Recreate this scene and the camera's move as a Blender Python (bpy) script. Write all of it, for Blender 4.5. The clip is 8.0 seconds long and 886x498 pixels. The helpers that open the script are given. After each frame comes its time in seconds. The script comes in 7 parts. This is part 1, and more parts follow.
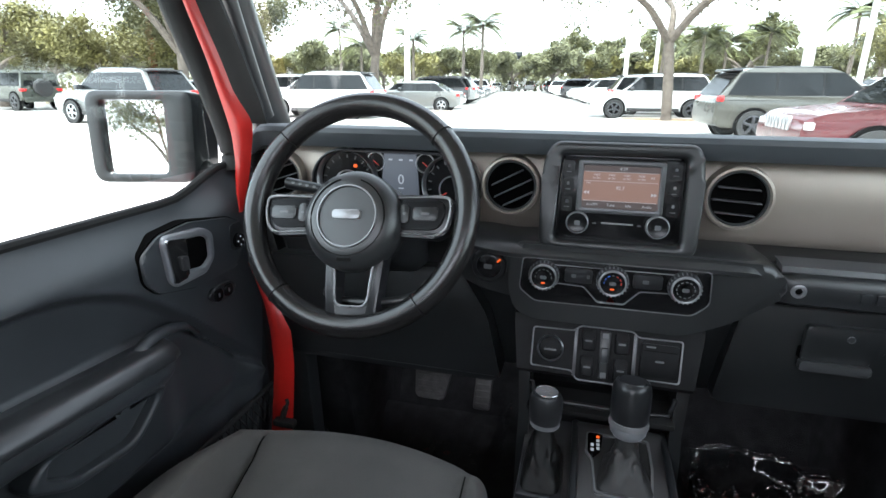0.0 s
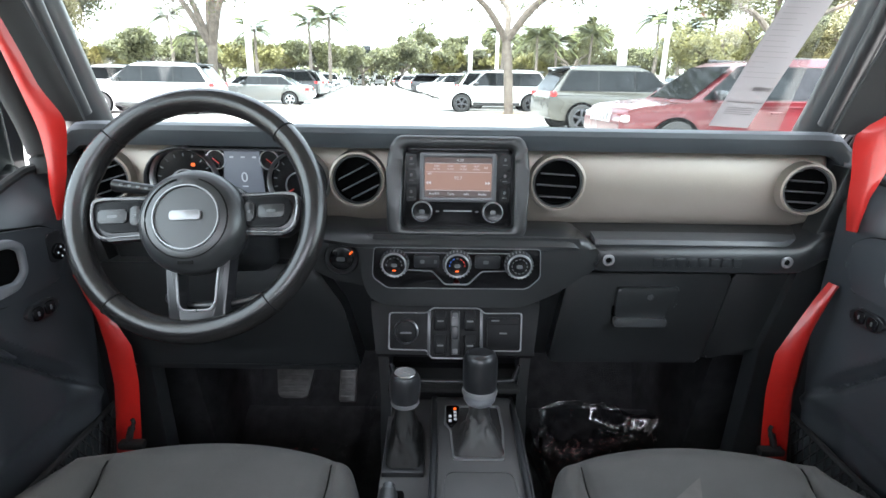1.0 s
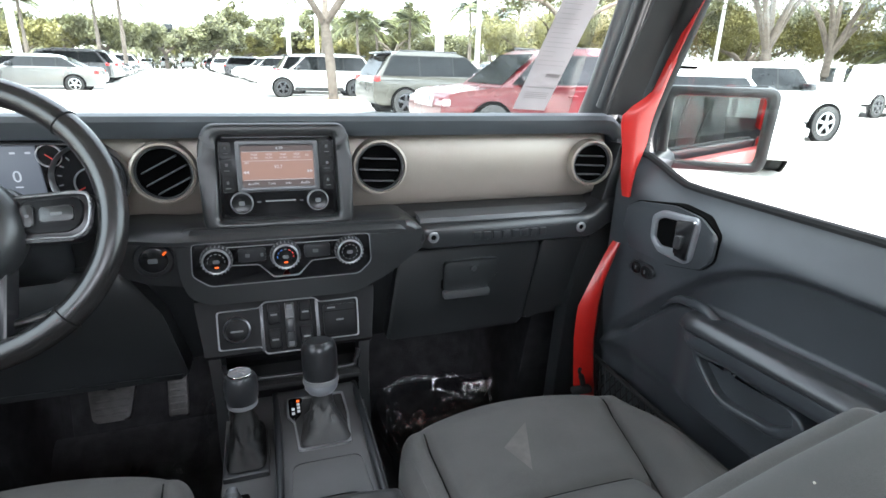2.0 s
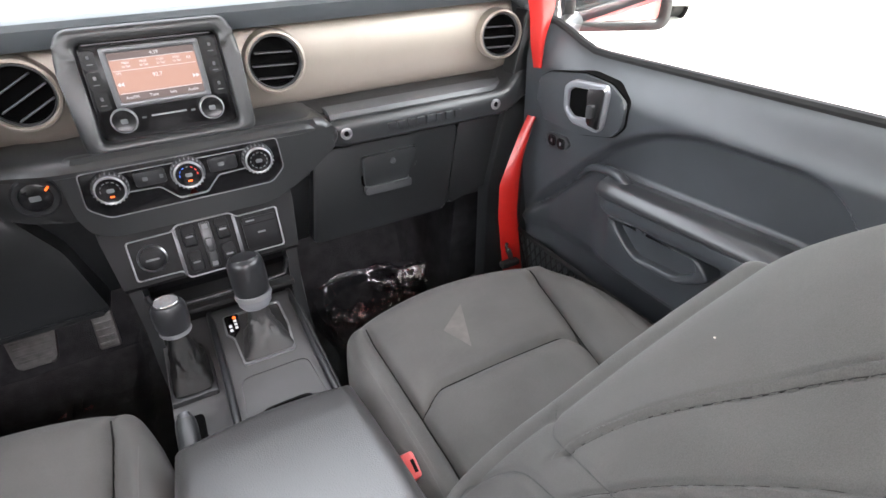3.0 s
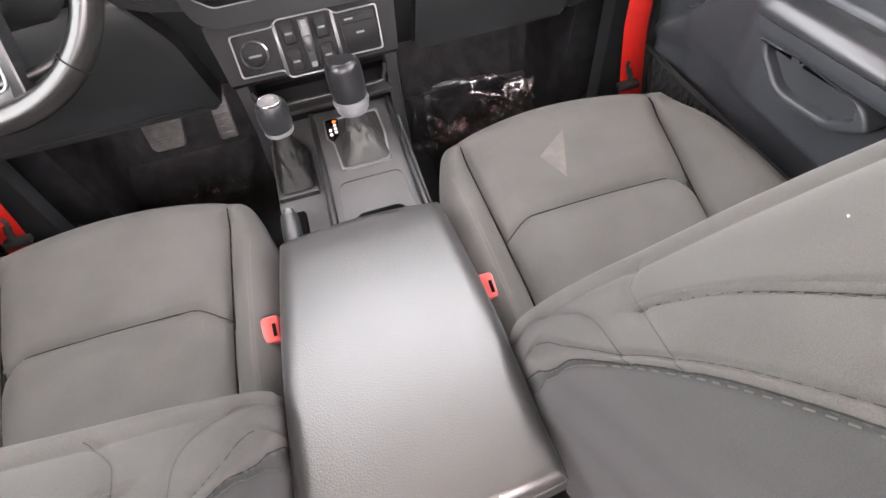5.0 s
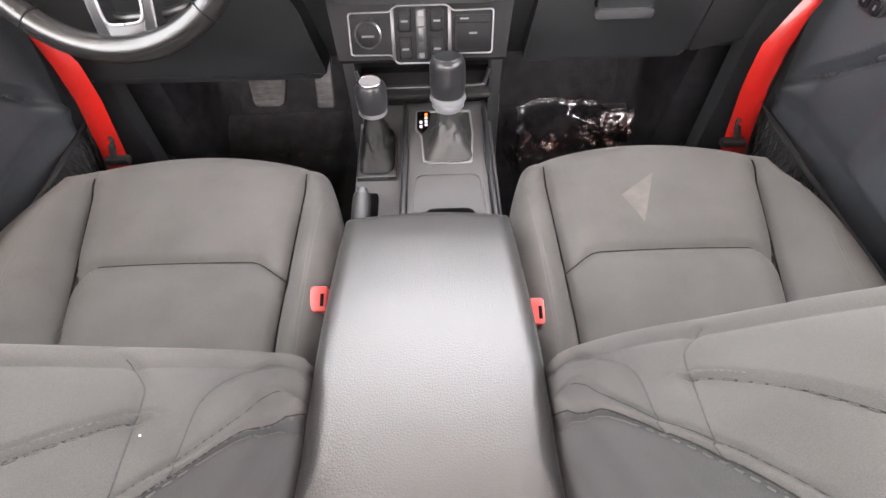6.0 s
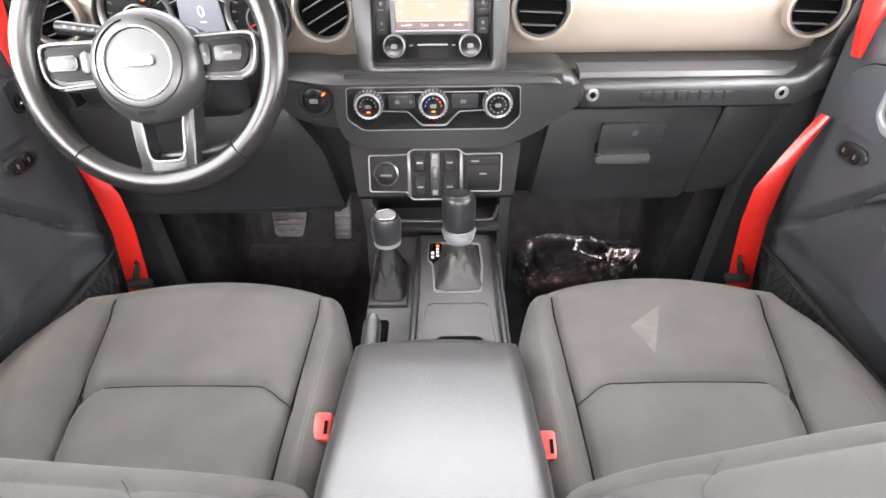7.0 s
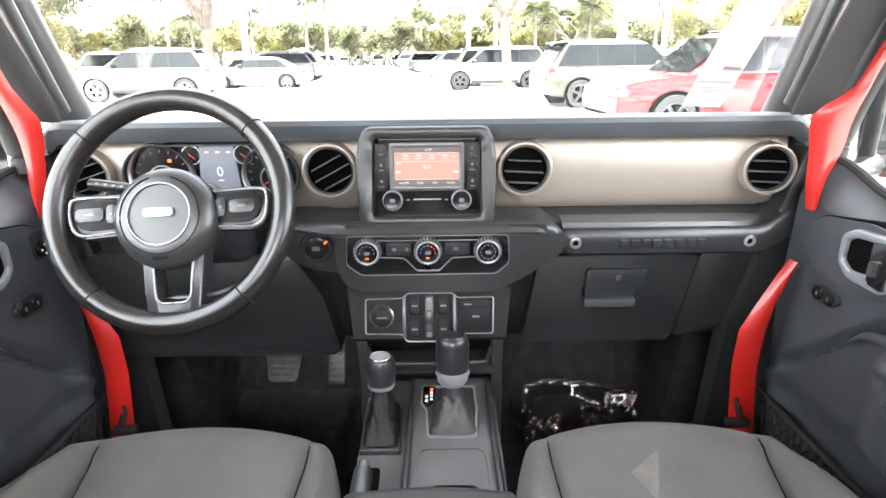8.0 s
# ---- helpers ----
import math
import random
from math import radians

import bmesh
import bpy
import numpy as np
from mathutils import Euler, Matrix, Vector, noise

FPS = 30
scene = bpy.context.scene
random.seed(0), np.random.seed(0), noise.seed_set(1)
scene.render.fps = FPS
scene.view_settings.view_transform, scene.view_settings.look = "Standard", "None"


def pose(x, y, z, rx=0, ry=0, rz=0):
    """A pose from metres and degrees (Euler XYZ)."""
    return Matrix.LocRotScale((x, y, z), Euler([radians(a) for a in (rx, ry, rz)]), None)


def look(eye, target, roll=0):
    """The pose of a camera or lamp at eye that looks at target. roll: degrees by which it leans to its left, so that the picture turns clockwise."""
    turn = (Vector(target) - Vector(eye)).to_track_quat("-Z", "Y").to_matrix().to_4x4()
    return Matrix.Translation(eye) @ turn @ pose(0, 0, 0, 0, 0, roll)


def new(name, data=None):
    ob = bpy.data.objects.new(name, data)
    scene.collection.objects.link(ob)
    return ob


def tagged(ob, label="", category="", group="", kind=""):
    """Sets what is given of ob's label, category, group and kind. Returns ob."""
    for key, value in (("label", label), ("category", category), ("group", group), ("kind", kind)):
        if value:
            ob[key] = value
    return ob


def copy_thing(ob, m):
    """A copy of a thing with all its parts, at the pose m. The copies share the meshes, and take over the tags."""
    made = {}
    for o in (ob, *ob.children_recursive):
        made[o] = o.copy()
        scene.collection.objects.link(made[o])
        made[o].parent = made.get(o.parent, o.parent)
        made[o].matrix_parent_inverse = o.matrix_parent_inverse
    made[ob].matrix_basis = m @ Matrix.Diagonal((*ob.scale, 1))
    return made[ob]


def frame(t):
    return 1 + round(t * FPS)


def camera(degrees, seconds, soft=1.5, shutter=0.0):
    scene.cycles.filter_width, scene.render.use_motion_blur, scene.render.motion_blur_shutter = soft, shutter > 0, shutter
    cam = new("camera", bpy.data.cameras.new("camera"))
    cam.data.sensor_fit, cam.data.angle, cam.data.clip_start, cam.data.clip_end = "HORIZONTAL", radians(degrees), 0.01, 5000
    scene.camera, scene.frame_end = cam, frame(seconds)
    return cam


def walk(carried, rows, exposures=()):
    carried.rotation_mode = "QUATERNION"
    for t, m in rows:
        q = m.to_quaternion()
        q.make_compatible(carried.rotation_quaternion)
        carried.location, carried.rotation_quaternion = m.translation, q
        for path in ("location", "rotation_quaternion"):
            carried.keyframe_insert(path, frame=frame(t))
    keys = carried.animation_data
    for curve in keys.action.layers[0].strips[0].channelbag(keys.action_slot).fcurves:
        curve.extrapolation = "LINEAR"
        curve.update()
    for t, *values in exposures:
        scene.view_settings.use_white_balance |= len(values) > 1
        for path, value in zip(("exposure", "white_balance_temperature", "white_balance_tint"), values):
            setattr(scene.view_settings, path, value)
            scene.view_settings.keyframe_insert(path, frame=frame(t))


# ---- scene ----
cam = camera(79.7, 8.0)
PATH = [
    (0, (-0.0541, -0.7949, 1.3684), (-0.3009, 0.1270, 1.0696), 0.28),
    (0.5, (-0.0473, -0.8127, 1.3749), (-0.1768, 0.1318, 1.0730), 0.63),
    (1, (-0.0313, -0.8250, 1.3723), (-0.0228, 0.1271, 1.0668), 0.95),
    (1.5, (-0.0246, -0.8357, 1.3741), (0.1296, 0.1024, 1.0640), 1.37),
    (2, (-0.0180, -0.8419, 1.3744), (0.2855, 0.0541, 1.0502), 1.62),
    (2.2, (-0.0166, -0.8430, 1.3754), (0.3410, 0.0279, 1.0382), 1.37),
    (3.3, (-0.0037, -0.8217, 1.3932), (0.3583, -0.1138, 0.7867), -2.90),
    (3.5, (-0.0016, -0.8200, 1.3897), (0.3295, -0.1371, 0.7385), -3.90),
    (4, (-0.0020, -0.8167, 1.3798), (0.2597, -0.1936, 0.6428), -6.13),
    (4.5, (0.0096, -0.8139, 1.3766), (0.2041, -0.2044, 0.6080), -7.34),
    (4.7, (0.0178, -0.8088, 1.3825), (0.1778, -0.1995, 0.6059), -7.99),
    (5.8, (0.0205, -0.8036, 1.3876), (0.0421, -0.1778, 0.6079), -2.20),
    (6, (0.0192, -0.8018, 1.3854), (0.0254, -0.1616, 0.6173), -1.32),
    (6.5, (0.0238, -0.8086, 1.3870), (0.0116, -0.0880, 0.6939), -0.99),
    (7, (0.0200, -0.8168, 1.3894), (0.0118, -0.0071, 0.8026), -0.91),
    (7.5, (0.0209, -0.8284, 1.3953), (0.0182, 0.0543, 0.9253), -0.95),
    (8, (0.0246, -0.8482, 1.3932), (0.0262, 0.0917, 1.0518), -0.67),
]
walk(cam, [(t, look(eye, target, roll)) for t, eye, target, roll in PATH],
     exposures=[(0.0, 3.85, 6250, 10), (1.0, 4.3, 6250, 10), (2.2, 4.5, 6350, 11), (3.3, 5.45, 7150, 20), (4.5, 5.8, 7400, 22), (6.0, 5.9, 7400, 22), (7.0, 6.0, 7250, 20), (8.0, 5.45, 6850, 15)])

# ---- world and sun ----
SUN_EL, SUN_AZ = radians(66), radians(182)      # azimuth clockwise from +y
world = bpy.data.worlds.new("sky")
scene.world = world
world.use_nodes = True
wn = world.node_tree
bg = wn.nodes["Background"]
sky = wn.nodes.new("ShaderNodeTexSky")
sky.sky_type = "NISHITA"
sky.sun_disc = False
sky.sun_elevation, sky.sun_rotation = SUN_EL, SUN_AZ
sky.air_density, sky.dust_density, sky.ozone_density = 1.0, 2.0, 1.0
haze = wn.nodes.new("ShaderNodeHueSaturation")      # thin bright overcast: little blue left in the sky
haze.inputs["Saturation"].default_value = 0.28
wn.links.new(sky.outputs["Color"], haze.inputs["Color"])
wn.links.new(haze.outputs["Color"], bg.inputs["Color"])
bg.inputs["Strength"].default_value = 0.15
sun = new("sun", bpy.data.lights.new("sun", "SUN"))
sun.data.energy, sun.data.angle, sun.data.color = 0.9, radians(30.0), (1.0, 0.95, 0.88)
sun.matrix_world = look((0, 0, 40), (-math.sin(SUN_AZ) * math.cos(SUN_EL), -math.cos(SUN_AZ) * math.cos(SUN_EL), 40 - math.sin(SUN_EL)))


# ---- materials ----
def material(name, color, rough=0.5, metal=0.0, grain=0.0, grain_scale=900.0, var=0.15, var_scale=9.0, spec=0.5, bump=0.0003, coat=0.0, per_object=0.0):
    """A surface with fine relief (grain) and a slow drift of tone and gloss (var)."""
    m = bpy.data.materials.new(name)
    m.use_nodes = True
    nt = m.node_tree
    b = nt.nodes["Principled BSDF"]
    b.inputs["Metallic"].default_value = metal
    b.inputs["Specular IOR Level"].default_value = spec
    b.inputs["Coat Weight"].default_value = coat
    tc = nt.nodes.new("ShaderNodeTexCoord")
    slow = nt.nodes.new("ShaderNodeTexNoise")
    slow.inputs["Scale"].default_value, slow.inputs["Detail"].default_value = var_scale, 6.0
    nt.links.new(tc.outputs["Object"], slow.inputs["Vector"])
    ramp = nt.nodes.new("ShaderNodeValToRGB")
    lo, hi = [c * (1 - var) for c in color], [min(1.0, c * (1 + var)) for c in color]
    ramp.color_ramp.elements[0].color, ramp.color_ramp.elements[1].color = (*lo, 1), (*hi, 1)
    ramp.color_ramp.elements[0].position, ramp.color_ramp.elements[1].position = 0.3, 0.7
    nt.links.new(slow.outputs["Fac"], ramp.inputs["Fac"])
    out = ramp.outputs["Color"]
    if per_object:
        info = nt.nodes.new("ShaderNodeObjectInfo")
        hsv = nt.nodes.new("ShaderNodeHueSaturation")
        mr = nt.nodes.new("ShaderNodeMapRange")
        mr.inputs["To Min"].default_value, mr.inputs["To Max"].default_value = 1 - per_object, 1 + per_object
        nt.links.new(info.outputs["Random"], mr.inputs["Value"])
        nt.links.new(mr.outputs["Result"], hsv.inputs["Value"])
        nt.links.new(out, hsv.inputs["Color"])
        out = hsv.outputs["Color"]
    nt.links.new(out, b.inputs["Base Color"])
    rr = nt.nodes.new("ShaderNodeMapRange")
    rr.inputs["To Min"].default_value, rr.inputs["To Max"].default_value = max(0.02, rough * 0.85), min(1, rough * 1.15)
    nt.links.new(slow.outputs["Fac"], rr.inputs["Value"])
    nt.links.new(rr.outputs["Result"], b.inputs["Roughness"])
    if grain:
        g = nt.nodes.new("ShaderNodeTexNoise")
        g.inputs["Scale"].default_value, g.inputs["Detail"].default_value = grain_scale, 2.0
        nt.links.new(tc.outputs["Object"], g.inputs["Vector"])
        bp = nt.nodes.new("ShaderNodeBump")
        bp.inputs["Strength"].default_value, bp.inputs["Distance"].default_value = grain, bump
        nt.links.new(g.outputs["Fac"], bp.inputs["Height"])
        nt.links.new(bp.outputs["Normal"], b.inputs["Normal"])
    return m


def glow(name, color, strength):
    m = bpy.data.materials.new(name)
    m.use_nodes = True
    b = m.node_tree.nodes["Principled BSDF"]
    b.inputs["Base Color"].default_value = (*[c * 0.3 for c in color], 1)
    b.inputs["Emission Color"].default_value = (*color, 1)
    b.inputs["Emission Strength"].default_value = strength
    return m


def clear_glass(name, tint=(1, 1, 1), gloss=0.05):
    m = bpy.data.materials.new(name)
    m.use_nodes = True
    nt = m.node_tree
    t = nt.nodes.new("ShaderNodeBsdfTransparent")
    g = nt.nodes.new("ShaderNodeBsdfGlossy")
    t.inputs["Color"].default_value = (*tint, 1)
    g.inputs["Roughness"].default_value = 0.02
    mix = nt.nodes.new("ShaderNodeMixShader")
    mix.inputs["Fac"].default_value = gloss
    nt.links.new(t.outputs[0], mix.inputs[1])
    nt.links.new(g.outputs[0], mix.inputs[2])
    nt.links.new(mix.outputs[0], nt.nodes["Material Output"].inputs["Surface"])
    return m


def leathery(name, color, rough, scale=420.0, depth=0.0006, spec=0.5):
    """Pebbled hide: cells of a Voronoi pattern as relief over the tone of the plain surface."""
    m = material(name, color, rough, var=0.1, spec=spec)
    nt = m.node_tree
    b = nt.nodes["Principled BSDF"]
    tc = nt.nodes.new("ShaderNodeTexCoord")
    v = nt.nodes.new("ShaderNodeTexVoronoi")
    v.feature = "DISTANCE_TO_EDGE"
    v.inputs["Scale"].default_value = scale
    n = nt.nodes.new("ShaderNodeTexNoise")
    n.inputs["Scale"].default_value = scale * 0.4
    add = nt.nodes.new("ShaderNodeMixRGB")
    add.inputs["Fac"].default_value = 0.0012
    nt.links.new(tc.outputs["Object"], n.inputs["Vector"])
    nt.links.new(tc.outputs["Object"], add.inputs["Color1"])
    nt.links.new(n.outputs["Color"], add.inputs["Color2"])
    nt.links.new(add.outputs["Color"], v.inputs["Vector"])
    mr = nt.nodes.new("ShaderNodeMapRange")
    mr.inputs["From Max"].default_value = 0.25
    nt.links.new(v.outputs["Distance"], mr.inputs["Value"])
    bp = nt.nodes.new("ShaderNodeBump")
    bp.inputs["Strength"].default_value, bp.inputs["Distance"].default_value = 0.75, depth
    nt.links.new(mr.outputs["Result"], bp.inputs["Height"])
    nt.links.new(bp.outputs["Normal"], b.inputs["Normal"])
    return m


def woven(name, color, pale_triangle=False):
    """Knitted seat cloth: two crossed fine waves as relief, flecked yarn; its flag adds a pale triangle."""
    m = material(name, color, 0.85, var=0.12, var_scale=14.0, spec=0.25)
    nt = m.node_tree
    b = nt.nodes["Principled BSDF"]
    b.inputs["Sheen Weight"].default_value = 0.05
    b.inputs["Sheen Roughness"].default_value = 0.45
    tc = nt.nodes.new("ShaderNodeTexCoord")
    fine = nt.nodes.new("ShaderNodeTexNoise")
    fine.inputs["Scale"].default_value, fine.inputs["Detail"].default_value = 1300.0, 2.0
    nt.links.new(tc.outputs["Object"], fine.inputs["Vector"])
    fleck = nt.nodes.new("ShaderNodeTexNoise")
    fleck.inputs["Scale"].default_value, fleck.inputs["Detail"].default_value = 2100.0, 1.0
    nt.links.new(tc.outputs["Object"], fleck.inputs["Vector"])
    mx = nt.nodes.new("ShaderNodeMath")
    mx.operation = "ADD"
    nt.links.new(fine.outputs["Fac"], mx.inputs[0])
    nt.links.new(fleck.outputs["Fac"], mx.inputs[1])
    tone = nt.nodes.new("ShaderNodeMapRange")
    tone.inputs["From Min"].default_value, tone.inputs["From Max"].default_value = 0.75, 1.25
    tone.inputs["To Min"].default_value, tone.inputs["To Max"].default_value = 0.86, 1.14
    nt.links.new(mx.outputs[0], tone.inputs["Value"])
    dye = nt.nodes.new("ShaderNodeHueSaturation")
    nt.links.new(b.inputs["Base Color"].links[0].from_socket, dye.inputs["Color"])
    nt.links.new(tone.outputs["Result"], dye.inputs["Value"])
    nt.links.new(dye.outputs["Color"], b.inputs["Base Color"])
    bp = nt.nodes.new("ShaderNodeBump")
    bp.inputs["Strength"].default_value, bp.inputs["Distance"].default_value = 0.5, 0.0004
    nt.links.new(mx.outputs[0], bp.inputs["Height"])
    nt.links.new(bp.outputs["Normal"], b.inputs["Normal"])
    return m


M = {
    "plastic": material("black_grained_plastic", (0.0109, 0.0120, 0.0125), 0.31, spec=0.5, grain=0.5, grain_scale=1400),
    "soft": material("soft_touch_black", (0.0162, 0.0174, 0.0179), 0.32, spec=0.55, grain=0.5, grain_scale=1100),
    "pad": material("dash_pad", (0.0411, 0.0479, 0.0525), 0.5, grain=0.6, grain_scale=900),
    "doorskin": material("grained_door_plastic", (0.0335, 0.0371, 0.0409), 0.36, grain=0.5, grain_scale=1300, var=0.2),
    "armpad": material("smooth_armrest_hide", (0.021, 0.022, 0.024), 0.30, spec=0.6, grain=0.3, grain_scale=900, var=0.15),
    "barskin": material("smooth_bar_plastic", (0.0165, 0.0178, 0.0190), 0.33, spec=0.5, grain=0.25, grain_scale=1200, var=0.2),
    "handlegrey": material("grey_handle_paint", (0.19, 0.196, 0.21), 0.32, metal=0.35, var=0.08),
    # light falling on the ledge is put into this lighter grey
    "ledge_lit_grey": material("lit_grey_ledge_plastic", (0.055, 0.057, 0.060), 0.36, spec=0.5, grain=0.4, grain_scale=1100, var=0.15),
    "satin": material("satin_black", (0.0142, 0.0148, 0.0160), 0.30, spec=0.4, var=0.2),
    "piano": material("gloss_black", (0.006, 0.006, 0.0065), 0.24, var=0.3, spec=0.28),
    "matte": material("matte_black_switchgear", (0.0047, 0.0047, 0.0052), 0.5, spec=0.14, grain=0.3, grain_scale=1500),
    # near-black for recesses, their shade put into colour; also black car trim
    "shade_trim_black": material("recess_shade_trim_black", (0.002, 0.002, 0.002), 0.9, spec=0.05),
    "bronze": material("warm_grey_dash_paint", (0.3034, 0.2665, 0.2296), 0.42, metal=0.45, grain=0.25, grain_scale=1600, var=0.06, bump=0.0001),
    "silver": material("satin_silver", (0.50, 0.50, 0.51), 0.30, metal=1.0, var=0.08),
    "dimsilver": material("dull_silver_line", (0.22, 0.22, 0.225), 0.36, metal=0.35, var=0.1),
    "ringsilver": material("silver_paint_trim", (0.22, 0.222, 0.228), 0.30, metal=0.45, var=0.06),
    "chrome": material("bright_chrome", (0.55, 0.55, 0.56), 0.2, metal=1.0, var=0.05),
    "steelgrey": material("grey_trim", (0.075, 0.077, 0.08), 0.32, metal=0.6),
    "red": material("red_body_paint", (0.34, 0.010, 0.007), 0.38, var=0.05, coat=0.25, spec=0.5),
    "leather": leathery("black_armrest_hide", (0.026, 0.0252, 0.0250), 0.32, scale=330, depth=0.00013, spec=1.0),
    "wheelhide": leathery("worn_wheel_hide", (0.0085, 0.0082, 0.0080), 0.25, scale=700, depth=0.00003),
    "boot": leathery("gaiter_hide", (0.0053, 0.0051, 0.0049), 0.5, scale=700, depth=0.0001),
    "bootgrey": leathery("grey_gaiter_hide", (0.0209, 0.0202, 0.0198), 0.5, scale=700, depth=0.0001),
    "deck": material("satin_charcoal_console", (0.0498, 0.0489, 0.0493), 0.34, spec=0.5, grain=0.3, grain_scale=1400, var=0.2),
    "cloth": woven("charcoal_cloth", (0.0661, 0.0640, 0.0614)),
    "cloth_side": woven("dark_cloth", (0.0720, 0.0696, 0.0672)),
    # darker, cooler version of the charcoal cloth
    "cloth_darker": woven("darker_charcoal_cloth", (0.0330, 0.0334, 0.0336)),
    # colour of the pale triangle, a little lighter than the seat cloth
    "worn": material("pale_mark_cloth", (0.0797, 0.0748, 0.0675), 0.85, grain=0.5, grain_scale=700, var=0.2, var_scale=60),
    "lot": material("bleached_asphalt", (0.40, 0.385, 0.36), 0.9, grain=0.5, grain_scale=60, var=0.12, var_scale=0.4, bump=0.01),
    "thread": material("grey_thread", (0.0522, 0.0505, 0.0473), 0.8),
    # dark seam tubes: the shade of the sewn grooves put into colour
    "seamgrey": material("dark_grey_seam_shade", (0.0270, 0.0266, 0.0258), 0.9, spec=0.05),
    "seam": material("seam_shadow_black", (0.0110, 0.0108, 0.0104), 0.9, spec=0.03),
    "carpet": material("black_carpet", (0.0154, 0.0154, 0.0164), 0.95, spec=0.1, grain=1.0, grain_scale=500, bump=0.003, var=0.4, var_scale=30),
    "rubber": material("black_rubber", (0.0170, 0.0170, 0.0170), 0.7, spec=0.18, grain=0.3, grain_scale=600),
    "metalpedal": material("worn_pedal_rubber", (0.052, 0.050, 0.047), 0.5, var=0.4, var_scale=60),
    "buckle": material("red_buckle_plastic", (0.3520, 0.0320, 0.0288), 0.4),
    "film": clear_glass("protective_film", (0.8, 0.82, 0.83), 0.08),
    # pale unseen lining, chosen to bounce more light onto seats and armrest
    "liner": material("grey_headliner", (0.55, 0.54, 0.525), 0.9, grain=0.6, grain_scale=400),
    "glass": clear_glass("windscreen_glass", (0.74, 0.78, 0.77), 0.035),
    "cargrey": clear_glass("tinted_car_glass", (0.42, 0.44, 0.44), 0.10),
    "mirror": material("mirror_silver", (0.9, 0.9, 0.9), 0.01, metal=1.0, var=0.0),
    "paper": material("printed_paper_back", (0.32, 0.30, 0.295), 0.7, var=0.05),
    "lint": material("pale_lint", (0.45, 0.42, 0.36), 0.8),
    "ink": material("dark_ink", (0.22, 0.20, 0.20), 0.7),
    "ink_dark": material("black_film_print", (0.004, 0.004, 0.004), 0.6, spec=0.1),
    "white_ink": glow("lit_white_marking", (0.75, 0.8, 0.85), 0.020),
    "amber": glow("amber_marking", (1.0, 0.13, 0.015), 0.07),
    "redmark": material("red_marking", (0.55, 0.03, 0.02), 0.5),
    "bluemark": material("blue_marking", (0.03, 0.12, 0.5), 0.5),
    "screen_mat": glow("radio_screen_brown", (0.15, 0.085, 0.065), 0.11),
    "screen_dark": glow("radio_screen_dark_bar", (0.05, 0.035, 0.032), 0.08),
    "display_mat": glow("cluster_display_blue", (0.10, 0.115, 0.14), 0.055),
    "symbol": material("grey_symbol_print", (0.0840, 0.0868, 0.0896), 0.5),
}

def thin_paper(m, share):
    """Lets daylight shine through the sheet."""
    nt = m.node_tree
    b, out = nt.nodes["Principled BSDF"], nt.nodes["Material Output"]
    t, mix = nt.nodes.new("ShaderNodeBsdfTranslucent"), nt.nodes.new("ShaderNodeMixShader")
    nt.links.new(b.inputs["Base Color"].links[0].from_socket, t.inputs["Color"])
    mix.inputs["Fac"].default_value = share
    nt.links.new(b.outputs[0], mix.inputs[1])
    nt.links.new(t.outputs[0], mix.inputs[2])
    nt.links.new(mix.outputs[0], out.inputs["Surface"])


thin_paper(M["paper"], 0.5)
finish = M["leather"].node_tree.nodes["Principled BSDF"]      # the sealed finish of the hide
finish.inputs["Coat Weight"].default_value, finish.inputs["Coat Roughness"].default_value = 0.28, 0.42
M["leather"].node_tree.links.new(finish.inputs["Normal"].links[0].from_socket, finish.inputs["Coat Normal"])
for _m, _s in (("boot", 0.2), ("cloth", 0.15)):
    M[_m].node_tree.nodes["Principled BSDF"].inputs["Specular IOR Level"].default_value = _s


# ---- mesh helpers ----
def shaded(bm, angle=38):
    bmesh.ops.recalc_face_normals(bm, faces=bm.faces)
    lim = radians(angle)
    for f in bm.faces:
        f.smooth = True
    for e in bm.edges:
        if len(e.link_faces) == 2 and e.calc_face_angle(0) > lim:
            e.smooth = False


def thing(name, at, label, category, group="", kind=""):
    ob = new(name)
    ob.location = at
    ob.empty_display_size = 0.05
    return tagged(ob, label, category, group, kind)


def part(name, bm, mat, parent=None, label="", angle=38):
    """Links a bmesh, drawn in world places, as ONE mesh under a thing or a part."""
    shaded(bm, angle)
    me = bpy.data.meshes.new(name)
    bm.to_mesh(me)
    bm.free()
    me.materials.append(M[mat] if isinstance(mat, str) else mat)
    ob = new(name, me)
    if parent is not None:
        ob.parent = parent
        if parent.type == "EMPTY":
            ob.matrix_parent_inverse = Matrix.Translation(-parent.location)
    return tagged(ob, label)


def single(name, bm, mat, label, category, group="", kind="", angle=38):
    return tagged(part(name, bm, mat, None, "", angle), label, category, group, kind)


def rrect(w, h, r, n=5):
    """Outline of a rounded rectangle about the origin."""
    out = []
    for cx, cy, a0 in ((w / 2 - r, h / 2 - r, 0), (-w / 2 + r, h / 2 - r, 90), (-w / 2 + r, -h / 2 + r, 180), (w / 2 - r, -h / 2 + r, 270)):
        for i in range(n + 1):
            a = radians(a0 + 90 * i / n)
            out.append((cx + r * math.cos(a), cy + r * math.sin(a)))
    return out


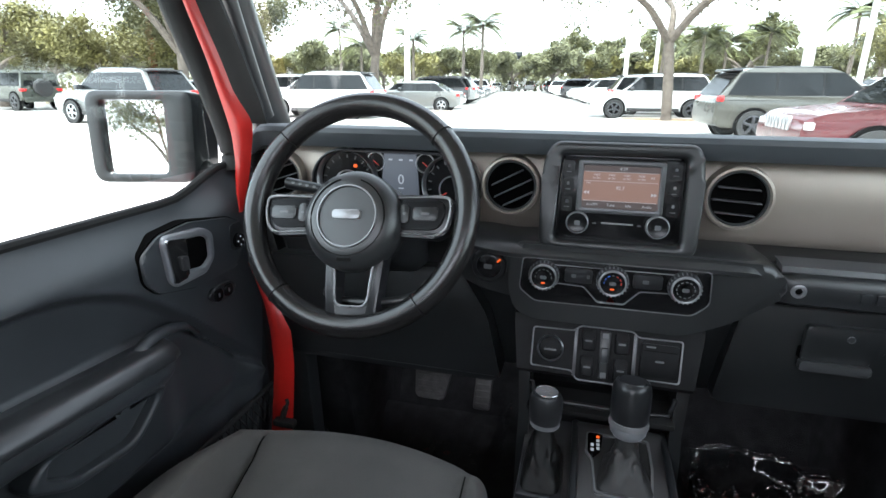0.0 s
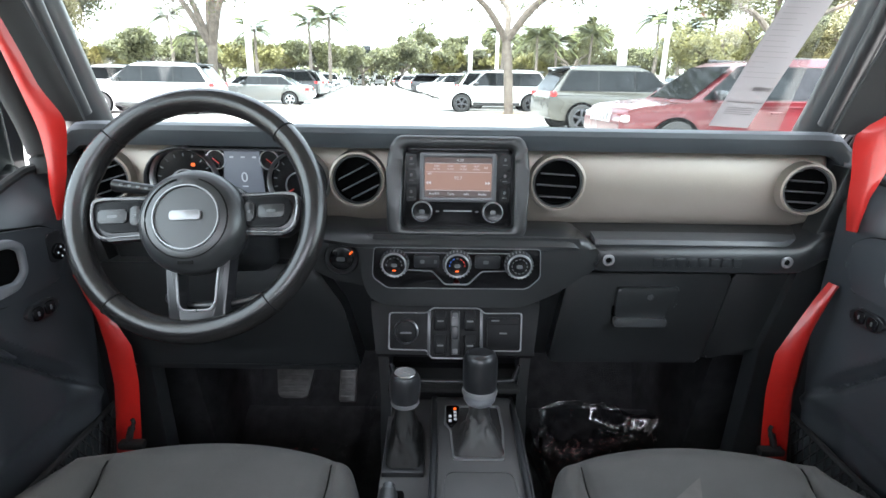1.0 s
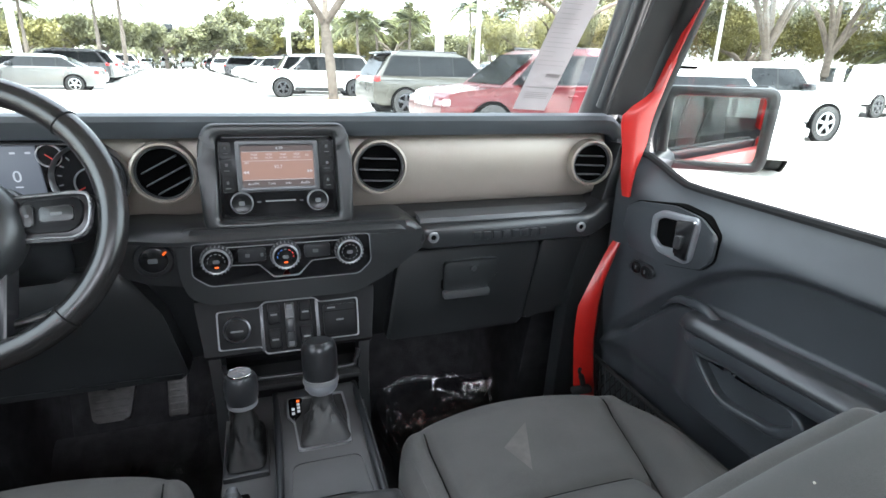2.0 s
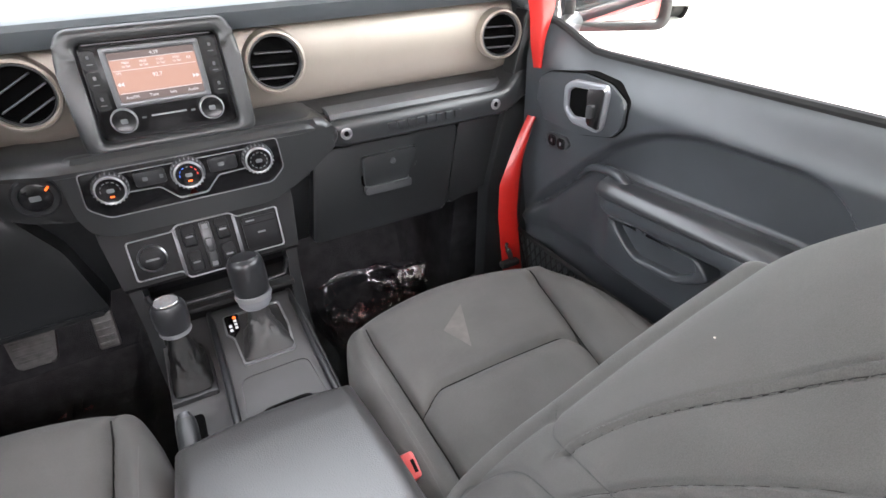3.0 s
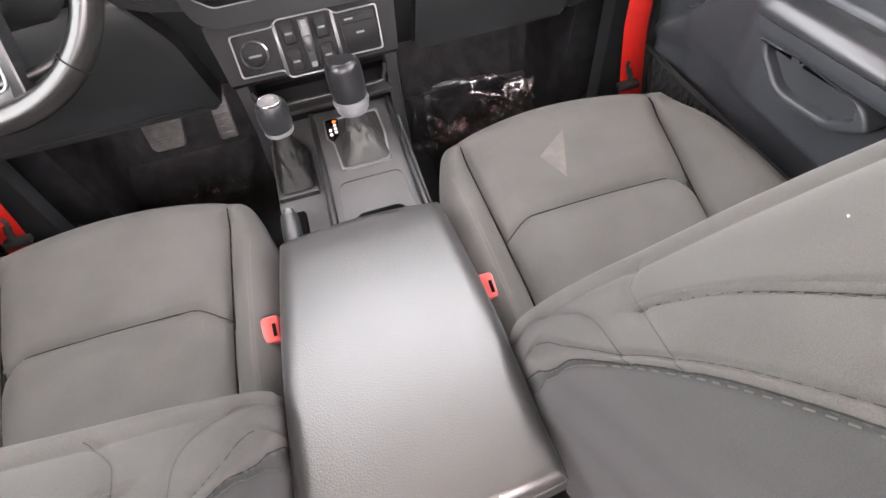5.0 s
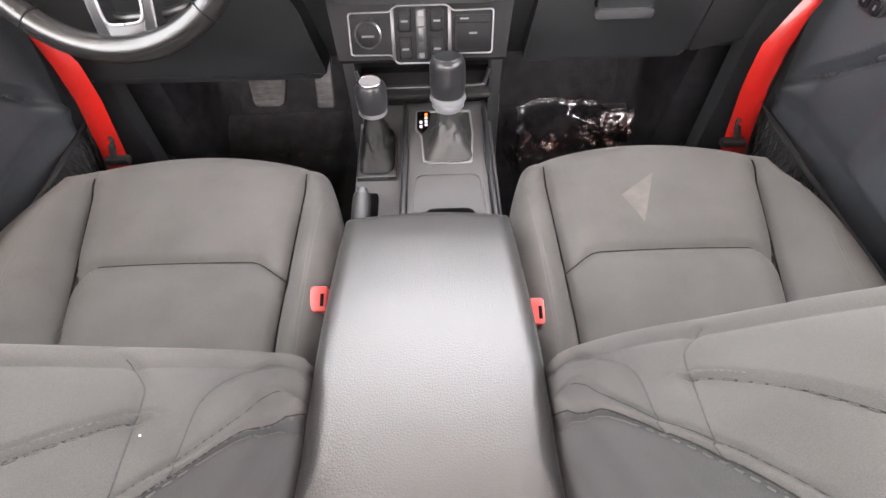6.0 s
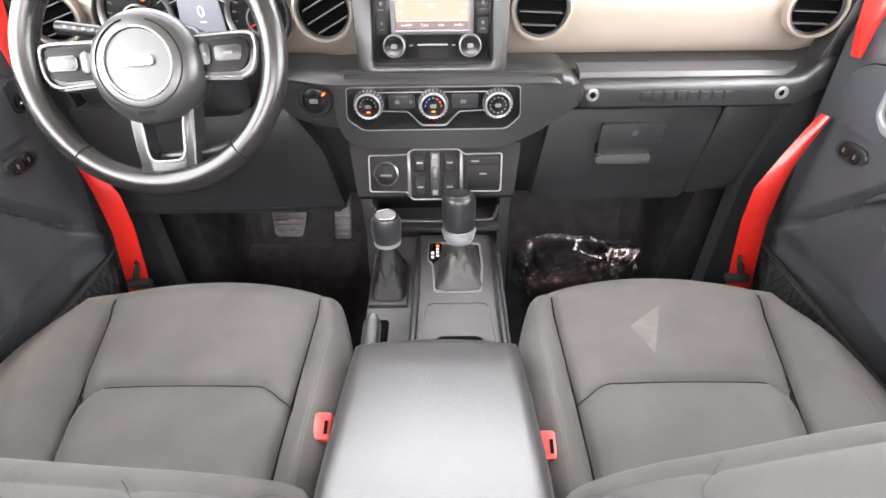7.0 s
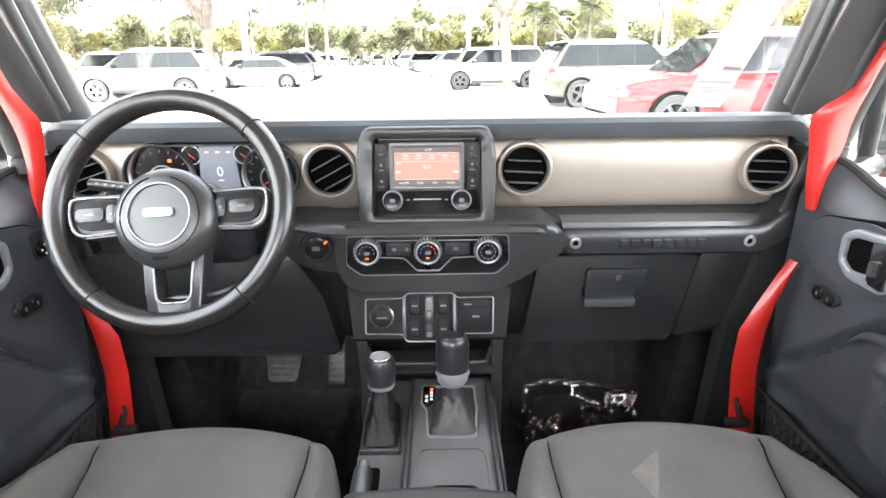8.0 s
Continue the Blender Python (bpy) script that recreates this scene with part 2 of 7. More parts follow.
def rounded_poly(pts, r, n=4):
    """A polygon with its corners rounded by r."""
    out = []
    k = len(pts)
    for i in range(k):
        p, a, b = Vector(pts[i]), Vector(pts[i - 1]), Vector(pts[(i + 1) % k])
        rr = min(r, (a - p).length * 0.45, (b - p).length * 0.45)
        s, e = p + (a - p).normalized() * rr, p + (b - p).normalized() * rr
        for j in range(n + 1):
            u = j / n
            out.append(tuple((1 - u) ** 2 * s + 2 * u * (1 - u) * p + u * u * e))
    return out


def prism(outline, y0, y1, bev=0.0, seg=2, bm=None):
    """Outline in x and z, from its front y0 back to y1, the front's rim rounded by bev."""
    bm = bm or bmesh.new()
    front = [bm.verts.new((x, y0, z)) for x, z in outline]
    back = [bm.verts.new((x, y1, z)) for x, z in outline]
    ff = bm.faces.new(front)
    bm.faces.new(back[::-1])
    k = len(outline)
    for i in range(k):
        bm.faces.new((front[i], back[i], back[(i + 1) % k], front[(i + 1) % k]))
    if bev:
        bmesh.ops.bevel(bm, geom=list(ff.edges), offset=bev, segments=seg, profile=0.5, affect="EDGES")
    return bm


def frame_prism(outer, inner, y0, y1, bev=0.0, seg=2):
    """A frame between two outlines of equal count."""
    bm = bmesh.new()
    k = len(outer)
    rows = [[bm.verts.new((x, y, z)) for x, z in o] for o, y in ((outer, y1), (outer, y0), (inner, y0), (inner, y1))]
    for a in range(4):
        A, B = rows[a], rows[(a + 1) % 4]
        for i in range(k):
            bm.faces.new((A[i], B[i], B[(i + 1) % k], A[(i + 1) % k]))
    if bev:
        es = [bm.edges.get((rows[r][i], rows[r][(i + 1) % k])) for r in (1, 2) for i in range(k)]
        bmesh.ops.bevel(bm, geom=es, offset=bev, segments=seg, profile=0.5, affect="EDGES")
    return bm


def box(x0, x1, y0, y1, z0, z1, bev=0.004, seg=2, bm=None):
    b = bmesh.new()
    bmesh.ops.create_cube(b, size=1.0)
    for v in b.verts:
        v.co = Vector(((x0 + x1) / 2 + v.co.x * (x1 - x0), (y0 + y1) / 2 + v.co.y * (y1 - y0), (z0 + z1) / 2 + v.co.z * (z1 - z0)))
    if bev:
        bmesh.ops.bevel(b, geom=list(b.edges), offset=min(bev, 0.45 * min(x1 - x0, y1 - y0, z1 - z0)), segments=seg, profile=0.5, affect="EDGES")
    return b


def joined(*bms):
    out = bmesh.new()
    for b in bms:
        me = bpy.data.meshes.new("t")
        b.to_mesh(me)
        b.free()
        out.from_mesh(me)
        bpy.data.meshes.remove(me)
    return out


def moved(bm, m):
    bm.transform(m)
    return bm


def lathe(profile, seg=32, cap=True):
    """Turns (radius, height) about z."""
    bm = bmesh.new()
    rows = [[bm.verts.new((r * math.cos(2 * math.pi * i / seg), r * math.sin(2 * math.pi * i / seg), h)) for i in range(seg)] for r, h in profile]
    for a, b in zip(rows, rows[1:]):
        for i in range(seg):
            bm.faces.new((a[i], a[(i + 1) % seg], b[(i + 1) % seg], b[i]))
    if cap:
        if profile[0][0] > 1e-5:
            bm.faces.new(rows[0][::-1])
        if profile[-1][0] > 1e-5:
            bm.faces.new(rows[-1])
    bmesh.ops.remove_doubles(bm, verts=bm.verts, dist=1e-6)
    return bm


def sweep(points, radius, seg=12, closed=False, flat=1.0, bm=None):
    """A tube along points; radius a number or a list; flat squeezes its second axis."""
    bm = bm or bmesh.new()
    pts = [Vector(p) for p in points]
    n = len(pts)
    radii = radius if isinstance(radius, (list, tuple)) else [radius] * n
    up = Vector((0, 0, 1))
    rows = []
    for i, p in enumerate(pts):
        a = pts[i - 1] if (i or closed) else p
        b = pts[(i + 1) % n] if (i < n - 1 or closed) else p
        d = (b - a).normalized()
        s = d.cross(up)
        if s.length < 0.05:
            s = d.cross(Vector((0, 1, 0)))
        s.normalize()
        t = s.cross(d)
        rows.append([bm.verts.new(p + radii[i] * (math.cos(2 * math.pi * k / seg) * s + flat * math.sin(2 * math.pi * k / seg) * t)) for k in range(seg)])
    for i in range(n if closed else n - 1):
        A, B = rows[i], rows[(i + 1) % n]
        for k in range(seg):
            bm.faces.new((A[k], A[(k + 1) % seg], B[(k + 1) % seg], B[k]))
    if not closed:
        bm.faces.new(rows[0][::-1])
        bm.faces.new(rows[-1])
    return bm


def curve_pts(pts, n=8):
    """Catmull-Rom through points."""
    P = [Vector(p) for p in pts]
    P = [P[0] * 2 - P[1]] + P + [P[-1] * 2 - P[-2]]
    out = []
    for i in range(1, len(P) - 2):
        a, b, c, d = P[i - 1:i + 3]
        for j in range(n):
            t = j / n
            out.append(0.5 * (2 * b + (c - a) * t + (2 * a - 5 * b + 4 * c - d) * t * t + (3 * b - a - 3 * c + d) * t ** 3))
    out.append(P[-2])
    return out


def sheet(fn, nu, nv, thick=0.0):
    """A surface fn(u, v) over 0..1, with a back at a distance where thick is given."""
    bm = bmesh.new()
    g = [[bm.verts.new(fn(i / nu, j / nv)) for j in range(nv + 1)] for i in range(nu + 1)]
    for i in range(nu):
        for j in range(nv):
            bm.faces.new((g[i][j], g[i + 1][j], g[i + 1][j + 1], g[i][j + 1]))
    if thick:
        bm.normal_update()
        bmesh.ops.solidify(bm, geom=list(bm.faces), thickness=thick)
    return bm


def profile_run(profile, x0, x1, nx=1, warp=None):
    """A (y, z) profile, closed, run along x; warp(x, y, z) bends it."""
    bm = bmesh.new()
    rows = []
    for i in range(nx + 1):
        x = x0 + (x1 - x0) * i / nx
        rows.append([bm.verts.new(warp(x, y, z) if warp else (x, y, z)) for y, z in profile])
    k = len(profile)
    for A, B in zip(rows, rows[1:]):
        for i in range(k):
            bm.faces.new((A[i], A[(i + 1) % k], B[(i + 1) % k], B[i]))
    bm.faces.new(rows[0])
    bm.faces.new(rows[-1][::-1])
    return bm


def cushion(w, l, k, height, skirt, nu=64, nv=64):
    """A pad of width w and length l in plan, its corners rounded by k (0 to 1); height(x, y, e) over the plan, e the way in from the rim; sides down by skirt."""
    bm = bmesh.new()
    g = []
    for i in range(nu + 1):
        row = []
        u = -1 + 2 * i / nu
        u = math.copysign(1 - (1 - abs(u)) ** 1.5, u)
        for j in range(nv + 1):
            v = -1 + 2 * j / nv
            v = math.copysign(1 - (1 - abs(v)) ** 1.5, v)
            x = w / 2 * u * math.sqrt(1 - k * v * v / 2)
            y = l / 2 * v * math.sqrt(1 - k * u * u / 2)
            e = min((1 - abs(u)) * w / 2, (1 - abs(v)) * l / 2)
            row.append(bm.verts.new((x, y, height(x, y, e))))
        g.append(row)
    for i in range(nu):
        for j in range(nv):
            bm.faces.new((g[i][j], g[i + 1][j], g[i + 1][j + 1], g[i][j + 1]))
    rim = [g[i][0] for i in range(nu)] + [g[nu][j] for j in range(nv)] + [g[i][nv] for i in range(nu, 0, -1)] + [g[0][j] for j in range(nv, 0, -1)]
    low = [bm.verts.new((v.co.x, v.co.y, -skirt)) for v in rim]
    n = len(rim)
    for i in range(n):
        bm.faces.new((rim[i], rim[(i + 1) % n], low[(i + 1) % n], low[i]))
    bm.faces.new(low)
    return bm


def way_in(x, y, w, l, k):
    """How far (x, y) lies in from the rim of such a pad."""
    u, v = 2 * x / w, 2 * y / l
    for _ in range(12):
        u, v = 2 * x / (w * math.sqrt(1 - k * v * v / 2)), 2 * y / (l * math.sqrt(1 - k * u * u / 2))
        u, v = max(-1, min(1, u)), max(-1, min(1, v))
    return min((1 - abs(u)) * w / 2, (1 - abs(v)) * l / 2)


def rim_round(e, r):
    return -r + math.sqrt(max(0.0, r * r - (r - e) ** 2)) if e < r else 0.0


def words(text, size, at, rot, mat, parent, name="lettering", depth=0.0004, align="CENTER"):
    """Raised lettering in the built-in font, made into a mesh."""
    cu = bpy.data.curves.new(name, "FONT")
    cu.body, cu.size, cu.extrude, cu.align_x, cu.align_y = text, size, depth, align, "CENTER"
    tmp = bpy.data.objects.new("tmp", cu)
    scene.collection.objects.link(tmp)
    dg = bpy.context.evaluated_depsgraph_get()
    me = bpy.data.meshes.new_from_object(tmp.evaluated_get(dg))
    bpy.data.objects.remove(tmp)
    bm = bmesh.new()
    bm.from_mesh(me)
    bpy.data.meshes.remove(me)
    bm.transform(rot if isinstance(rot, Matrix) else pose(*at, *rot))
    return part(name, bm, mat, parent)


# ---- cabin structure ----
def smooth(a, b, x):
    t = min(1, max(0, (x - a) / (b - a)))
    return t * t * (3 - 2 * t)


# floor pan with footwells, tunnel and firewall
cabin_floor = thing("floor", (0, 0, 0.5), "black carpeted cabin floor with tunnel and firewall", "floor", kind="structure")
part("floor_pan", box(-0.74, 0.74, -2.4, 0.50, 0.46, 0.50, 0.004), "carpet", cabin_floor)
part("tunnel", profile_run([(-2.4, 0.49), (-2.4, 0.64), (0.1, 0.66), (0.5, 0.78), (0.5, 0.49)], -0.13, 0.13), "carpet", cabin_floor)
part("firewall", profile_run([(0.40, 0.49), (0.55, 0.70), (0.55, 1.2), (0.60, 1.2), (0.60, 0.49)], -0.74, 0.74), "carpet", cabin_floor)
for s in (-1, 1):
    part("side_sill", box(min(s * 0.58, s * 0.74), max(s * 0.58, s * 0.74), -2.4, 0.3, 0.46, 0.60, 0.02), "rubber", cabin_floor)
    part("kick_panel", prism([(s * 0.50, 0.5), (s * 0.60, 0.5), (s * 0.62, 0.95), (s * 0.56, 0.95)], 0.16, 0.5, 0.01), "carpet", cabin_floor)

# painted door posts between dashboard and doors
body = thing("body_shell", (0, 0.1, 0.6), "red painted steel body shell of an off-road car", "car body", kind="structure")


# inner and outer edge of the painted post, by height
POST = [(0.46, 0.580, 0.625), (0.70, 0.580, 0.621), (0.76, 0.572, 0.612), (0.85, 0.562, 0.600), (0.92, 0.563, 0.601), (0.975, 0.588, 0.607), (1.03, 0.614, 0.624), (1.06, 0.632, 0.634), (1.145, 0.637, 0.638), (1.18, 0.628, 0.642), (1.22, 0.616, 0.648), (1.25, 0.610, 0.648), (1.305, 0.598, 0.650), (1.40, 0.616, 0.661), (1.50, 0.640, 0.681), (1.70, 0.690, 0.724)]


def post_at(z, k):
    for a, b in zip(POST, POST[1:]):
        if z <= b[0]:
            t = max(0.0, (z - a[0]) / (b[0] - a[0]))
            return a[k] + (b[k] - a[k]) * t
    return POST[-1][k]


for s in (-1, 1):
    def post(u, v, s=s):
        z = 0.46 + 1.24 * u
        inner, outer = post_at(z, 1), post_at(z, 2)
        if s < 0:
            outer -= 0.012 * smooth(1.17, 1.24, z)
            inner += 0.014 * smooth(1.30, 1.36, z)
        else:
            inner += 0.006 * smooth(1.18, 1.24, z) + 0.050 * smooth(1.295, 1.345, z) + 0.08 * max(0.0, z - 1.345)
            outer += 0.014 * smooth(1.20, 1.26, z) + 0.06 * max(0.0, z - 1.38)
        x = inner + (outer - inner) * v
        return (s * x, 0.006 - 0.010 * v - 0.006 * math.sin(math.pi * v) - 0.045 * max(0.0, z - 1.28) / 0.22, z)
    part("door_post", sheet(lambda u, v: post(0.48 * u, v), 40, 8, 0.004), "red", body, "red painted lower door post")
    part("door_post", sheet(lambda u, v: post(0.555 + 0.445 * u, v), 40, 8, 0.004), "red", body, "red painted upper door post")
    # added dark sheet closes the gap and stands in for pillar trim shadow
    part("post_seal", sheet(lambda u, v: (s * (post_at(1.30 + 0.4 * u, 1) - 0.012 + 0.062 * v), 0.030 - 0.045 * max(0.0, 0.4 * u + 0.02) / 0.22, 1.30 + 0.4 * u), 16, 4, 0.006), "rubber", body, "black filler strip for the pillar trim's shadow")
    part("door_jamb", prism([(s * 0.555, 0.46), (s * 0.68, 0.46), (s * 0.70, 1.24), (s * 0.655, 1.24), (s * 0.57, 0.9)], 0.060, 0.10, 0.004), "plastic", body)
    part("check_strap", box(min(s * 0.555, s * 0.60), max(s * 0.555, s * 0.60), -0.030, -0.012, 0.730, 0.744, 0.004), "rubber", body, "black door check strap")
    part("strap_hook", sweep(curve_pts([(s * 0.585, -0.016, 0.742), (s * 0.578, -0.018, 0.762), (s * 0.571, -0.016, 0.778), (s * 0.575, -0.012, 0.784)], 5), [0.006] * 8 + [0.0035] * 8, 8), "rubber", body, "black strap hook")
    # windscreen post: dark inner trim over a red outer skin
    trim = [(s * 0.742, 0.30, 1.24), (s * 0.745, 0.25, 1.35), (s * 0.742, 0.16, 1.55), (s * 0.735, 0.07, 1.78)]
    part("pillar_trim", sweep(curve_pts(trim, 6), 0.045, 14, flat=1.0), "soft", body, "charcoal windscreen post trim")
    skin = [(s * 0.775, 0.20, 1.22), (s * 0.775, 0.15, 1.35), (s * 0.77, 0.06, 1.55), (s * 0.76, -0.03, 1.78)]
    part("pillar_skin", sweep(curve_pts(skin, 6), 0.028, 14), "satin", body, "black outer windscreen post")
    grip = [(s * 0.70, 0.20, 1.30), (s * 0.70, 0.17, 1.37), (s * 0.70, 0.11, 1.52), (s * 0.695, 0.04, 1.70)]
    part("grab_handle", sweep(curve_pts(grip, 6), 0.016, 12), "soft", body)

# roof and rear of the cabin, behind the camera and unseen
part("header_rail", box(-0.78, 0.78, -0.02, 0.12, 1.74, 1.80, 0.02), "satin", body)
# the rear opening is made up, to let skylight onto the dashboard
roof = joined(box(-0.80, 0.80, -1.46, 0.10, 1.80, 1.86, 0.02), box(-0.80, 0.80, -2.45, -2.30, 1.80, 1.86, 0.02), box(-0.80, -0.68, -2.30, -1.46, 1.80, 1.86, 0.0), box(0.68, 0.80, -2.30, -1.46, 1.80, 1.86, 0.0))
single("ceiling", roof, "liner", "grey roof lining, unseen, with an added rear light opening", "ceiling", kind="structure")
for s in (-1, 1):
    part("rear_side", box(min(s * 0.70, s * 0.76), max(s * 0.70, s * 0.76), -2.45, -0.98, 0.46, 1.20, 0.01), "red", body)
    part("middle_post", box(min(s * 0.68, s * 0.78), max(s * 0.68, s * 0.78), -1.12, -1.0, 1.22, 1.80, 0.02), "red", body)
    part("rear_post", box(min(s * 0.68, s * 0.78), max(s * 0.68, s * 0.78), -2.45, -2.3, 1.22, 1.80, 0.02), "red", body)
    part("quarter_glass", box(min(s * 0.745, s * 0.75), max(s * 0.745, s * 0.75), -2.30, -1.12, 1.20, 1.80, 0.0), "cargrey", body, "tinted rear side glass").visible_shadow = False
part("tailgate", box(-0.78, 0.78, -2.47, -2.40, 0.46, 1.22, 0.01), "plastic", body)
# unseen pane, added to dim the sky mirrored in the radio
part("rear_glass", box(-0.70, 0.70, -2.44, -2.43, 1.22, 1.80, 0.0), "cargrey", body, "tinted rear glass").visible_shadow = False

for s in (-1, 1):
    part("cowl_side", box(min(s * 0.66, s * 0.74), max(s * 0.66, s * 0.74), 0.03, 0.62, 0.46, 1.20, 0.02), "plastic", body)
part("hood", profile_run([(0.52, 1.135), (0.9, 1.125), (1.5, 1.085), (1.66, 1.05), (1.66, 0.98), (0.52, 0.98)], -0.66, 0.66, 12, lambda x, y, z: (x * (1 - 0.10 * smooth(0.6, 1.66, y)), y, z - 0.02 * (x / 0.66) ** 4)), "red", body, "red bonnet")
part("engine_bay", box(-0.58, 0.58, 0.56, 1.60, 0.42, 0.98, 0.04), "red", body)
part("grille_panel", box(-0.60, 0.60, 1.60, 1.68, 0.55, 1.04, 0.04), "red", body, "red upright grille panel")
for k in range(7):
    part("grille_slot", box(-0.215 + 0.065 * k, -0.175 + 0.065 * k, 1.675, 1.690, 0.70, 0.98, 0.008), "shade_trim_black", body)
part("front_bumper", box(-0.78, 0.78, 1.72, 1.90, 0.48, 0.64, 0.03), "satin", body)
part("bumper_mount", box(-0.40, 0.40, 1.60, 1.75, 0.48, 0.60, 0.01), "satin", body)
part("rear_bumper", box(-0.78, 0.78, -2.68, -2.47, 0.44, 0.62, 0.03), "satin", body)
part("chassis_rail", box(-0.45, 0.45, -2.40, 1.60, 0.34, 0.47, 0.02), "satin", body)
for s in (-1, 1):
    part("head_lamp", moved(lathe([(0.09, 0), (0.09, 0.02), (0.07, 0.03), (0, 0.035)], 32), pose(s * 0.42, 1.68, 0.84, -90)), "ringsilver", body)
    part("rear_wheel_house", box(min(s * 0.60, s * 0.74), max(s * 0.60, s * 0.74), -2.40, -1.0, 0.44, 0.60, 0.02), "red", body)
    for y in (1.05, -1.40):
        m = pose(s * 0.80, y, 0.40, 0, 90 * s, 0)
        fl = [(y + 0.52 * math.cos(radians(a)), 0.42 + 0.50 * math.sin(radians(a))) for a in range(10, 171, 16)]
        part("fender_flare", sweep([(s * 0.80, p, q) for p, q in fl], 0.07, 10, flat=0.4), "satin", body, "black fender flare")
        w = part("wheel", moved(lathe([(0.24, -0.12), (0.37, -0.12), (0.40, -0.08), (0.40, 0.08), (0.37, 0.12), (0.25, 0.12), (0.23, 0.09), (0.0, 0.06)], 40), m), "rubber", body, "black off-road tyre")
        part("rim", moved(lathe([(0.235, 0.085), (0.225, 0.105), (0.19, 0.10), (0.16, 0.075), (0.06, 0.085), (0.0, 0.09)], 32), m), "silver", w, "alloy rim")
        part("axle", sweep([(0, y, 0.40), (s * 0.78, y, 0.40)], 0.05, 10), "satin", body)
# windscreen
wind = single("window_1", moved(box(-0.74, 0.74, -0.003, 0.003, 0.0, 0.56, 0.0), pose(0, 0.42, 1.25, 22.5, 0, 0)), "glass", "clear flat windscreen glass", "windscreen", kind="structure")
wind.visible_shadow = False

# ---- dashboard ----
dash = thing("dashboard", (0, 0.1, 0.85), "black grained dashboard with warm grey painted trim panel", "dashboard")


def taper(x, y, z):
    """Ends of the dashboard round off forwards and down."""
    e = smooth(0.61, 0.680, abs(x))
    return (x, y + 0.02 * e * e, z - 0.030 * e * e if z > 1.255 else z)


pad_profile = [(0.42, 1.262), (0.30, 1.276), (0.12, 1.294), (0.078, 1.297), (0.066, 1.293), (0.062, 1.285), (0.066, 1.270), (0.076, 1.259), (0.12, 1.254), (0.42, 1.22)]
part("top_pad", profile_run(pad_profile, -0.678, 0.678, 64, taper), "pad", dash, "soft black dashboard top pad")
face = [(0.125, 1.274), (0.108, 1.262), (0.098, 1.243), (0.093, 1.218), (0.093, 1.19), (0.098, 1.165), (0.107, 1.144), (0.12, 1.128), (0.14, 1.115), (0.2, 1.115), (0.2, 1.274)]
part("trim_panel", profile_run(face, -0.662, 0.662, 60, lambda x, y, z: (x, y + 0.04 * smooth(0.645, 0.668, abs(x)) ** 2, z)), "bronze", dash, "warm grey painted trim panel")
for s in (-1, 1):
    cap = [(s * 0.648, 1.280), (s * 0.668, 1.272), (s * 0.680, 1.250), (s * 0.685, 1.19), (s * 0.680, 1.12), (s * 0.664, 1.075), (s * 0.645, 1.08), (s * 0.660, 1.13), (s * 0.6645, 1.19), (s * 0.660, 1.252)]
    ec = part("end_cap", prism(rounded_poly(cap, 0.010), 0.082, 0.30, 0.006), "pad", dash)
    for k in range(6):
        part("cap_slot", box(min(s * 0.670, s * 0.679), max(s * 0.670, s * 0.679), 0.0805, 0.086, 1.185 + 0.009 * k, 1.1885 + 0.009 * k, 0.0), "shade_trim_black", ec)
# lower dashboard body, knee panel and glovebox
part("lower_body", profile_run([(0.10, 1.122), (0.075, 1.112), (0.07, 1.09), (0.085, 1.04), (0.11, 0.86), (0.14, 0.845), (0.40, 0.86), (0.40, 1.12)], -0.655, 0.655, 24, lambda x, y, z: (x, y + 0.05 * smooth(0.60, 0.66, abs(x)), z)), "plastic", dash)
part("ledge_strip", profile_run([(0.125, 1.119), (0.062, 1.116), (0.050, 1.113), (0.045, 1.106), (0.05, 1.098), (0.12, 1.098)], 0.238, 0.612, 8, lambda x, y, z: (x, y + 0.03 * smooth(0.58, 0.612, x), z)), "ledge_lit_grey", dash, "ledge strip, its grey lightened for the light on it")
bar_section = [(0.12, 1.106), (0.056, 1.106), (0.046, 1.1045), (0.039, 1.100), (0.0355, 1.094), (0.034, 1.086), (0.033, 1.070), (0.035, 1.061), (0.042, 1.056), (0.052, 1.055), (0.12, 1.055)]


def bar_bend(x, y, z):
    """The bar's outer end sweeps up and away; its inner end rounds off into the housing."""
    e, i = smooth(0.575, 0.662, x), smooth(0.25, 0.232, x)
    return (x, y + 0.020 * e * e + 0.012 * i, z + e * (0.030 if z > 1.08 else 0.022))


part("grab_bar", profile_run(bar_section, 0.230, 0.664, 40, bar_bend), "barskin", dash, "black passenger grab bar with raised markings")
for x in (0.26, 0.567):
    screw = part("bolt", moved(lathe([(0.0105, 0), (0.0105, 0.002), (0.008, 0.0032), (0.0055, 0.0032), (0.005, 0.0005), (0.0, 0.0005)], 20), pose(x, 0.034, 1.081, 90)), "ringsilver", dash)
    part("bolt_socket", moved(lathe([(0.0052, 0.0), (0.0052, 0.0012), (0.0, 0.0012)], 6), pose(x, 0.0340, 1.081, 90)), "shade_trim_black", screw)
# raised plain bars stand for the name on the grab bar
for i in range(8):
    x = 0.338 + i * 0.0195
    part("raised_mark", box(x, x + 0.0145, 0.0308, 0.036, 1.071, 1.086, 0.0015), "barskin", dash)
glove = part("glovebox_door", prism(rounded_poly([(0.205, 1.045), (0.50, 1.048), (0.468, 0.866), (0.178, 0.864)], 0.012), 0.068, 0.10, 0.006), "plastic", dash, "black glovebox door")
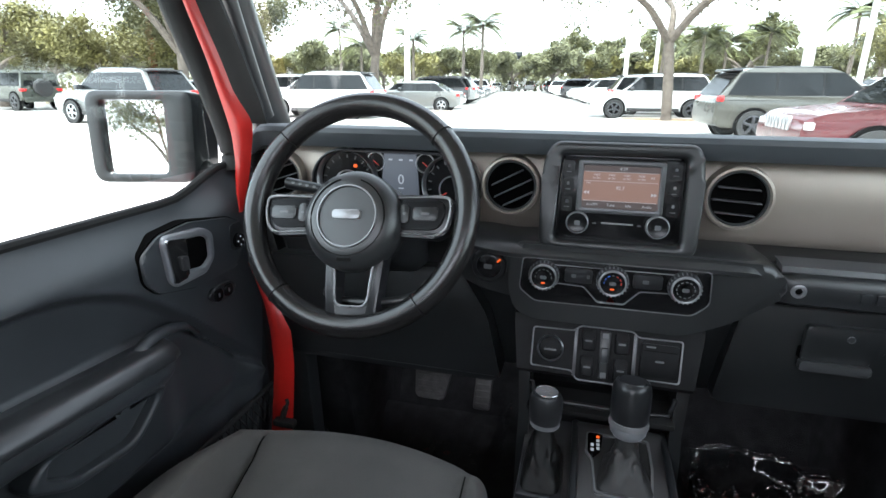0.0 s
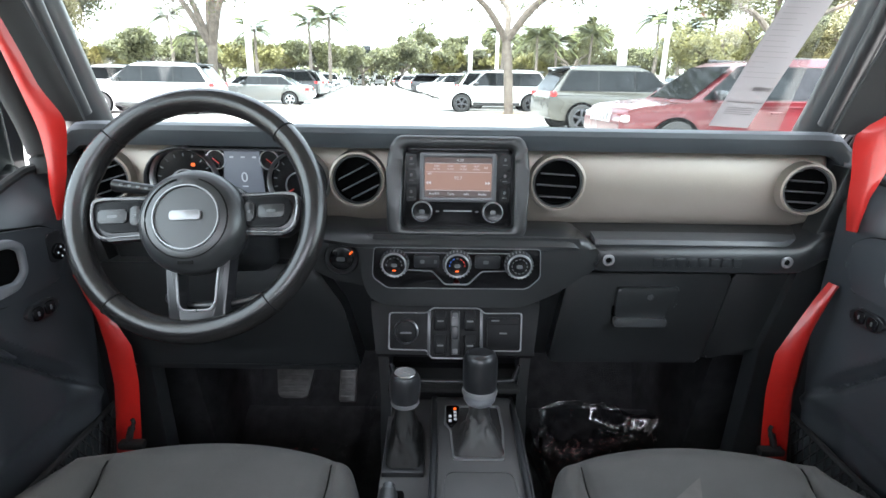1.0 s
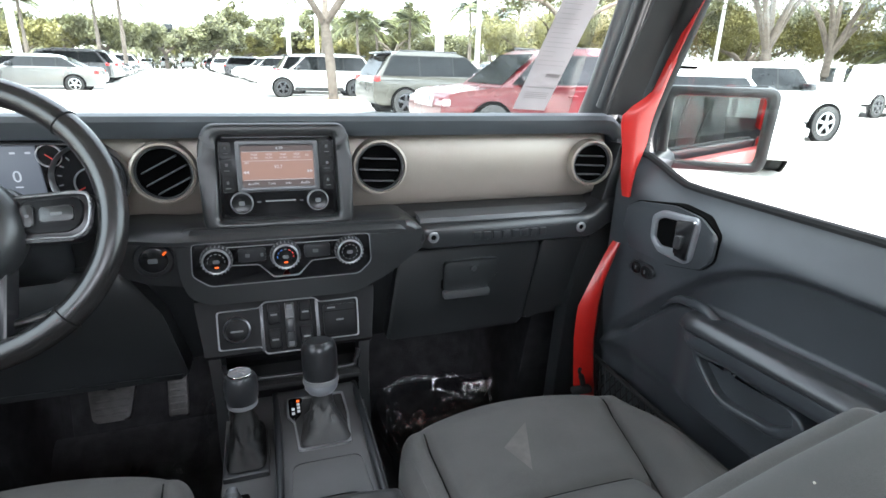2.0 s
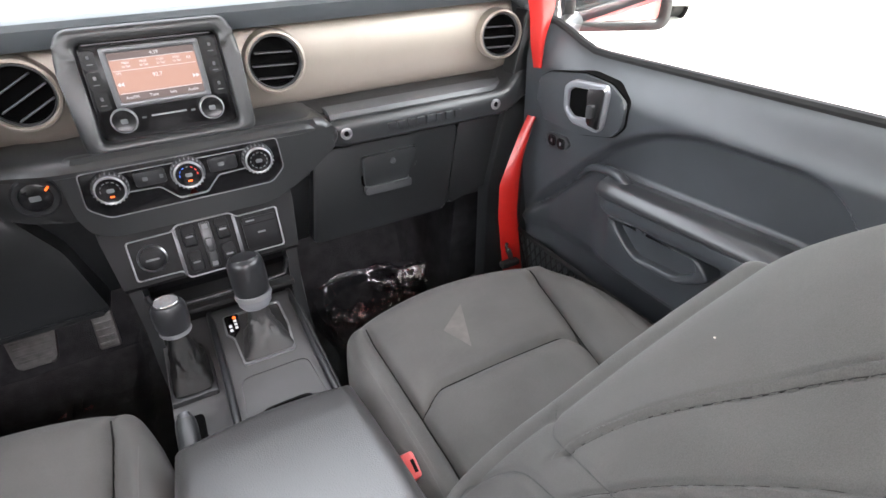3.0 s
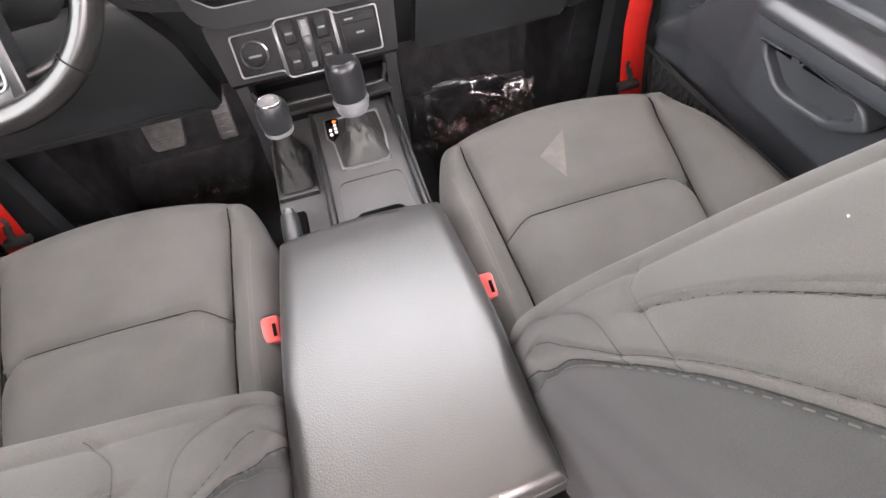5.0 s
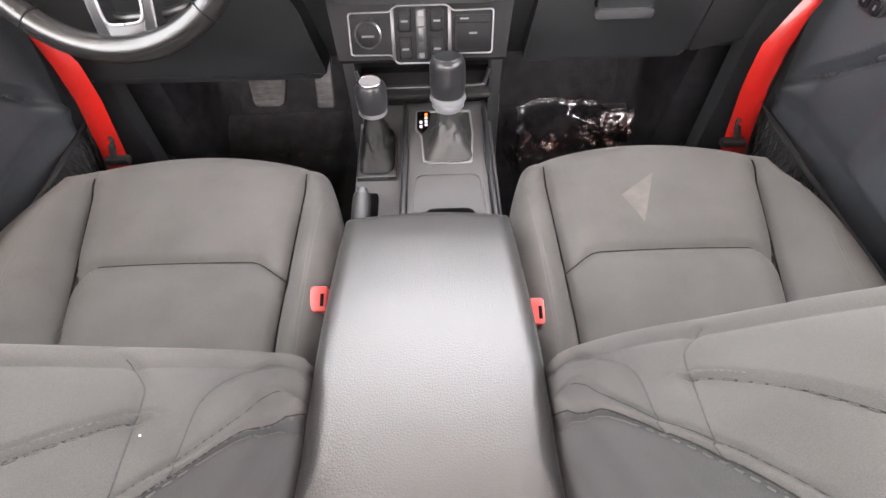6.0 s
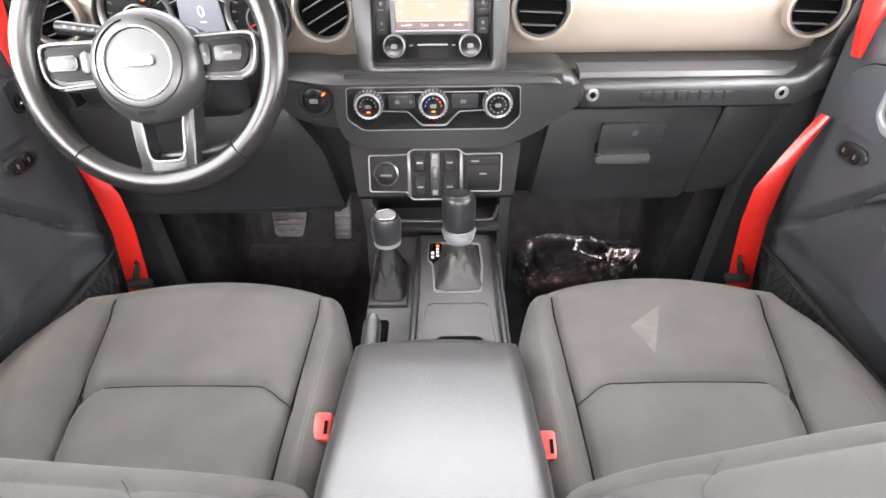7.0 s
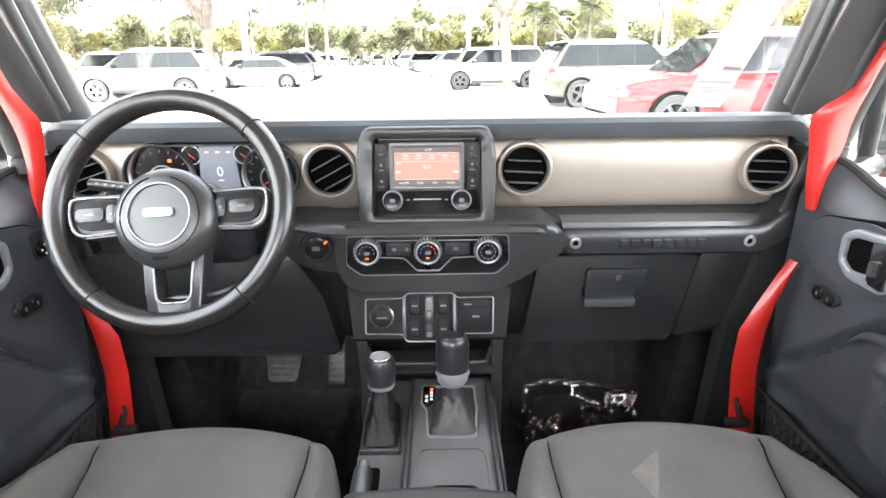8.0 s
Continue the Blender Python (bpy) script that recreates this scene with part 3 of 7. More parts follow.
part("glovebox_handle", prism(rounded_poly([(0.292, 1.02), (0.404, 1.022), (0.404, 0.985), (0.385, 0.978), (0.385, 0.96), (0.292, 0.96)], 0.008), 0.058, 0.07, 0.004), "plastic", glove)
part("handle_lip", moved(prism(rrect(0.096, 0.016, 0.004), -0.006, 0.006, 0.003), pose(0.338, 0.058, 0.954)), "steelgrey", glove, "worn grey handle lip")
part("handle_well", moved(prism(rrect(0.10, 0.02, 0.004), -0.001, 0.004, 0.0), pose(0.338, 0.0665, 0.972)), "shade_trim_black", glove)
part("lock", moved(lathe([(0.006, 0), (0.006, 0.002), (0.0045, 0.0025), (0.0042, 0.0012), (0, 0.0012)], 18), pose(0.352, 0.0585, 1.003, 90)), "steelgrey", glove)
part("glove_side_panel", prism(rounded_poly([(0.507, 1.048), (0.63, 1.05), (0.60, 0.90), (0.475, 0.868)], 0.012), 0.076, 0.12, 0.006), "plastic", dash)
knee = prism(rounded_poly([(-0.63, 1.06), (-0.25, 1.06), (-0.20, 0.98), (-0.17, 0.852), (-0.60, 0.852)], 0.015), 0.05, 0.12, 0.01)
part("knee_panel", knee, "plastic", dash, "black knee panel under the steering column")

# climate housing in the middle
hous = rounded_poly([(-0.158, 1.126), (0.222, 1.122), (0.250, 1.082), (0.172, 1.024), (0.112, 0.996), (-0.120, 0.998), (-0.150, 1.012), (-0.162, 1.05)], 0.02, 5)
part("centre_housing", prism(hous, 0.018, 0.16, 0.012, 3), "soft", dash, "soft black centre housing")
brow = [(0.10, 1.131), (0.062, 1.130), (0.036, 1.126), (0.019, 1.119), (0.011, 1.110), (0.0125, 1.1035), (0.022, 1.100), (0.10, 1.098)]
part("housing_brow", profile_run(brow, -0.262, 0.252, 44, lambda x, y, z: (x, y + 0.030 * smooth(-0.15, -0.25, x) + 0.034 * smooth(0.185, 0.252, x), z - 0.022 * smooth(0.185, 0.250, x) * smooth(1.098, 1.112, z))), "soft", dash, "rounded soft black brow over the climate panel")

climate = thing("climate_panel", (0, 0.016, 1.03), "gloss black climate control panel with silver outline", "climate control")
cp = rounded_poly([(-0.139, 1.106), (0.139, 1.106), (0.142, 1.054), (0.120, 1.033), (-0.118, 1.032), (-0.143, 1.052)], 0.008, 4)
cpi = [(x * 0.990, 1.069 + (z - 1.069) * 0.967) for x, z in cp]
part("panel_face", prism(cp, 0.014, 0.03, 0.002), "piano", climate)
part("panel_outline", frame_prism(cp, cpi, 0.0115, 0.016, 0.0006, 1), "dimsilver", climate, "thin silver outline")
inner = rounded_poly([(-0.092, 1.097), (0.092, 1.097), (0.092, 1.066), (0.042, 1.064), (0.02, 1.040), (-0.02, 1.040), (-0.042, 1.064), (-0.092, 1.066)], 0.004, 3)
inner2 = [(x * 0.983, 1.0815 + (z - 1.0815) * 0.95) for x, z in inner]
part("inner_outline", frame_prism(inner, inner2, 0.0105, 0.016, 0.0006, 1), "dimsilver", climate, "silver stepped outline")
for x0, x1 in ((-0.072, -0.030), (0.030, 0.072)):
    part("button_bar", prism([(a + (x0 + x1) / 2, b + 1.082) for a, b in rrect(x1 - x0, 0.022, 0.004)], 0.009, 0.016, 0.0015), "satin", climate)
for x, w in ((-0.058, 0.007), (-0.036, 0.005), (0.048, 0.009)):
    part("button_symbol", moved(prism(rrect(w, 0.006, 0.0015), -0.0005, 0.001), pose(x, 0.0088, 1.082)), "symbol", climate)
for x in (-0.104, 0.0, 0.103):
    knob = part("knob", moved(lathe([(0.024, 0), (0.024, 0.006), (0.0225, 0.012), (0.0215, 0.0165), (0.0205, 0.0175)], 40, False), pose(x, 0.0165, 1.079, 90)), "satin", climate, "ribbed black knob with chrome rim")
    for a in range(0, 360, 15):
        part("knob_rib", moved(box(-0.0006, 0.0006, -0.0008, 0.0008, 0.004, 0.015, 0.0), pose(x, 0.0165, 1.079, 90) @ pose(0.0232 * math.cos(radians(a)), 0.0232 * math.sin(radians(a)), 0, 0, 0, a)), "ringsilver", knob)
    part("knob_ring", moved(lathe([(0.0212, 0.0160), (0.0208, 0.0190), (0.0196, 0.0198), (0.0180, 0.0192)], 40, False), pose(x, 0.0165, 1.079, 90)), "ringsilver", knob, "thin chrome ring")
    part("knob_face", moved(lathe([(0.0178, 0.0), (0.0178, 0.0185), (0.0165, 0.0178), (0, 0.0175)], 32), pose(x, 0.0165, 1.079, 90)), "piano", knob)
    part("lit_mark", moved(prism(rrect(0.006, 0.0026, 0.001), -0.0005, 0.0006), pose(x, -0.0012, 1.0695)), "amber", knob) if x < 0.05 else None
    for a in range(0, 360, 30):
        if not (200 < a < 340) or x > 0.05:
            px_, pz_ = x + 0.0125 * math.cos(radians(a)), 1.079 + 0.0125 * math.sin(radians(a))
            mk = "symbol" if x else ("redmark" if math.cos(radians(a)) > 0.3 else "bluemark" if math.cos(radians(a)) < -0.3 else "symbol")
            part("dial_mark", moved(prism(rrect(0.004, 0.0014, 0.0006, 2), -0.0004, 0.0006), pose(px_, -0.0012, pz_, 0, -a + 90, 0)), mk, knob)
    part("knob_symbol", moved(prism(rrect(0.010, 0.006, 0.0025), -0.0004, 0.0006), pose(x, -0.0012, 1.0785)), "symbol", knob)
hz = bmesh.new()
tri = [hz.verts.new((a, 0.0095, b)) for a, b in ((-0.006, 1.044), (0.006, 1.044), (0, 1.054))]
hz.faces.new(tri)
bmesh.ops.solidify(hz, geom=list(hz.faces), thickness=0.001)
part("hazard_symbol", hz, "redmark", climate)

start = thing("start_button", (-0.197, 0.04, 1.05), "round black engine start button", "start button")
part("bezel", moved(lathe([(0.030, 0), (0.030, 0.008), (0.027, 0.011), (0.021, 0.011), (0.0205, 0.004)], 40), pose(-0.197, 0.044, 1.077, 90)), "satin", start)
part("button", moved(lathe([(0.0205, 0), (0.0205, 0.009), (0.018, 0.0105), (0, 0.0105)], 36), pose(-0.197, 0.044, 1.077, 90)), "piano", start)
part("lit_mark", moved(prism(rrect(0.003, 0.008, 0.001), 0, 0.001), pose(-0.180, 0.0325, 1.088, 0, 45, 0)), "amber", start)
part("button_symbol", moved(prism(rrect(0.014, 0.008, 0.002), 0, 0.001), pose(-0.198, 0.0332, 1.076)), "symbol", start)
part("start_mount", prism(rounded_poly([(-0.262, 1.118), (-0.145, 1.118), (-0.145, 1.022), (-0.215, 1.035), (-0.262, 1.06)], 0.018), 0.042, 0.12, 0.008), "soft", start)

# ---- radio ----
RT = pose(0, 0.060, 1.20, -8.5)
radio = thing("head_unit", (0, 0.06, 1.11), "car radio with small lit touch screen in a black bezel", "radio")


def rpart(name, bm, mat, parent, label=""):
    return part(name, moved(bm, RT), mat, parent, label)


rb_out = rounded_poly([(-0.106, 0.083), (0.108, 0.083), (0.117, 0.045), (0.1165, -0.086), (-0.1185, -0.086), (-0.119, 0.045)], 0.02, 5)
rb_in = rounded_poly([(-0.089, 0.063), (0.091, 0.063), (0.093, 0.04), (0.0925, -0.069), (-0.0945, -0.069), (-0.092, 0.04)], 0.008, 5)
rpart("bezel", frame_prism(rb_out, rb_in, -0.022, 0.05, 0.008, 3), "soft", radio, "raised soft black bezel")
rpart("faceplate", prism(rounded_poly([(-0.088, 0.062), (0.090, 0.062), (0.092, -0.068), (-0.093, -0.068)], 0.008), -0.004, 0.02, 0.003), "piano", radio, "gloss black faceplate")
scr_c = (0.0, 0.0145)
rpart("screen_frame", moved(frame_prism(rrect(0.128, 0.082, 0.004), rrect(0.112, 0.066, 0.002), -0.007, 0.0, 0.001), pose(0, 0, scr_c[1])), "steelgrey", radio)
screen = rpart("screen", moved(prism(rrect(0.113, 0.067, 0.002), -0.0052, 0.0), pose(0, 0, scr_c[1])), "screen_mat", radio, "lit brown radio screen")
for z, h in ((0.0285, 0.010), (-0.0275, 0.011)):
    rpart("dark_strip", moved(prism(rrect(0.1125, h, 0.001), 0, 0.0004), pose(0, -0.0054, scr_c[1] + z)), "screen_dark", screen)
bars = [(-0.036, 0.0205), (-0.0135, 0.0205), (0.0085, 0.0205), (0.030, 0.0205)]
for x, z in bars:
    for word, dz in (("Hold", 0.0024), ("to Set", -0.0024)):
        words(word, 0.0046, None, RT @ pose(x, -0.0056, scr_c[1] + z - 0.004 + dz, 90), "white_ink", screen, "screen_text")
for z in (0.0235, 0.009, -0.0215):
    rpart("divider", moved(prism(rrect(0.108, 0.0006, 0.0002), 0, 0.0004), pose(0, -0.0055, scr_c[1] + z)), "white_ink", screen)
for text, x, z, size in (("4:39", 0.003, 0.0285, 0.0068), ("FM", -0.048, 0.0055, 0.005), ("92.7", 0.0, -0.001, 0.0075), ("Am/FM", -0.040, -0.0275, 0.0058), ("Tune", -0.012, -0.0275, 0.0058), ("Info", 0.014, -0.0275, 0.0058), ("Audio", 0.041, -0.0275, 0.0058), ("All", 0.046, 0.0165, 0.0055)):
    if size > 0.001:
        words(text, size, None, RT @ pose(x, -0.0056, scr_c[1] + z, 90), "white_ink", screen, "screen_text")
for s in (-1, 1):
    for k in (0, 1):
        a = bmesh.new()
        x0 = s * 0.0455 + s * k * 0.0045
        a.faces.new([a.verts.new(p) for p in ((x0, -0.0057, scr_c[1] - 0.006), (x0, -0.0057, scr_c[1] - 0.012), (x0 + s * 0.0045, -0.0057, scr_c[1] - 0.009))])
        bmesh.ops.solidify(a, geom=list(a.faces), thickness=0.0004)
        rpart("seek_arrow", a, "white_ink", screen)
for s in (-1, 1):
    for z in (0.041, 0.014, -0.014):
        key = rpart("side_key", moved(prism(rrect(0.017, 0.024, 0.003), -0.0043, 0.0, 0.0), pose(s * 0.0785, 0, z)), "piano", radio)
        rpart("key_symbol", moved(prism(rrect(0.004, 0.005, 0.0012), -0.0004, 0.0005), pose(s * 0.0785, -0.0045, z + 0.004)), "symbol", key)
        rpart("key_label", moved(prism(rrect(0.008, 0.0012, 0.0004), -0.0004, 0.0005), pose(s * 0.0785, -0.0045, z - 0.005)), "symbol", key)
for x in (-0.060, 0.059):
    k = rpart("knob", moved(lathe([(0.0175, 0), (0.0175, 0.008), (0.0168, 0.0128), (0.0158, 0.0134), (0.0152, 0.0125)], 40, False), pose(x, -0.003, -0.0425, 90)), "ringsilver", radio, "knurled knob with chrome rim")
    rpart("knob_face", moved(lathe([(0.0153, 0), (0.0153, 0.0126), (0.0145, 0.0122), (0, 0.0126)], 32), pose(x, -0.003, -0.0425, 90)), "piano", k)
    rpart("knob_symbol", moved(prism(rrect(0.009, 0.007, 0.002), -0.0003, 0.0004), pose(x, -0.0165, -0.0425)), "symbol", k)
rpart("disc_slot", moved(prism(rrect(0.048, 0.0022, 0.0010), -0.0062, 0.0), pose(0, 0, -0.0415)), "dimsilver", radio, "silver slot line")
for x in (-0.034, 0.033):
    rpart("slot_symbol", moved(prism(rrect(0.006, 0.0025, 0.0008), -0.0046, 0.0), pose(x, 0, -0.0425)), "symbol", radio)

# ---- air vents ----


def air_vent(x, y, z, r, turn, slat_tilt):
    v = thing("air_vent", (x, y, z), "round black air vent with grey ring and slats", "air vent", "air vents in the dashboard")
    at = pose(x, y, z, 0, 0, turn)
    part("outer_ring", moved(lathe([(r, -0.03), (r, 0.008), (r * 0.97, 0.014), (r * 0.90, 0.0155), (r * 0.86, 0.012), (r * 0.83, 0.002)], 56, False), at @ pose(0, 0, 0, 90)), "bronze", v, "warm grey ring")
    part("bright_rim", moved(lathe([(r * 0.845, 0.006), (r * 0.84, 0.0125), (r * 0.80, 0.0125), (r * 0.785, 0.002)], 56, False), at @ pose(0, 0, 0, 90)), "steelgrey", v, "grey rim")
    # shallow black dish; its colour stands in for the shade of a duct
    part("duct", moved(lathe([(r * 0.80, 0.006), (r * 0.76, 0.004), (r * 0.74, -0.0035), (0.0, -0.0035)], 48, False), at @ pose(0, 0, 0, 90)), "shade_trim_black", v)
    for i, h in enumerate((-0.42, -0.02, 0.38)):
        half = r * 0.72 * math.sqrt(max(0.05, 1 - (h / 0.72) ** 2)) * 0.97
        rot = at @ pose(0, 0, 0, 0, slat_tilt, 0)
        b = box(-half, half, -0.009, 0.001, h * r - 0.0010, h * r + 0.0010, 0.0008)
        for q in b.verts:
            q.co.y -= 0.005 * (1 - (q.co.x / half) ** 2)
            if slat_tilt:
                q.co.z += 0.25 * r * (1 - (q.co.x / half) ** 2) - 0.1 * r
        part("slat", moved(b, rot), "steelgrey", v)
    return v


air_vent(-0.172, 0.088, 1.205, 0.0495, 0, -28)
air_vent(0.172, 0.088, 1.204, 0.0495, 0, 3)
air_vent(0.602, 0.083, 1.200, 0.0460, -6, 2)
air_vent(-0.602, 0.083, 1.203, 0.0460, 6, -18)

# ---- instrument cluster ----
cluster = thing("instrument_cluster", (-0.38, 0.09, 1.16), "round-dial instrument cluster with a lit centre display", "instrument cluster")
oc = []
for a in range(-90, 91, 15):
    oc.append((-0.275 + 0.052 * math.cos(radians(a)), 1.202 + 0.052 * math.sin(radians(a))))
oc += [(-0.30, 1.256), (-0.46, 1.256)]
for a in range(90, 271, 15):
    oc.append((-0.468 + 0.066 * math.cos(radians(a)), 1.198 + 0.060 * math.sin(radians(a))))
ocb = [(x, z) for x, z in oc]
part("backplate", prism(ocb, 0.088, 0.12, 0.0), "piano", cluster)
oc_in = [(-0.37 + (x + 0.37) * 0.965, 1.202 + (z - 1.202) * 0.93) for x, z in oc]
part("shroud", frame_prism(oc, oc_in, 0.068, 0.12, 0.003), "satin", cluster, "black cluster shroud")
for cx, r, lit in ((-0.467, 0.0575, "amber"), (-0.272, 0.0535, "redmark")):
    g = part("dial_ring", moved(lathe([(r, 0), (r, 0.010), (r * 0.975, 0.016), (r * 0.92, 0.012), (r * 0.90, 0.001)], 64, False), pose(cx, 0.086, 1.200, 90)), "silver", cluster, "silver dial ring")
    part("dial_face", moved(lathe([(r * 0.95, 0), (r * 0.94, 0.0025), (0, 0.0025)], 48), pose(cx, 0.086, 1.200, 90)), "piano", g)
    part("hub_ring", moved(lathe([(r * 0.46, 0.002), (r * 0.46, 0.006), (r * 0.42, 0.006), (r * 0.42, 0.002)], 40, False), pose(cx, 0.086, 1.192, 90)), "silver", g)
    for a in range(-30, 211, 20):
        part("dial_mark", moved(prism(rrect(0.002, 0.006, 0.0008, 2), 0, 0.001), pose(cx, 0.0822, 1.198) @ pose(0, 0, 0, 0, 90 - a, 0) @ pose(0, 0, r * 0.78)), "symbol" if a % 40 else "redmark", g)
    part("needle", moved(prism([(-0.001, 0.012), (0.001, 0.012), (0.0006, 0.040), (-0.0006, 0.040)], 0, 0.001), pose(cx, 0.081, 1.192, 0, -125 if cx < -0.4 else -118, 0)), lit, g, "orange needle")
part("warning_lamp", moved(prism(rrect(0.007, 0.006, 0.002), 0, 0.001), pose(-0.452, 0.082, 1.226)), "amber", cluster)
disp = part("display", prism([(-0.405, 1.172), (-0.334, 1.172), (-0.338, 1.250), (-0.398, 1.250)], 0.083, 0.09, 0.001), "display_mat", cluster, "lit blue-grey centre display")
words("0", 0.024, None, pose(-0.366, 0.0822, 1.205, 90), "white_ink", disp, "display_text")
part("speed_unit", moved(prism(rrect(0.010, 0.002, 0.0006), 0, 0.0006), pose(-0.366, 0.0822, 1.190)), "white_ink", disp)
for x in (-0.385, -0.366, -0.347):
    part("status_mark", moved(prism(rrect(0.007, 0.003, 0.0008), 0, 0.0006), pose(x, 0.0822, 1.240)), "white_ink", disp)
for x, s in ((-0.413, -1), (-0.322, 1)):
    part("small_gauge", moved(lathe([(0.017, 0), (0.017, 0.004), (0.0155, 0.004), (0.0155, 0)], 32, False), pose(x, 0.087, 1.235, 90)), "silver", cluster)
    part("small_needle", moved(prism(rrect(0.0015, 0.014, 0.0005), 0, 0.001), pose(x, 0.084, 1.233, 0, -50, 0)), "redmark", cluster)

# ---- steering wheel ----
WT = pose(-0.3763, -0.0881, 1.1852, -25.5) @ pose(0, 0, 0, 0, -3, 0) @ Matrix.Scale(0.957, 4)
wheel = thing("steering_wheel", (-0.380, -0.06, 1.0), "black leather steering wheel with satin grey spokes", "steering wheel")


def wpart(name, bm, mat, parent, label=""):
    return part(name, moved(bm, WT), mat, parent, label)


R0 = 0.1755
rim = wpart("rim", moved(lathe([(R0 + 0.0182 * math.cos(2 * math.pi * i / 22), 0.0192 * math.sin(2 * math.pi * i / 22)) for i in range(23)], 120, False), pose(0, 0, 0, 90)), "wheelhide", wheel, "worn black leather rim")
for a in (43, 137, 228, 309):
    c, s = math.cos(radians(a)), math.sin(radians(a))
    wpart("rim_seam", moved(lathe([(0.0165, -0.0010), (0.0196, -0.0010), (0.0196, 0.0010), (0.0165, 0.0010)], 24, False), pose(R0 * c, 0, R0 * s, 0, -a, 0)), "seam", rim)
hub = wpart("airbag_cover", moved(lathe([(0.076, -0.014), (0.0785, 0.0), (0.0775, 0.012), (0.073, 0.023), (0.064, 0.0310), (0.052, 0.0350), (0.0475, 0.0355), (0.0465, 0.0335), (0.044, 0.0335), (0.0, 0.0345)], 56), pose(0, 0, -0.016, 90)), "soft", wheel, "domed black airbag cover")
wpart("emblem_ring", moved(lathe([(0.0475, 0.034), (0.0470, 0.0372), (0.0455, 0.0372), (0.0450, 0.034)], 56, False), pose(0, 0, -0.013, 90)), "ringsilver", hub, "thin silver emblem ring")
# a plain bar in place of the maker's emblem
wpart("emblem_bar", moved(prism(rrect(0.044, 0.0135, 0.004), -0.0385, -0.033, 0.0012), pose(0, 0, -0.011)), "ringsilver", hub, "plain bright emblem bar")
groove = [(0.0585 * math.cos(radians(a)), -0.0330, 0.0585 * math.sin(radians(a)) - 0.014) for a in range(-255, 76, 8)]
wpart("cover_groove", sweep(groove, 0.0011, 6), "seam", hub)
wpart("airbag_mark", moved(prism(rrect(0.022, 0.005, 0.0015), -0.0322, -0.022, 0.0), pose(0, 0, -0.078)), "seam", hub)
for s in (-1, 1):
    arm_o = rounded_poly([(s * 0.056, 0.026), (s * 0.144, 0.027), (s * 0.157, 0.016), (s * 0.151, -0.026), (s * 0.134, -0.040), (s * 0.054, -0.036)], 0.008, 4)
    arm = wpart("spoke", prism(arm_o, -0.004, 0.020, 0.004), "satin", wheel, "black side spoke")
    edge = curve_pts([(s * 0.060, -0.0065, 0.0215), (s * 0.10, -0.007, 0.0225), (s * 0.140, -0.007, 0.0225), (s * 0.1505, -0.007, 0.013), (s * 0.147, -0.007, -0.020), (s * 0.131, -0.007, -0.0345), (s * 0.10, -0.007, -0.0335), (s * 0.058, -0.0065, -0.0315)], 5)
    wpart("spoke_trim", sweep(edge, [0.0012] * 8 + [0.0021] * 18 + [0.0012] * (len(edge) - 26), 8), "dimsilver", arm, "thin satin silver edge")
    pod = rounded_poly([(s * 0.074, 0.017), (s * 0.136, 0.018), (s * 0.144, 0.008), (s * 0.140, -0.018), (s * 0.126, -0.028), (s * 0.074, -0.026)], 0.008, 4)
    p = wpart("switch_pod", prism(pod, -0.010, 0.0, 0.003), "matte", arm)
    keys = ((-0.117, 0.042), (-0.084, 0.014)) if s < 0 else ((0.082, 0.014), (0.114, 0.038))
    for x, w in keys:
        wpart("switch_key", moved(prism(rrect(w, 0.028 if w < 0.02 else 0.020, 0.004), -0.0130, -0.006, 0.002), pose(x, 0, -0.004)), "plastic", arm)
        wpart("switch_symbol", moved(prism(rrect(w * 0.35, 0.004, 0.0015), -0.0133, -0.012), pose(x, 0, -0.004)), "symbol", arm)
    legs = rounded_poly([(s * 0.031, -0.050), (s * 0.049, -0.050), (s * 0.043, -0.120), (s * 0.040, -0.160), (s * 0.020, -0.160), (s * 0.026, -0.120)], 0.004, 3)
    legs = [(x + 0.006, z) for x, z in legs]
    lg = wpart("lower_spoke", prism(legs, -0.006, 0.026, 0.003), "satin", wheel, "dark satin lower spoke")
    edge = curve_pts([(s * x + 0.006, y, z) for x, y, z in ((0.0325, -0.0065, -0.064), (0.0285, -0.007, -0.110), (0.0265, -0.007, -0.132), (0.0225, -0.007, -0.1415), (0.0150, -0.007, -0.1450), (0.001, -0.007, -0.1455))], 5)
    wpart("spoke_edge", sweep(edge, 0.0019, 8), "dimsilver", lg, "thin satin silver edge")
wpart("spoke_foot", prism(rounded_poly([(-0.024, -0.138), (-0.014, -0.1455), (0.026, -0.1455), (0.036, -0.138), (0.040, -0.168), (-0.028, -0.168)], 0.004), -0.0055, 0.024, 0.003), "satin", wheel)
wpart("column_shroud", moved(prism(rrect(0.13, 0.12, 0.03), 0.03, 0.20, 0.012, 3), pose(0, 0, -0.01)), "plastic", wheel, "black column shroud")
stalk = wpart("stalk", sweep([(-0.03, 0.035, 0.034), (-0.085, 0.03, 0.045), (-0.138, 0.024, 0.053)], [0.008, 0.0115, 0.0125], 14, flat=0.75), "plastic", wheel, "black indicator stalk")
for k in range(4):
    wpart("stalk_mark", moved(prism(rrect(0.005, 0.004, 0.001), 0, 0.001), pose(-0.086 - k * 0.012, 0.0175 - k * 0.0015, 0.045 + k * 0.002)), "symbol", stalk)
lever = curve_pts([(-0.04, 0.05, -0.10), (-0.05, 0.03, -0.125), (-0.01, 0.02, -0.137), (0.06, 0.02, -0.134), (0.10, 0.03, -0.12), (0.11, 0.05, -0.10)], 6)
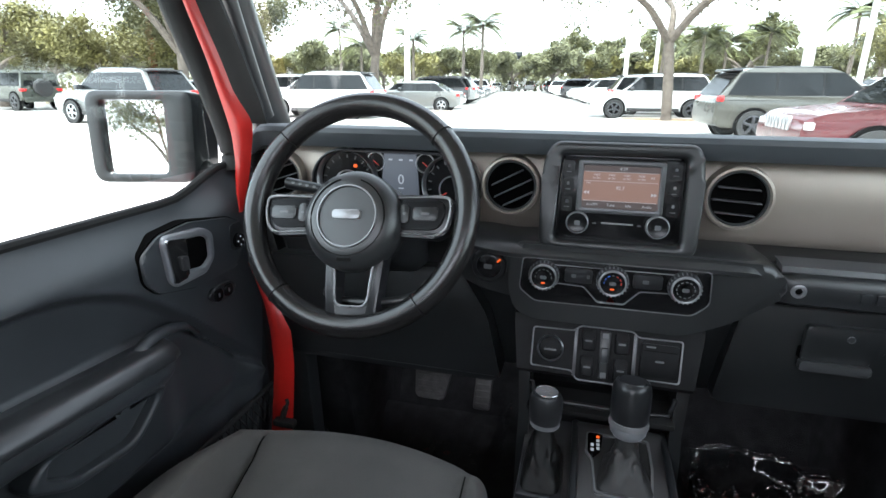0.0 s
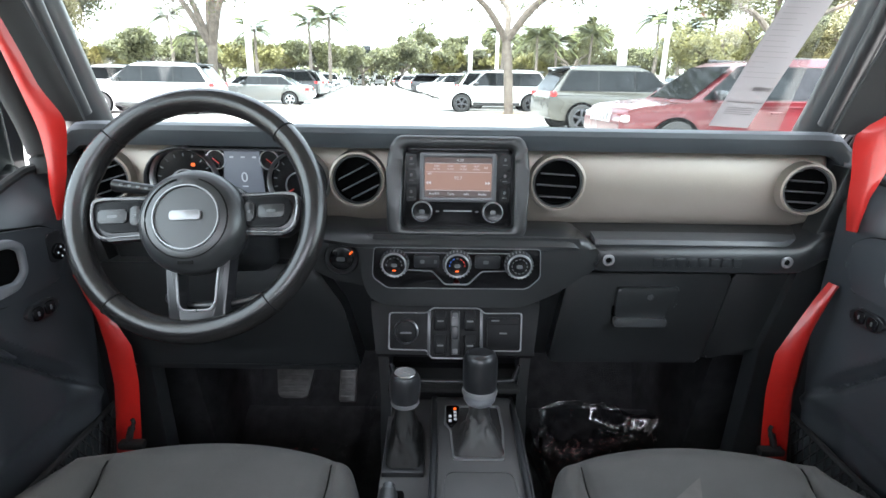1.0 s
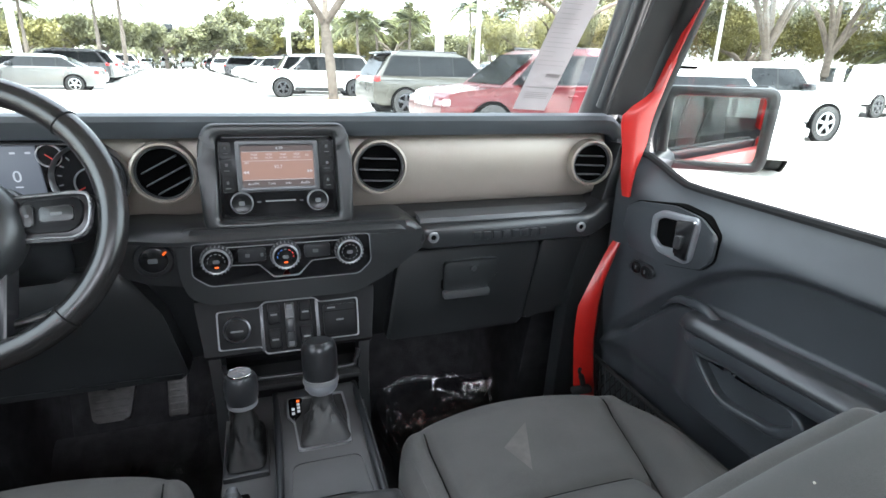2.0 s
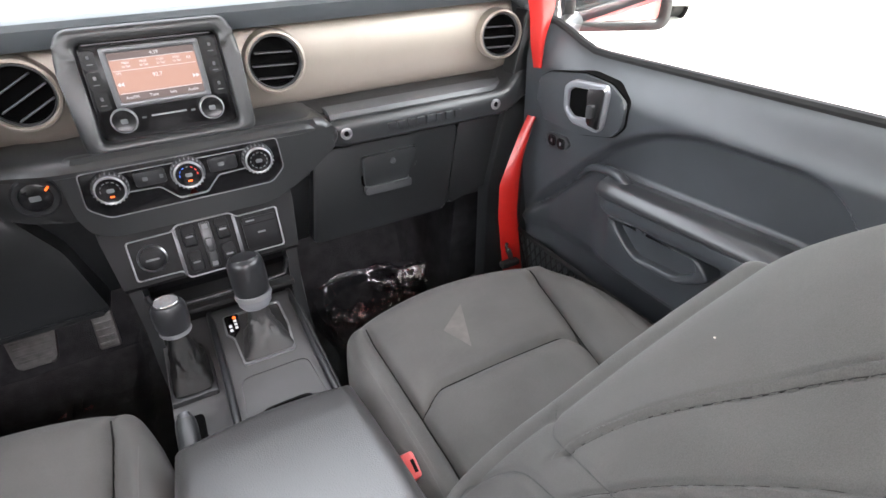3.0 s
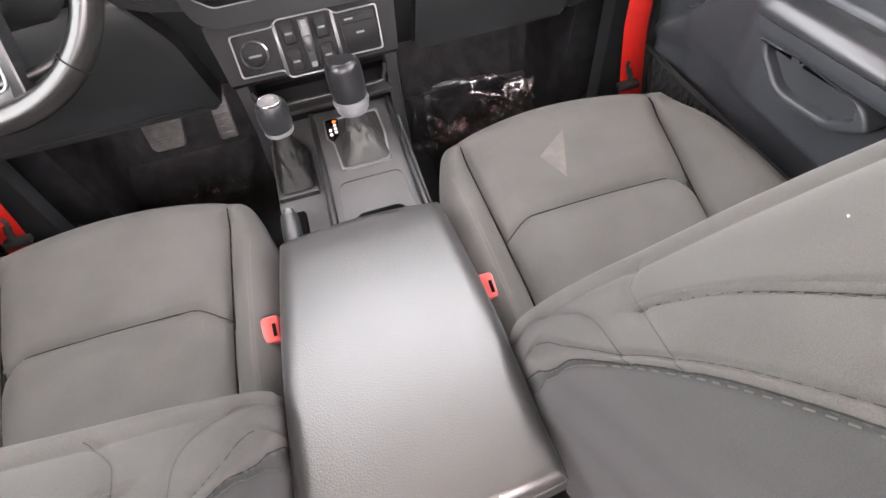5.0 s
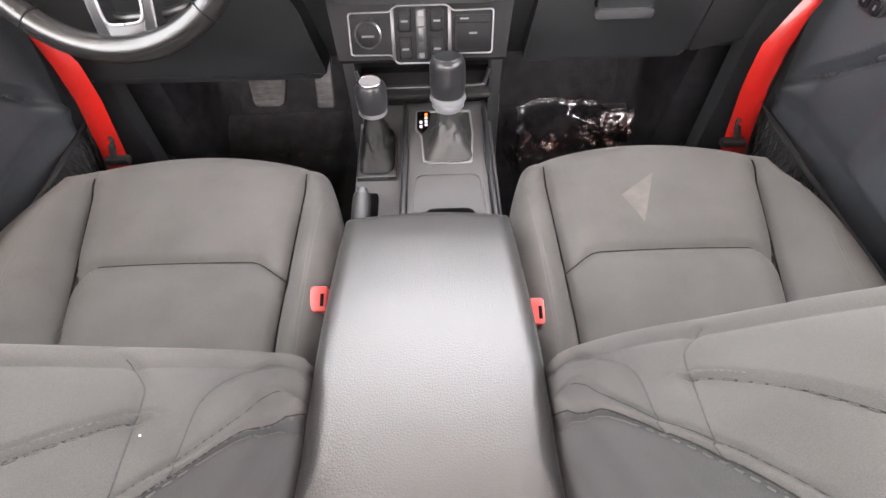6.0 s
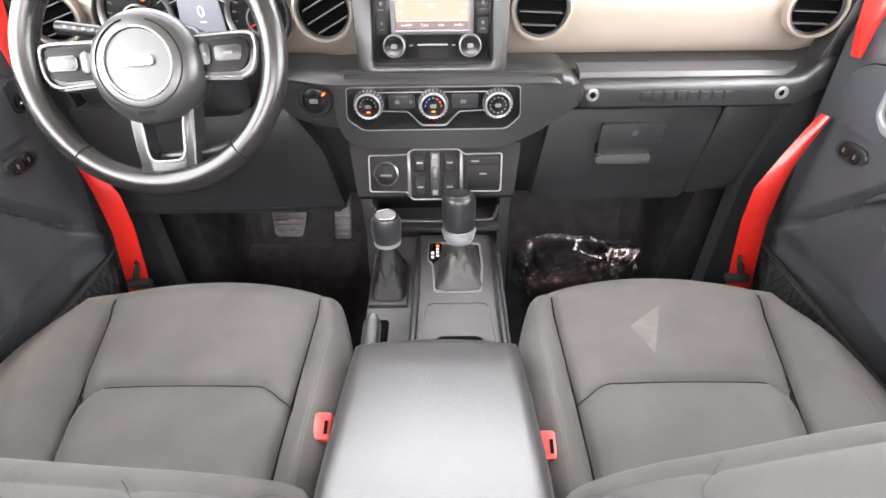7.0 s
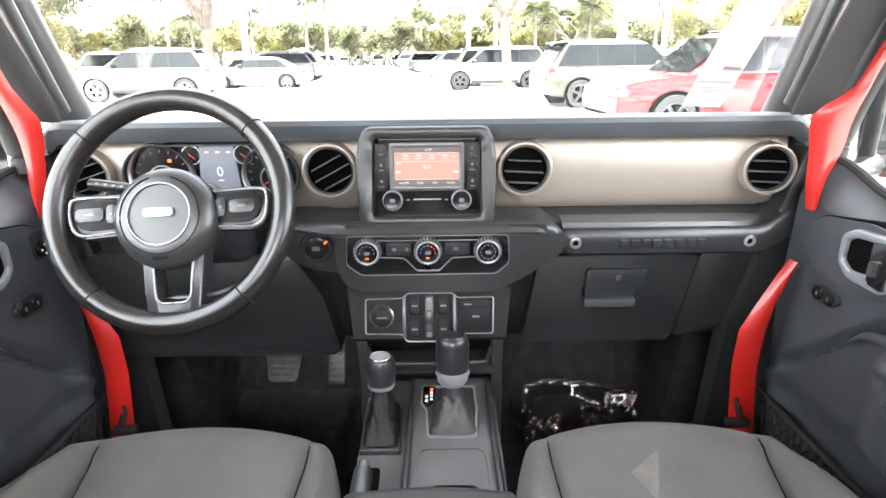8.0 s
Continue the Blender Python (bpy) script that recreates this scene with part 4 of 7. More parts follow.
wpart("tilt_lever", sweep(lever, 0.007, 10), "plastic", wheel, "black column tilt lever")

# ---- centre console ----
console = thing("centre_console", (0, -0.2, 0.5), "black plastic centre console between the seats", "console")
stack = profile_run([(0.07, 1.0), (0.046, 0.994), (0.040, 0.985), (0.010, 0.908), (0.016, 0.900), (0.05, 0.897), (0.085, 0.885), (0.085, 0.850), (0.045, 0.838), (0.035, 0.815), (0.06, 0.78), (0.25, 0.78), (0.25, 1.0)], -0.150, 0.150, 12, lambda x, y, z: (x * (0.86 + 0.14 * smooth(0.82, 1.0, z)), y, z))
part("centre_fascia", stack, "matte", console, "black centre stack with an open cubby")
for s in (-1, 1):
    part("console_cheek", profile_run([(0.08, 1.0), (0.052, 0.985), (0.020, 0.90), (0.012, 0.82), (-0.005, 0.76), (-0.02, 0.5), (0.3, 0.5), (0.3, 1.0)], s * 0.122, s * 0.142, 1, lambda x, y, z: (x * (0.93 + 0.07 * smooth(0.82, 1.0, z)), y, z)), "plastic", console)
part("cubby_lip", sweep(curve_pts([(-0.112, 0.0, 0.895), (-0.105, -0.004, 0.876), (-0.085, -0.006, 0.866), (0.085, -0.006, 0.866), (0.105, -0.004, 0.876), (0.112, 0.0, 0.895)], 5), 0.004, 10), "satin", console)
part("cubby_shelf", box(-0.118, 0.118, 0.0, 0.09, 0.836, 0.846, 0.003), "rubber", console)
part("console_base", profile_run([(0.10, 0.50), (0.10, 0.79), (0.02, 0.787), (-0.14, 0.775), (-0.33, 0.76), (-0.34, 0.50)], -0.118, 0.120), "deck", console)
part("shifter_deck", profile_run([(0.04, 0.76), (0.035, 0.806), (0.02, 0.81), (-0.13, 0.797), (-0.30, 0.775), (-0.32, 0.74)], -0.034, 0.106, 1), "deck", console, "raised satin charcoal shifter deck")
for s, x in ((-1, -0.034), (1, 0.106)):
    part("deck_rail", sweep(curve_pts([(x, 0.035, 0.803), (x, -0.05, 0.808), (x, -0.14, 0.800), (x + s * 0.004, -0.30, 0.778)], 5), 0.006, 10), "satin", console)
gate_o = rounded_poly([(-0.016, 0.002), (0.082, 0.002), (0.084, -0.06), (0.078, -0.128), (-0.004, -0.128), (-0.008, -0.06), (-0.018, -0.045)], 0.006)
gate_i = [(0.034 + (a - 0.034) * 0.93, -0.06 + (b + 0.06) * 0.945) for a, b in gate_o]
GT = pose(0, 0, 0.8075, 0) @ pose(0, 0, 0, 4.5, 0, 0)


def deck_frame(o, i, h0, h1):
    bm = bmesh.new()
    k = len(o)
    rows = [[bm.verts.new((x, y, z)) for x, y in q] for q, z in ((o, h0), (o, h1), (i, h1), (i, h0))]
    for a in range(4):
        for j in range(k):
            bm.faces.new((rows[a][j], rows[(a + 1) % 4][j], rows[(a + 1) % 4][(j + 1) % k], rows[a][(j + 1) % k]))
    return moved(bm, GT)


def deck_plate(o, h0, h1, bev=0.0):
    bm = bmesh.new()
    lo, hi = [bm.verts.new((x, y, h0)) for x, y in o], [bm.verts.new((x, y, h1)) for x, y in o]
    k = len(o)
    bm.faces.new(lo[::-1])
    top = bm.faces.new(hi)
    for j in range(k):
        bm.faces.new((lo[j], lo[(j + 1) % k], hi[(j + 1) % k], hi[j]))
    if bev:
        bmesh.ops.bevel(bm, geom=list(top.edges), offset=bev, segments=2, profile=0.5, affect="EDGES")
    return moved(bm, GT)


part("gate_trim", deck_frame(gate_o, gate_i, -0.006, 0.004), "ringsilver", console, "silver shifter surround")
part("gate_floor", deck_plate(gate_i, -0.01, 0.0008), "bootgrey", console)
tray_o = rounded_poly([(-0.020, -0.150), (0.092, -0.150), (0.100, -0.27), (-0.028, -0.27)], 0.018, 5)
tray_i = [(0.036 + (a - 0.036) * 0.93, -0.21 + (b + 0.21) * 0.93) for a, b in tray_o]
part("tray_rim", deck_frame(tray_o, tray_i, -0.01, 0.003), "deck", console)
part("tray_floor", deck_plate(tray_i, -0.012, 0.001), "deck", console)
# flat black plate on the deck, coloured like a shaded well
part("tray_well", deck_plate(rounded_poly([(0.0, -0.225), (0.074, -0.225), (0.08, -0.262), (-0.006, -0.262)], 0.014, 4), -0.01, 0.002), "shade_trim_black", console)
shifter = thing("gear_shifter", (0.045, -0.065, 0.80), "black gear selector with chrome collar and leather gaiter", "gear shifter")


def up(x, y, z, lean=8):
    return pose(x, y, z, lean, 0, 0)


SB = up(0.040, -0.072, 0.805, -8)


def gaiter(base, neck, height, waist, seed, drop):
    """A hide boot sewn to a four-cornered frame and gathered to a round neck, with slack folds at mid height."""
    bm, ring = bmesh.new(), []
    n, m = 56, 26
    for j in range(m + 1):
        h = j / m
        k = (1 - h) ** waist
        row = []
        for i in range(n):
            a = 2 * math.pi * (i + 0.5) / n
            c, q = math.cos(a), math.sin(a)
            sq = 1 / (abs(c) ** 6 + abs(q) ** 6) ** (1 / 6)
            x, y = c * (base[0] * sq * k + neck * (1 - k)), q * (base[1] * sq * k + neck * (1 - k))
            slack = math.sin(math.pi * min(1, h * 1.25)) if h < 0.8 else 0.0
            fold = 0.0042 * (abs(noise.noise((c * 1.9 + seed, q * 1.9, h * 4.5 + 0.8 * c))) * 2.2 - 0.55) + 0.0022 * math.sin(4 * a + 7 * h + seed)
            f = 1 + slack * fold / max(0.012, math.hypot(x, y))
            row.append(bm.verts.new((x * f, y * f, height * h + drop + 0.004 * slack * noise.noise((c * 2, q * 2, seed + h)))))
        ring.append(row)
    for a, b in zip(ring, ring[1:]):
        for i in range(n):
            bm.faces.new((a[i], a[(i + 1) % n], b[(i + 1) % n], b[i]))
    return bm


bt = gaiter((0.040, 0.056), 0.0170, 0.072, 3.4, 2.0, -0.008)
part("gaiter", moved(bt, SB), "bootgrey", shifter, "creased charcoal leather gaiter")
part("collar", moved(lathe([(0.0180, 0.055), (0.0215, 0.057), (0.0262, 0.064), (0.0270, 0.071), (0.0262, 0.0735)], 40), SB), "handlegrey", shifter, "grey collar")
part("collar_ring", moved(lathe([(0.0265, 0.0735), (0.0288, 0.0745), (0.0294, 0.078), (0.0284, 0.0825)], 40), SB), "ringsilver", shifter, "thin bright ring")
part("grip", moved(lathe([(0.0255, 0.081), (0.0275, 0.087), (0.0285, 0.105), (0.0285, 0.128), (0.0272, 0.137), (0.0245, 0.1425), (0.0215, 0.1445), (0.0205, 0.1436), (0.0195, 0.1452), (0.0, 0.1462)], 40), SB), "satin", shifter, "smooth black grip")
part("selector_window", deck_plate(rounded_poly([(-0.014, -0.001), (0.010, -0.001), (0.006, -0.040), (-0.006, -0.056), (-0.014, -0.046)], 0.004), 0.001, 0.005, 0.0012), "piano", console)
for k, (y, m) in enumerate(((-0.010, "amber"), (-0.019, "white_ink"), (-0.028, "white_ink"), (-0.037, "white_ink"))):
    part("selector_mark", deck_plate([(a + 0.002, b + y) for a, b in rrect(0.005, 0.0065, 0.001)], 0.0045, 0.0054), m, console)
for y in (-0.030, -0.041):
    part("selector_mark", deck_plate([(a - 0.007, b + y) for a, b in rrect(0.005, 0.007, 0.001)], 0.0045, 0.0054), "white_ink", console)

transfer = thing("transfer_lever", (-0.082, -0.07, 0.78), "black four-wheel-drive lever with silver-topped knob", "lever")
TB = up(-0.083, -0.073, 0.79, -4)
tb = gaiter((0.030, 0.060), 0.0150, 0.078, 1.25, 5.0, -0.008)
part("gaiter", moved(tb, TB), "boot", transfer, "creased leather gaiter")
part("gaiter_frame", box(-0.117, -0.049, -0.140, -0.008, 0.765, 0.7835, 0.003), "satin", transfer)
part("collar", moved(lathe([(0.016, 0.069), (0.0222, 0.0705), (0.0236, 0.0735), (0.0232, 0.078)], 36), TB), "ringsilver", transfer)
part("knob", moved(lathe([(0.0228, 0.078), (0.0248, 0.086), (0.0258, 0.102), (0.0250, 0.116), (0.0215, 0.1235), (0.018, 0.125)], 36), TB), "satin", transfer)
part("knob_cap", moved(lathe([(0.0182, 0.1245), (0.0175, 0.1268), (0.0, 0.1275)], 32), TB), "ringsilver", transfer, "silver pattern cap")
part("cap_ring", moved(lathe([(0.0182, 0.1245), (0.0192, 0.1262), (0.0180, 0.1275), (0.0165, 0.1262)], 36, False), TB), "chrome", transfer, "bright cap ring")
for dx, dy in ((-0.006, 0.006), (-0.006, -0.005), (0.006, 0.006), (0.006, -0.005), (0, 0.0005)):
    part("cap_mark", moved(box(dx - 0.0022, dx + 0.0022, dy - 0.002, dy + 0.002, 0.127, 0.1279, 0), TB), "ink", transfer)

brake_lever = thing("parking_brake", (-0.09, -0.24, 0.76), "black hand brake lever with grey grip end", "hand brake")
part("grip", sweep(curve_pts([(-0.098, -0.345, 0.775), (-0.098, -0.28, 0.798), (-0.098, -0.215, 0.812)], 5), [0.014] * 5 + [0.0145] * 5 + [0.0135], 14), "soft", brake_lever)
part("button", moved(lathe([(0.0125, 0), (0.012, 0.004), (0.0085, 0.006), (0.0085, 0.013), (0.0, 0.0135)], 24), pose(-0.098, -0.215, 0.812, -75)), "steelgrey", brake_lever, "grey release button")
part("slot", box(-0.114, -0.078, -0.30, -0.175, 0.766, 0.783, 0.004), "shade_trim_black", brake_lever)

# armrest box and padded lid
part("armrest_box", profile_run([(-0.315, 0.52), (-0.308, 0.826), (-0.690, 0.866), (-0.700, 0.52)], -0.106, 0.112, 1), "plastic", console)
LID = (0.246, 0.424, 0.15)


def lid_height(x, y, e):
    """Softly crowned, rounded to its rim and drawn down in front."""
    return rim_round(e, 0.012 + 0.012 * smooth(-0.19, -0.14, y)) + 0.003 * (1 - (y / 0.21) ** 2) - 0.005 * (x / 0.12) ** 2 - 0.003 * smooth(0.14, 0.21, y)


def lid_taper(v):
    return Vector((v.x * (1.0 - 0.02 * smooth(-0.02, 0.18, v.y)), v.y, v.z))


LT = pose(0.0035, -0.494, 0.884, -6.0)
lid = cushion(*LID, lid_height, 0.040, 72, 90)
for v in lid.verts:
    v.co = lid_taper(v.co)
lid_ob = part("armrest_lid", moved(lid, LT), "leather", console, "padded black hide armrest lid")
piping = []
for i in range(96):
    a = 2 * math.pi * i / 96
    c, s = math.cos(a), math.sin(a)
    m = 1 / max(abs(c), abs(s))
    u, v = c * m, s * m
    x, y = LID[0] / 2 * u * math.sqrt(1 - LID[2] * v * v / 2), LID[1] / 2 * v * math.sqrt(1 - LID[2] * u * u / 2)
    piping.append(lid_taper(Vector((x * 1.004, y * 1.004, lid_height(x, y, 0.0) - 0.002))))
part("piping", moved(sweep(piping, 0.0016, 8, closed=True), LT), "leather", lid_ob, "sewn piping round the lid")
part("lid_latch", box(-0.030, 0.034, -0.309, -0.284, 0.812, 0.826, 0.004), "satin", lid_ob, "black lid latch")
part("rear_console", box(-0.104, 0.110, -1.0, -0.702, 0.5, 0.838, 0.02), "deck", console)

# ---- window switch panel ----
ST = pose(0, 0.0235, 0.950, -21)
switches = thing("switch_panel", (0, 0.02, 0.905), "black window switch panel with silver outlines", "switch panel")


def spart(name, bm, mat, parent, label=""):
    return part(name, moved(bm, ST), mat, parent, label)


so = rounded_poly([(-0.117, 0.030), (-0.050, 0.031), (-0.040, 0.040), (0.042, 0.040), (0.052, 0.031), (0.118, 0.032), (0.116, -0.036), (0.048, -0.036), (0.040, -0.050), (-0.042, -0.050), (-0.050, -0.036), (-0.117, -0.035)], 0.005, 3)
si = [(x * 0.980, -0.003 + (z + 0.003) * 0.945) for x, z in so]
spart("panel_face", prism(so, -0.004, 0.02, 0.001), "matte", switches)
spart("panel_outline", frame_prism(so, si, -0.0075, -0.002, 0.001), "dimsilver", switches, "silver outline")
for x in (-0.046, 0.046):
    spart("divider", moved(prism(rrect(0.005, 0.078, 0.0015), -0.0075, -0.002, 0.0008), pose(x, 0, -0.005)), "steelgrey", switches)
for x in (-0.026, 0.0255):
    for z in (0.016, -0.026):
        k = spart("window_switch", moved(box(-0.0105, 0.0105, -0.016, -0.002, -0.017, 0.017, 0.004), pose(x, 0, z, -8)), "matte", switches)
        spart("switch_face", moved(prism(rrect(0.019, 0.014, 0.002), -0.0175, -0.01, 0.0015), pose(x, 0, z + 0.009, -10)), "matte", k)
        spart("switch_mark", moved(prism(rrect(0.011, 0.003, 0.0008), -0.0182, -0.015), pose(x, 0, z - 0.001, -6)), "symbol", k)
spart("centre_strip", moved(box(-0.008, 0.008, -0.008, -0.002, -0.042, 0.034, 0.002), pose(0, 0, 0)), "plastic", switches)
spart("lockout_key", moved(box(-0.006, 0.006, -0.012, -0.004, -0.012, 0.012, 0.002), pose(0, 0, -0.004)), "satin", switches)
for z in (0.027, -0.036):
    spart("lock_mark", moved(prism(rrect(0.009, 0.008, 0.001), -0.0095, -0.006), pose(0, 0, z)), "symbol", switches)
spart("socket_ring", moved(lathe([(0.0215, 0), (0.0215, 0.006), (0.0195, 0.0078), (0.0185, 0.006)], 40, False), pose(-0.086, -0.003, -0.003, 90)), "silver", switches)
spart("socket_cap", moved(lathe([(0.0187, 0), (0.0187, 0.0065), (0.017, 0.0072), (0.0, 0.0074)], 32), pose(-0.086, -0.003, -0.003, 90)), "matte", switches, "round power socket cap")
spart("socket_mark", moved(prism(rrect(0.020, 0.003, 0.0008), -0.0113, -0.008), pose(-0.086, 0, -0.005)), "symbol", switches)
spart("usb_door", moved(prism(rrect(0.056, 0.052, 0.003), -0.0085, -0.002, 0.0015), pose(0.084, 0, -0.003)), "matte", switches, "black socket cover")
spart("cover_line", moved(prism(rrect(0.052, 0.0012, 0.0004), -0.0092, -0.006), pose(0.084, 0, 0.012)), "shade_trim_black", switches)
spart("cover_mark", moved(prism(rrect(0.013, 0.003, 0.0008), -0.0092, -0.006), pose(0.084, 0, -0.004)), "symbol", switches)
spart("cover_mark", moved(prism(rrect(0.014, 0.0025, 0.0008), -0.0092, -0.006), pose(0.070, 0, 0.018)), "symbol", switches)

# ---- front seats ----
INNER_SEAM = -0.186


def outer_seam(y):
    return 0.107 + 0.235 * max(-0.30, min(0.155, y - 0.07))


def cross_line(o):
    """The seam across the cushion bends back at both ends."""
    return 0.066 - 0.020 * smooth(0.065, 0.104, o) - 0.022 * smooth(-0.135, -0.186, o)


def seat_height(o, y, e):
    """Height over the cushion's plan; o runs outwards from the middle of the seat."""
    z = rim_round(e, 0.075)
    far = outer_seam(y)
    z += 0.020 * smooth(far, far + 0.06, o) * smooth(0.27, 0.1, y) + 0.012 * smooth(-0.188, -0.222, o) * smooth(0.27, 0.1, y)
    for q in (INNER_SEAM, far):
        deep = smooth(0.275, 0.20, y)
        z -= (0.011 * math.exp(-((o - q) / 0.0050) ** 2) + 0.012 * math.exp(-((o - q) / 0.020) ** 2)) * deep
    if INNER_SEAM < o < far:
        c = cross_line(o)
        z -= 0.007 * math.exp(-((y - c) / 0.0055) ** 2) + 0.008 * math.exp(-((y - c) / 0.024) ** 2)
        z += 0.004 * math.cos((o + 0.04) / 0.15 * math.pi / 2)
    return z - 0.04 * smooth(-0.02, -0.28, y)


# backrest, laid well back: an arched crest across the seat, then a slope that rises to the rear
CREST = [(0.0, 1.174), (0.06, 1.140), (0.10, 1.110), (0.14, 1.071), (0.177, 1.042), (0.205, 1.008), (0.225, 0.969), (0.240, 0.935), (0.248, 0.875), (0.252, 0.795), (0.254, 0.56)]
SLOPE = 0.706


def crest_z(a):
    for p, q in zip(CREST, CREST[1:]):
        if a <= q[0]:
            return p[1] + (q[1] - p[1]) * (a - p[0]) / (q[0] - p[0])
    return CREST[-1][1]


def back_at(x, d):
    """A place on the backrest: x from the seat's middle, d the way behind the crest (before it: minus)."""
    a = abs(x)
    w = 0.008 + 0.010 * smooth(0.212, 0.238, a) * smooth(0.256, 0.244, a)
    z = sum(crest_z(min(0.254, max(0, a + w * q))) for q in (-1, -0.6, -0.3, 0, 0.3, 0.6, 1)) / 7
    y = -0.537 - 0.3425 * max(0.0, z - 0.9)
    if d >= 0:
        soft = 0.016 * math.exp(-d / 0.03)
        return Vector((x, y - d * math.cos(SLOPE), z + d * math.sin(SLOPE) - soft + 0.012))
    t = -d
    return Vector((x, y + 0.030 * (1 - math.exp(-t / 0.02)) - 0.10 * t, z - 0.004 - 0.9 * t * t / (t + 0.03)))


# the backrest's seams on its inner half, mirrored to the outer one: (x, d) along each, and whether a piped welt runs beside it
BACK_SEAMS = (
    ([(-0.194, 0.073), (-0.181, 0.087), (-0.164, 0.108), (-0.152, 0.135), (-0.144, 0.159), (-0.134, 0.188), (-0.126, 0.225), (-0.118, 0.28), (-0.112, 0.36)], True),
    ([(-0.246, 0.045), (-0.242, 0.085), (-0.232, 0.122), (-0.220, 0.150), (-0.210, 0.180), (-0.203, 0.210), (-0.197, 0.241), (-0.194, 0.271), (-0.190, 0.32), (-0.186, 0.40)], True),
    ([(-0.194, 0.073), (-0.202, 0.113), (-0.208, 0.145), (-0.212, 0.170)], False),
    ([(-0.241, -0.010), (-0.236, -0.003), (-0.228, -0.002), (-0.219, 0.008), (-0.214, 0.030), (-0.213, 0.055), (-0.216, 0.085), (-0.219, 0.110), (-0.222, 0.138)], False),
    ([(-0.158, -0.006), (-0.168, 0.006), (-0.182, 0.030), (-0.189, 0.052), (-0.194, 0.073)], False),
    ([(-0.234, 0.302), (-0.225, 0.297), (-0.213, 0.291), (-0.202, 0.282), (-0.193, 0.272)], False),
)
SEAM_RUNS = [([(p.x, p.y) for p in curve_pts([(x, d, 0) for x, d in line], 12)], welt) for line, welt in BACK_SEAMS]


def pulled(x, d):
    """Relief of the cloth along its seams: drawn in at the stitch, full beside it, with a round welt on the crest's side."""
    x = -np.abs(x)
    out = np.zeros_like(x)
    for run, welt in SEAM_RUNS:
        best = np.full_like(x, 9.0)
        side = np.zeros_like(x)
        for (ax, ad), (bx, bd) in zip(run, run[1:]):
            tx, td = bx - ax, bd - ad
            ln = math.hypot(tx, td)
            if ln < 1e-9:
                continue
            k = np.clip(((x - ax) * tx + (d - ad) * td) / (ln * ln), 0, 1)
            px, pd = x - ax - k * tx, d - ad - k * td
            q = np.hypot(px, pd)
            near = q < best
            best = np.where(near, q, best)
            side = np.where(near, (px * td - pd * tx) / ln, side)
        if welt:
            signed = np.where(side >= 0, best, -best)
            if run[0][1] > 0.04 and run[-1][0] < -0.18:       # the side panel turns away below the lower welt
                out -= 0.022 * np.tanh(np.maximum(0.0, -signed) / 0.05) * np.clip((d - 0.03) / 0.05, 0, 1)
            out += 0.0030 * np.exp(-((signed - 0.0065) / 0.0030) ** 2) - 0.0030 * np.exp(-((signed - 0.0025) / 0.0024) ** 2) - 0.0012 * np.exp(-(signed / 0.020) ** 2) - 0.0024 * np.exp(-((signed - 0.0105) / 0.0022) ** 2)
        else:
            out -= 0.0022 * np.exp(-(best / 0.0028) ** 2) + 0.0012 * np.exp(-(best / 0.018) ** 2)
    return out


def back_normal(x, d):
    h = 0.002
    n = (back_at(x + h, d) - back_at(x - h, d)).cross(back_at(x, d + h) - back_at(x, d - h))
    return n.normalized() if n.z >= 0 else -n.normalized()


def on_back(places, lift=0.0):
    """Places (x, d) on the drawn-in cloth, raised by lift."""
    relief = pulled(np.array([p[0] for p in places]), np.array([p[1] for p in places]))
    return [back_at(p[0], p[1]) + back_normal(p[0], p[1]) * (float(r) + lift) for p, r in zip(places, relief)]


def back_panel(n=250):
    """The backrest's cloth: pulled in along its seams, full between them."""
    ws = [-1 + 2 * i / n for i in range(n + 1)]
    xs = [0.254 * math.copysign(1 - (1 - abs(w)) ** 1.4, w) for w in ws]
    ds = [-0.30 * (1 - v) ** 1.6 for v in (j / 40 for j in range(40))] + [0.56 * (j / (n - 40)) ** 1.12 for j in range(n - 39)]
    gx, gd = np.meshgrid(np.array(xs), np.array(ds), indexing="ij")
    relief = pulled(gx, gd) * (gd > -0.03)
    bm = bmesh.new()
    grid = [[bm.verts.new(back_at(x, d) + (back_normal(x, d) * float(relief[i, j]) if abs(relief[i, j]) > 1e-6 else Vector())) for j, d in enumerate(ds)] for i, x in enumerate(xs)]
    for A, B in zip(grid, grid[1:]):
        for j in range(len(ds) - 1):
            bm.faces.new((A[j], B[j], B[j + 1], A[j + 1]))
    low = SEAM_RUNS[1][0]                  # darker, cooler cloth colour below the lower welt
    border = np.interp(ds, [d for _, d in low], [-x for x, _ in low])
    bm.faces.ensure_lookup_table()
    for i in range(len(xs) - 1):
        for j in range(len(ds) - 1):
            if ds[j] > 0.045 and abs(xs[i] + xs[i + 1]) / 2 > border[j] - 0.0026:
                bm.faces[i * (len(ds) - 1) + j].material_index = 1
    return bm


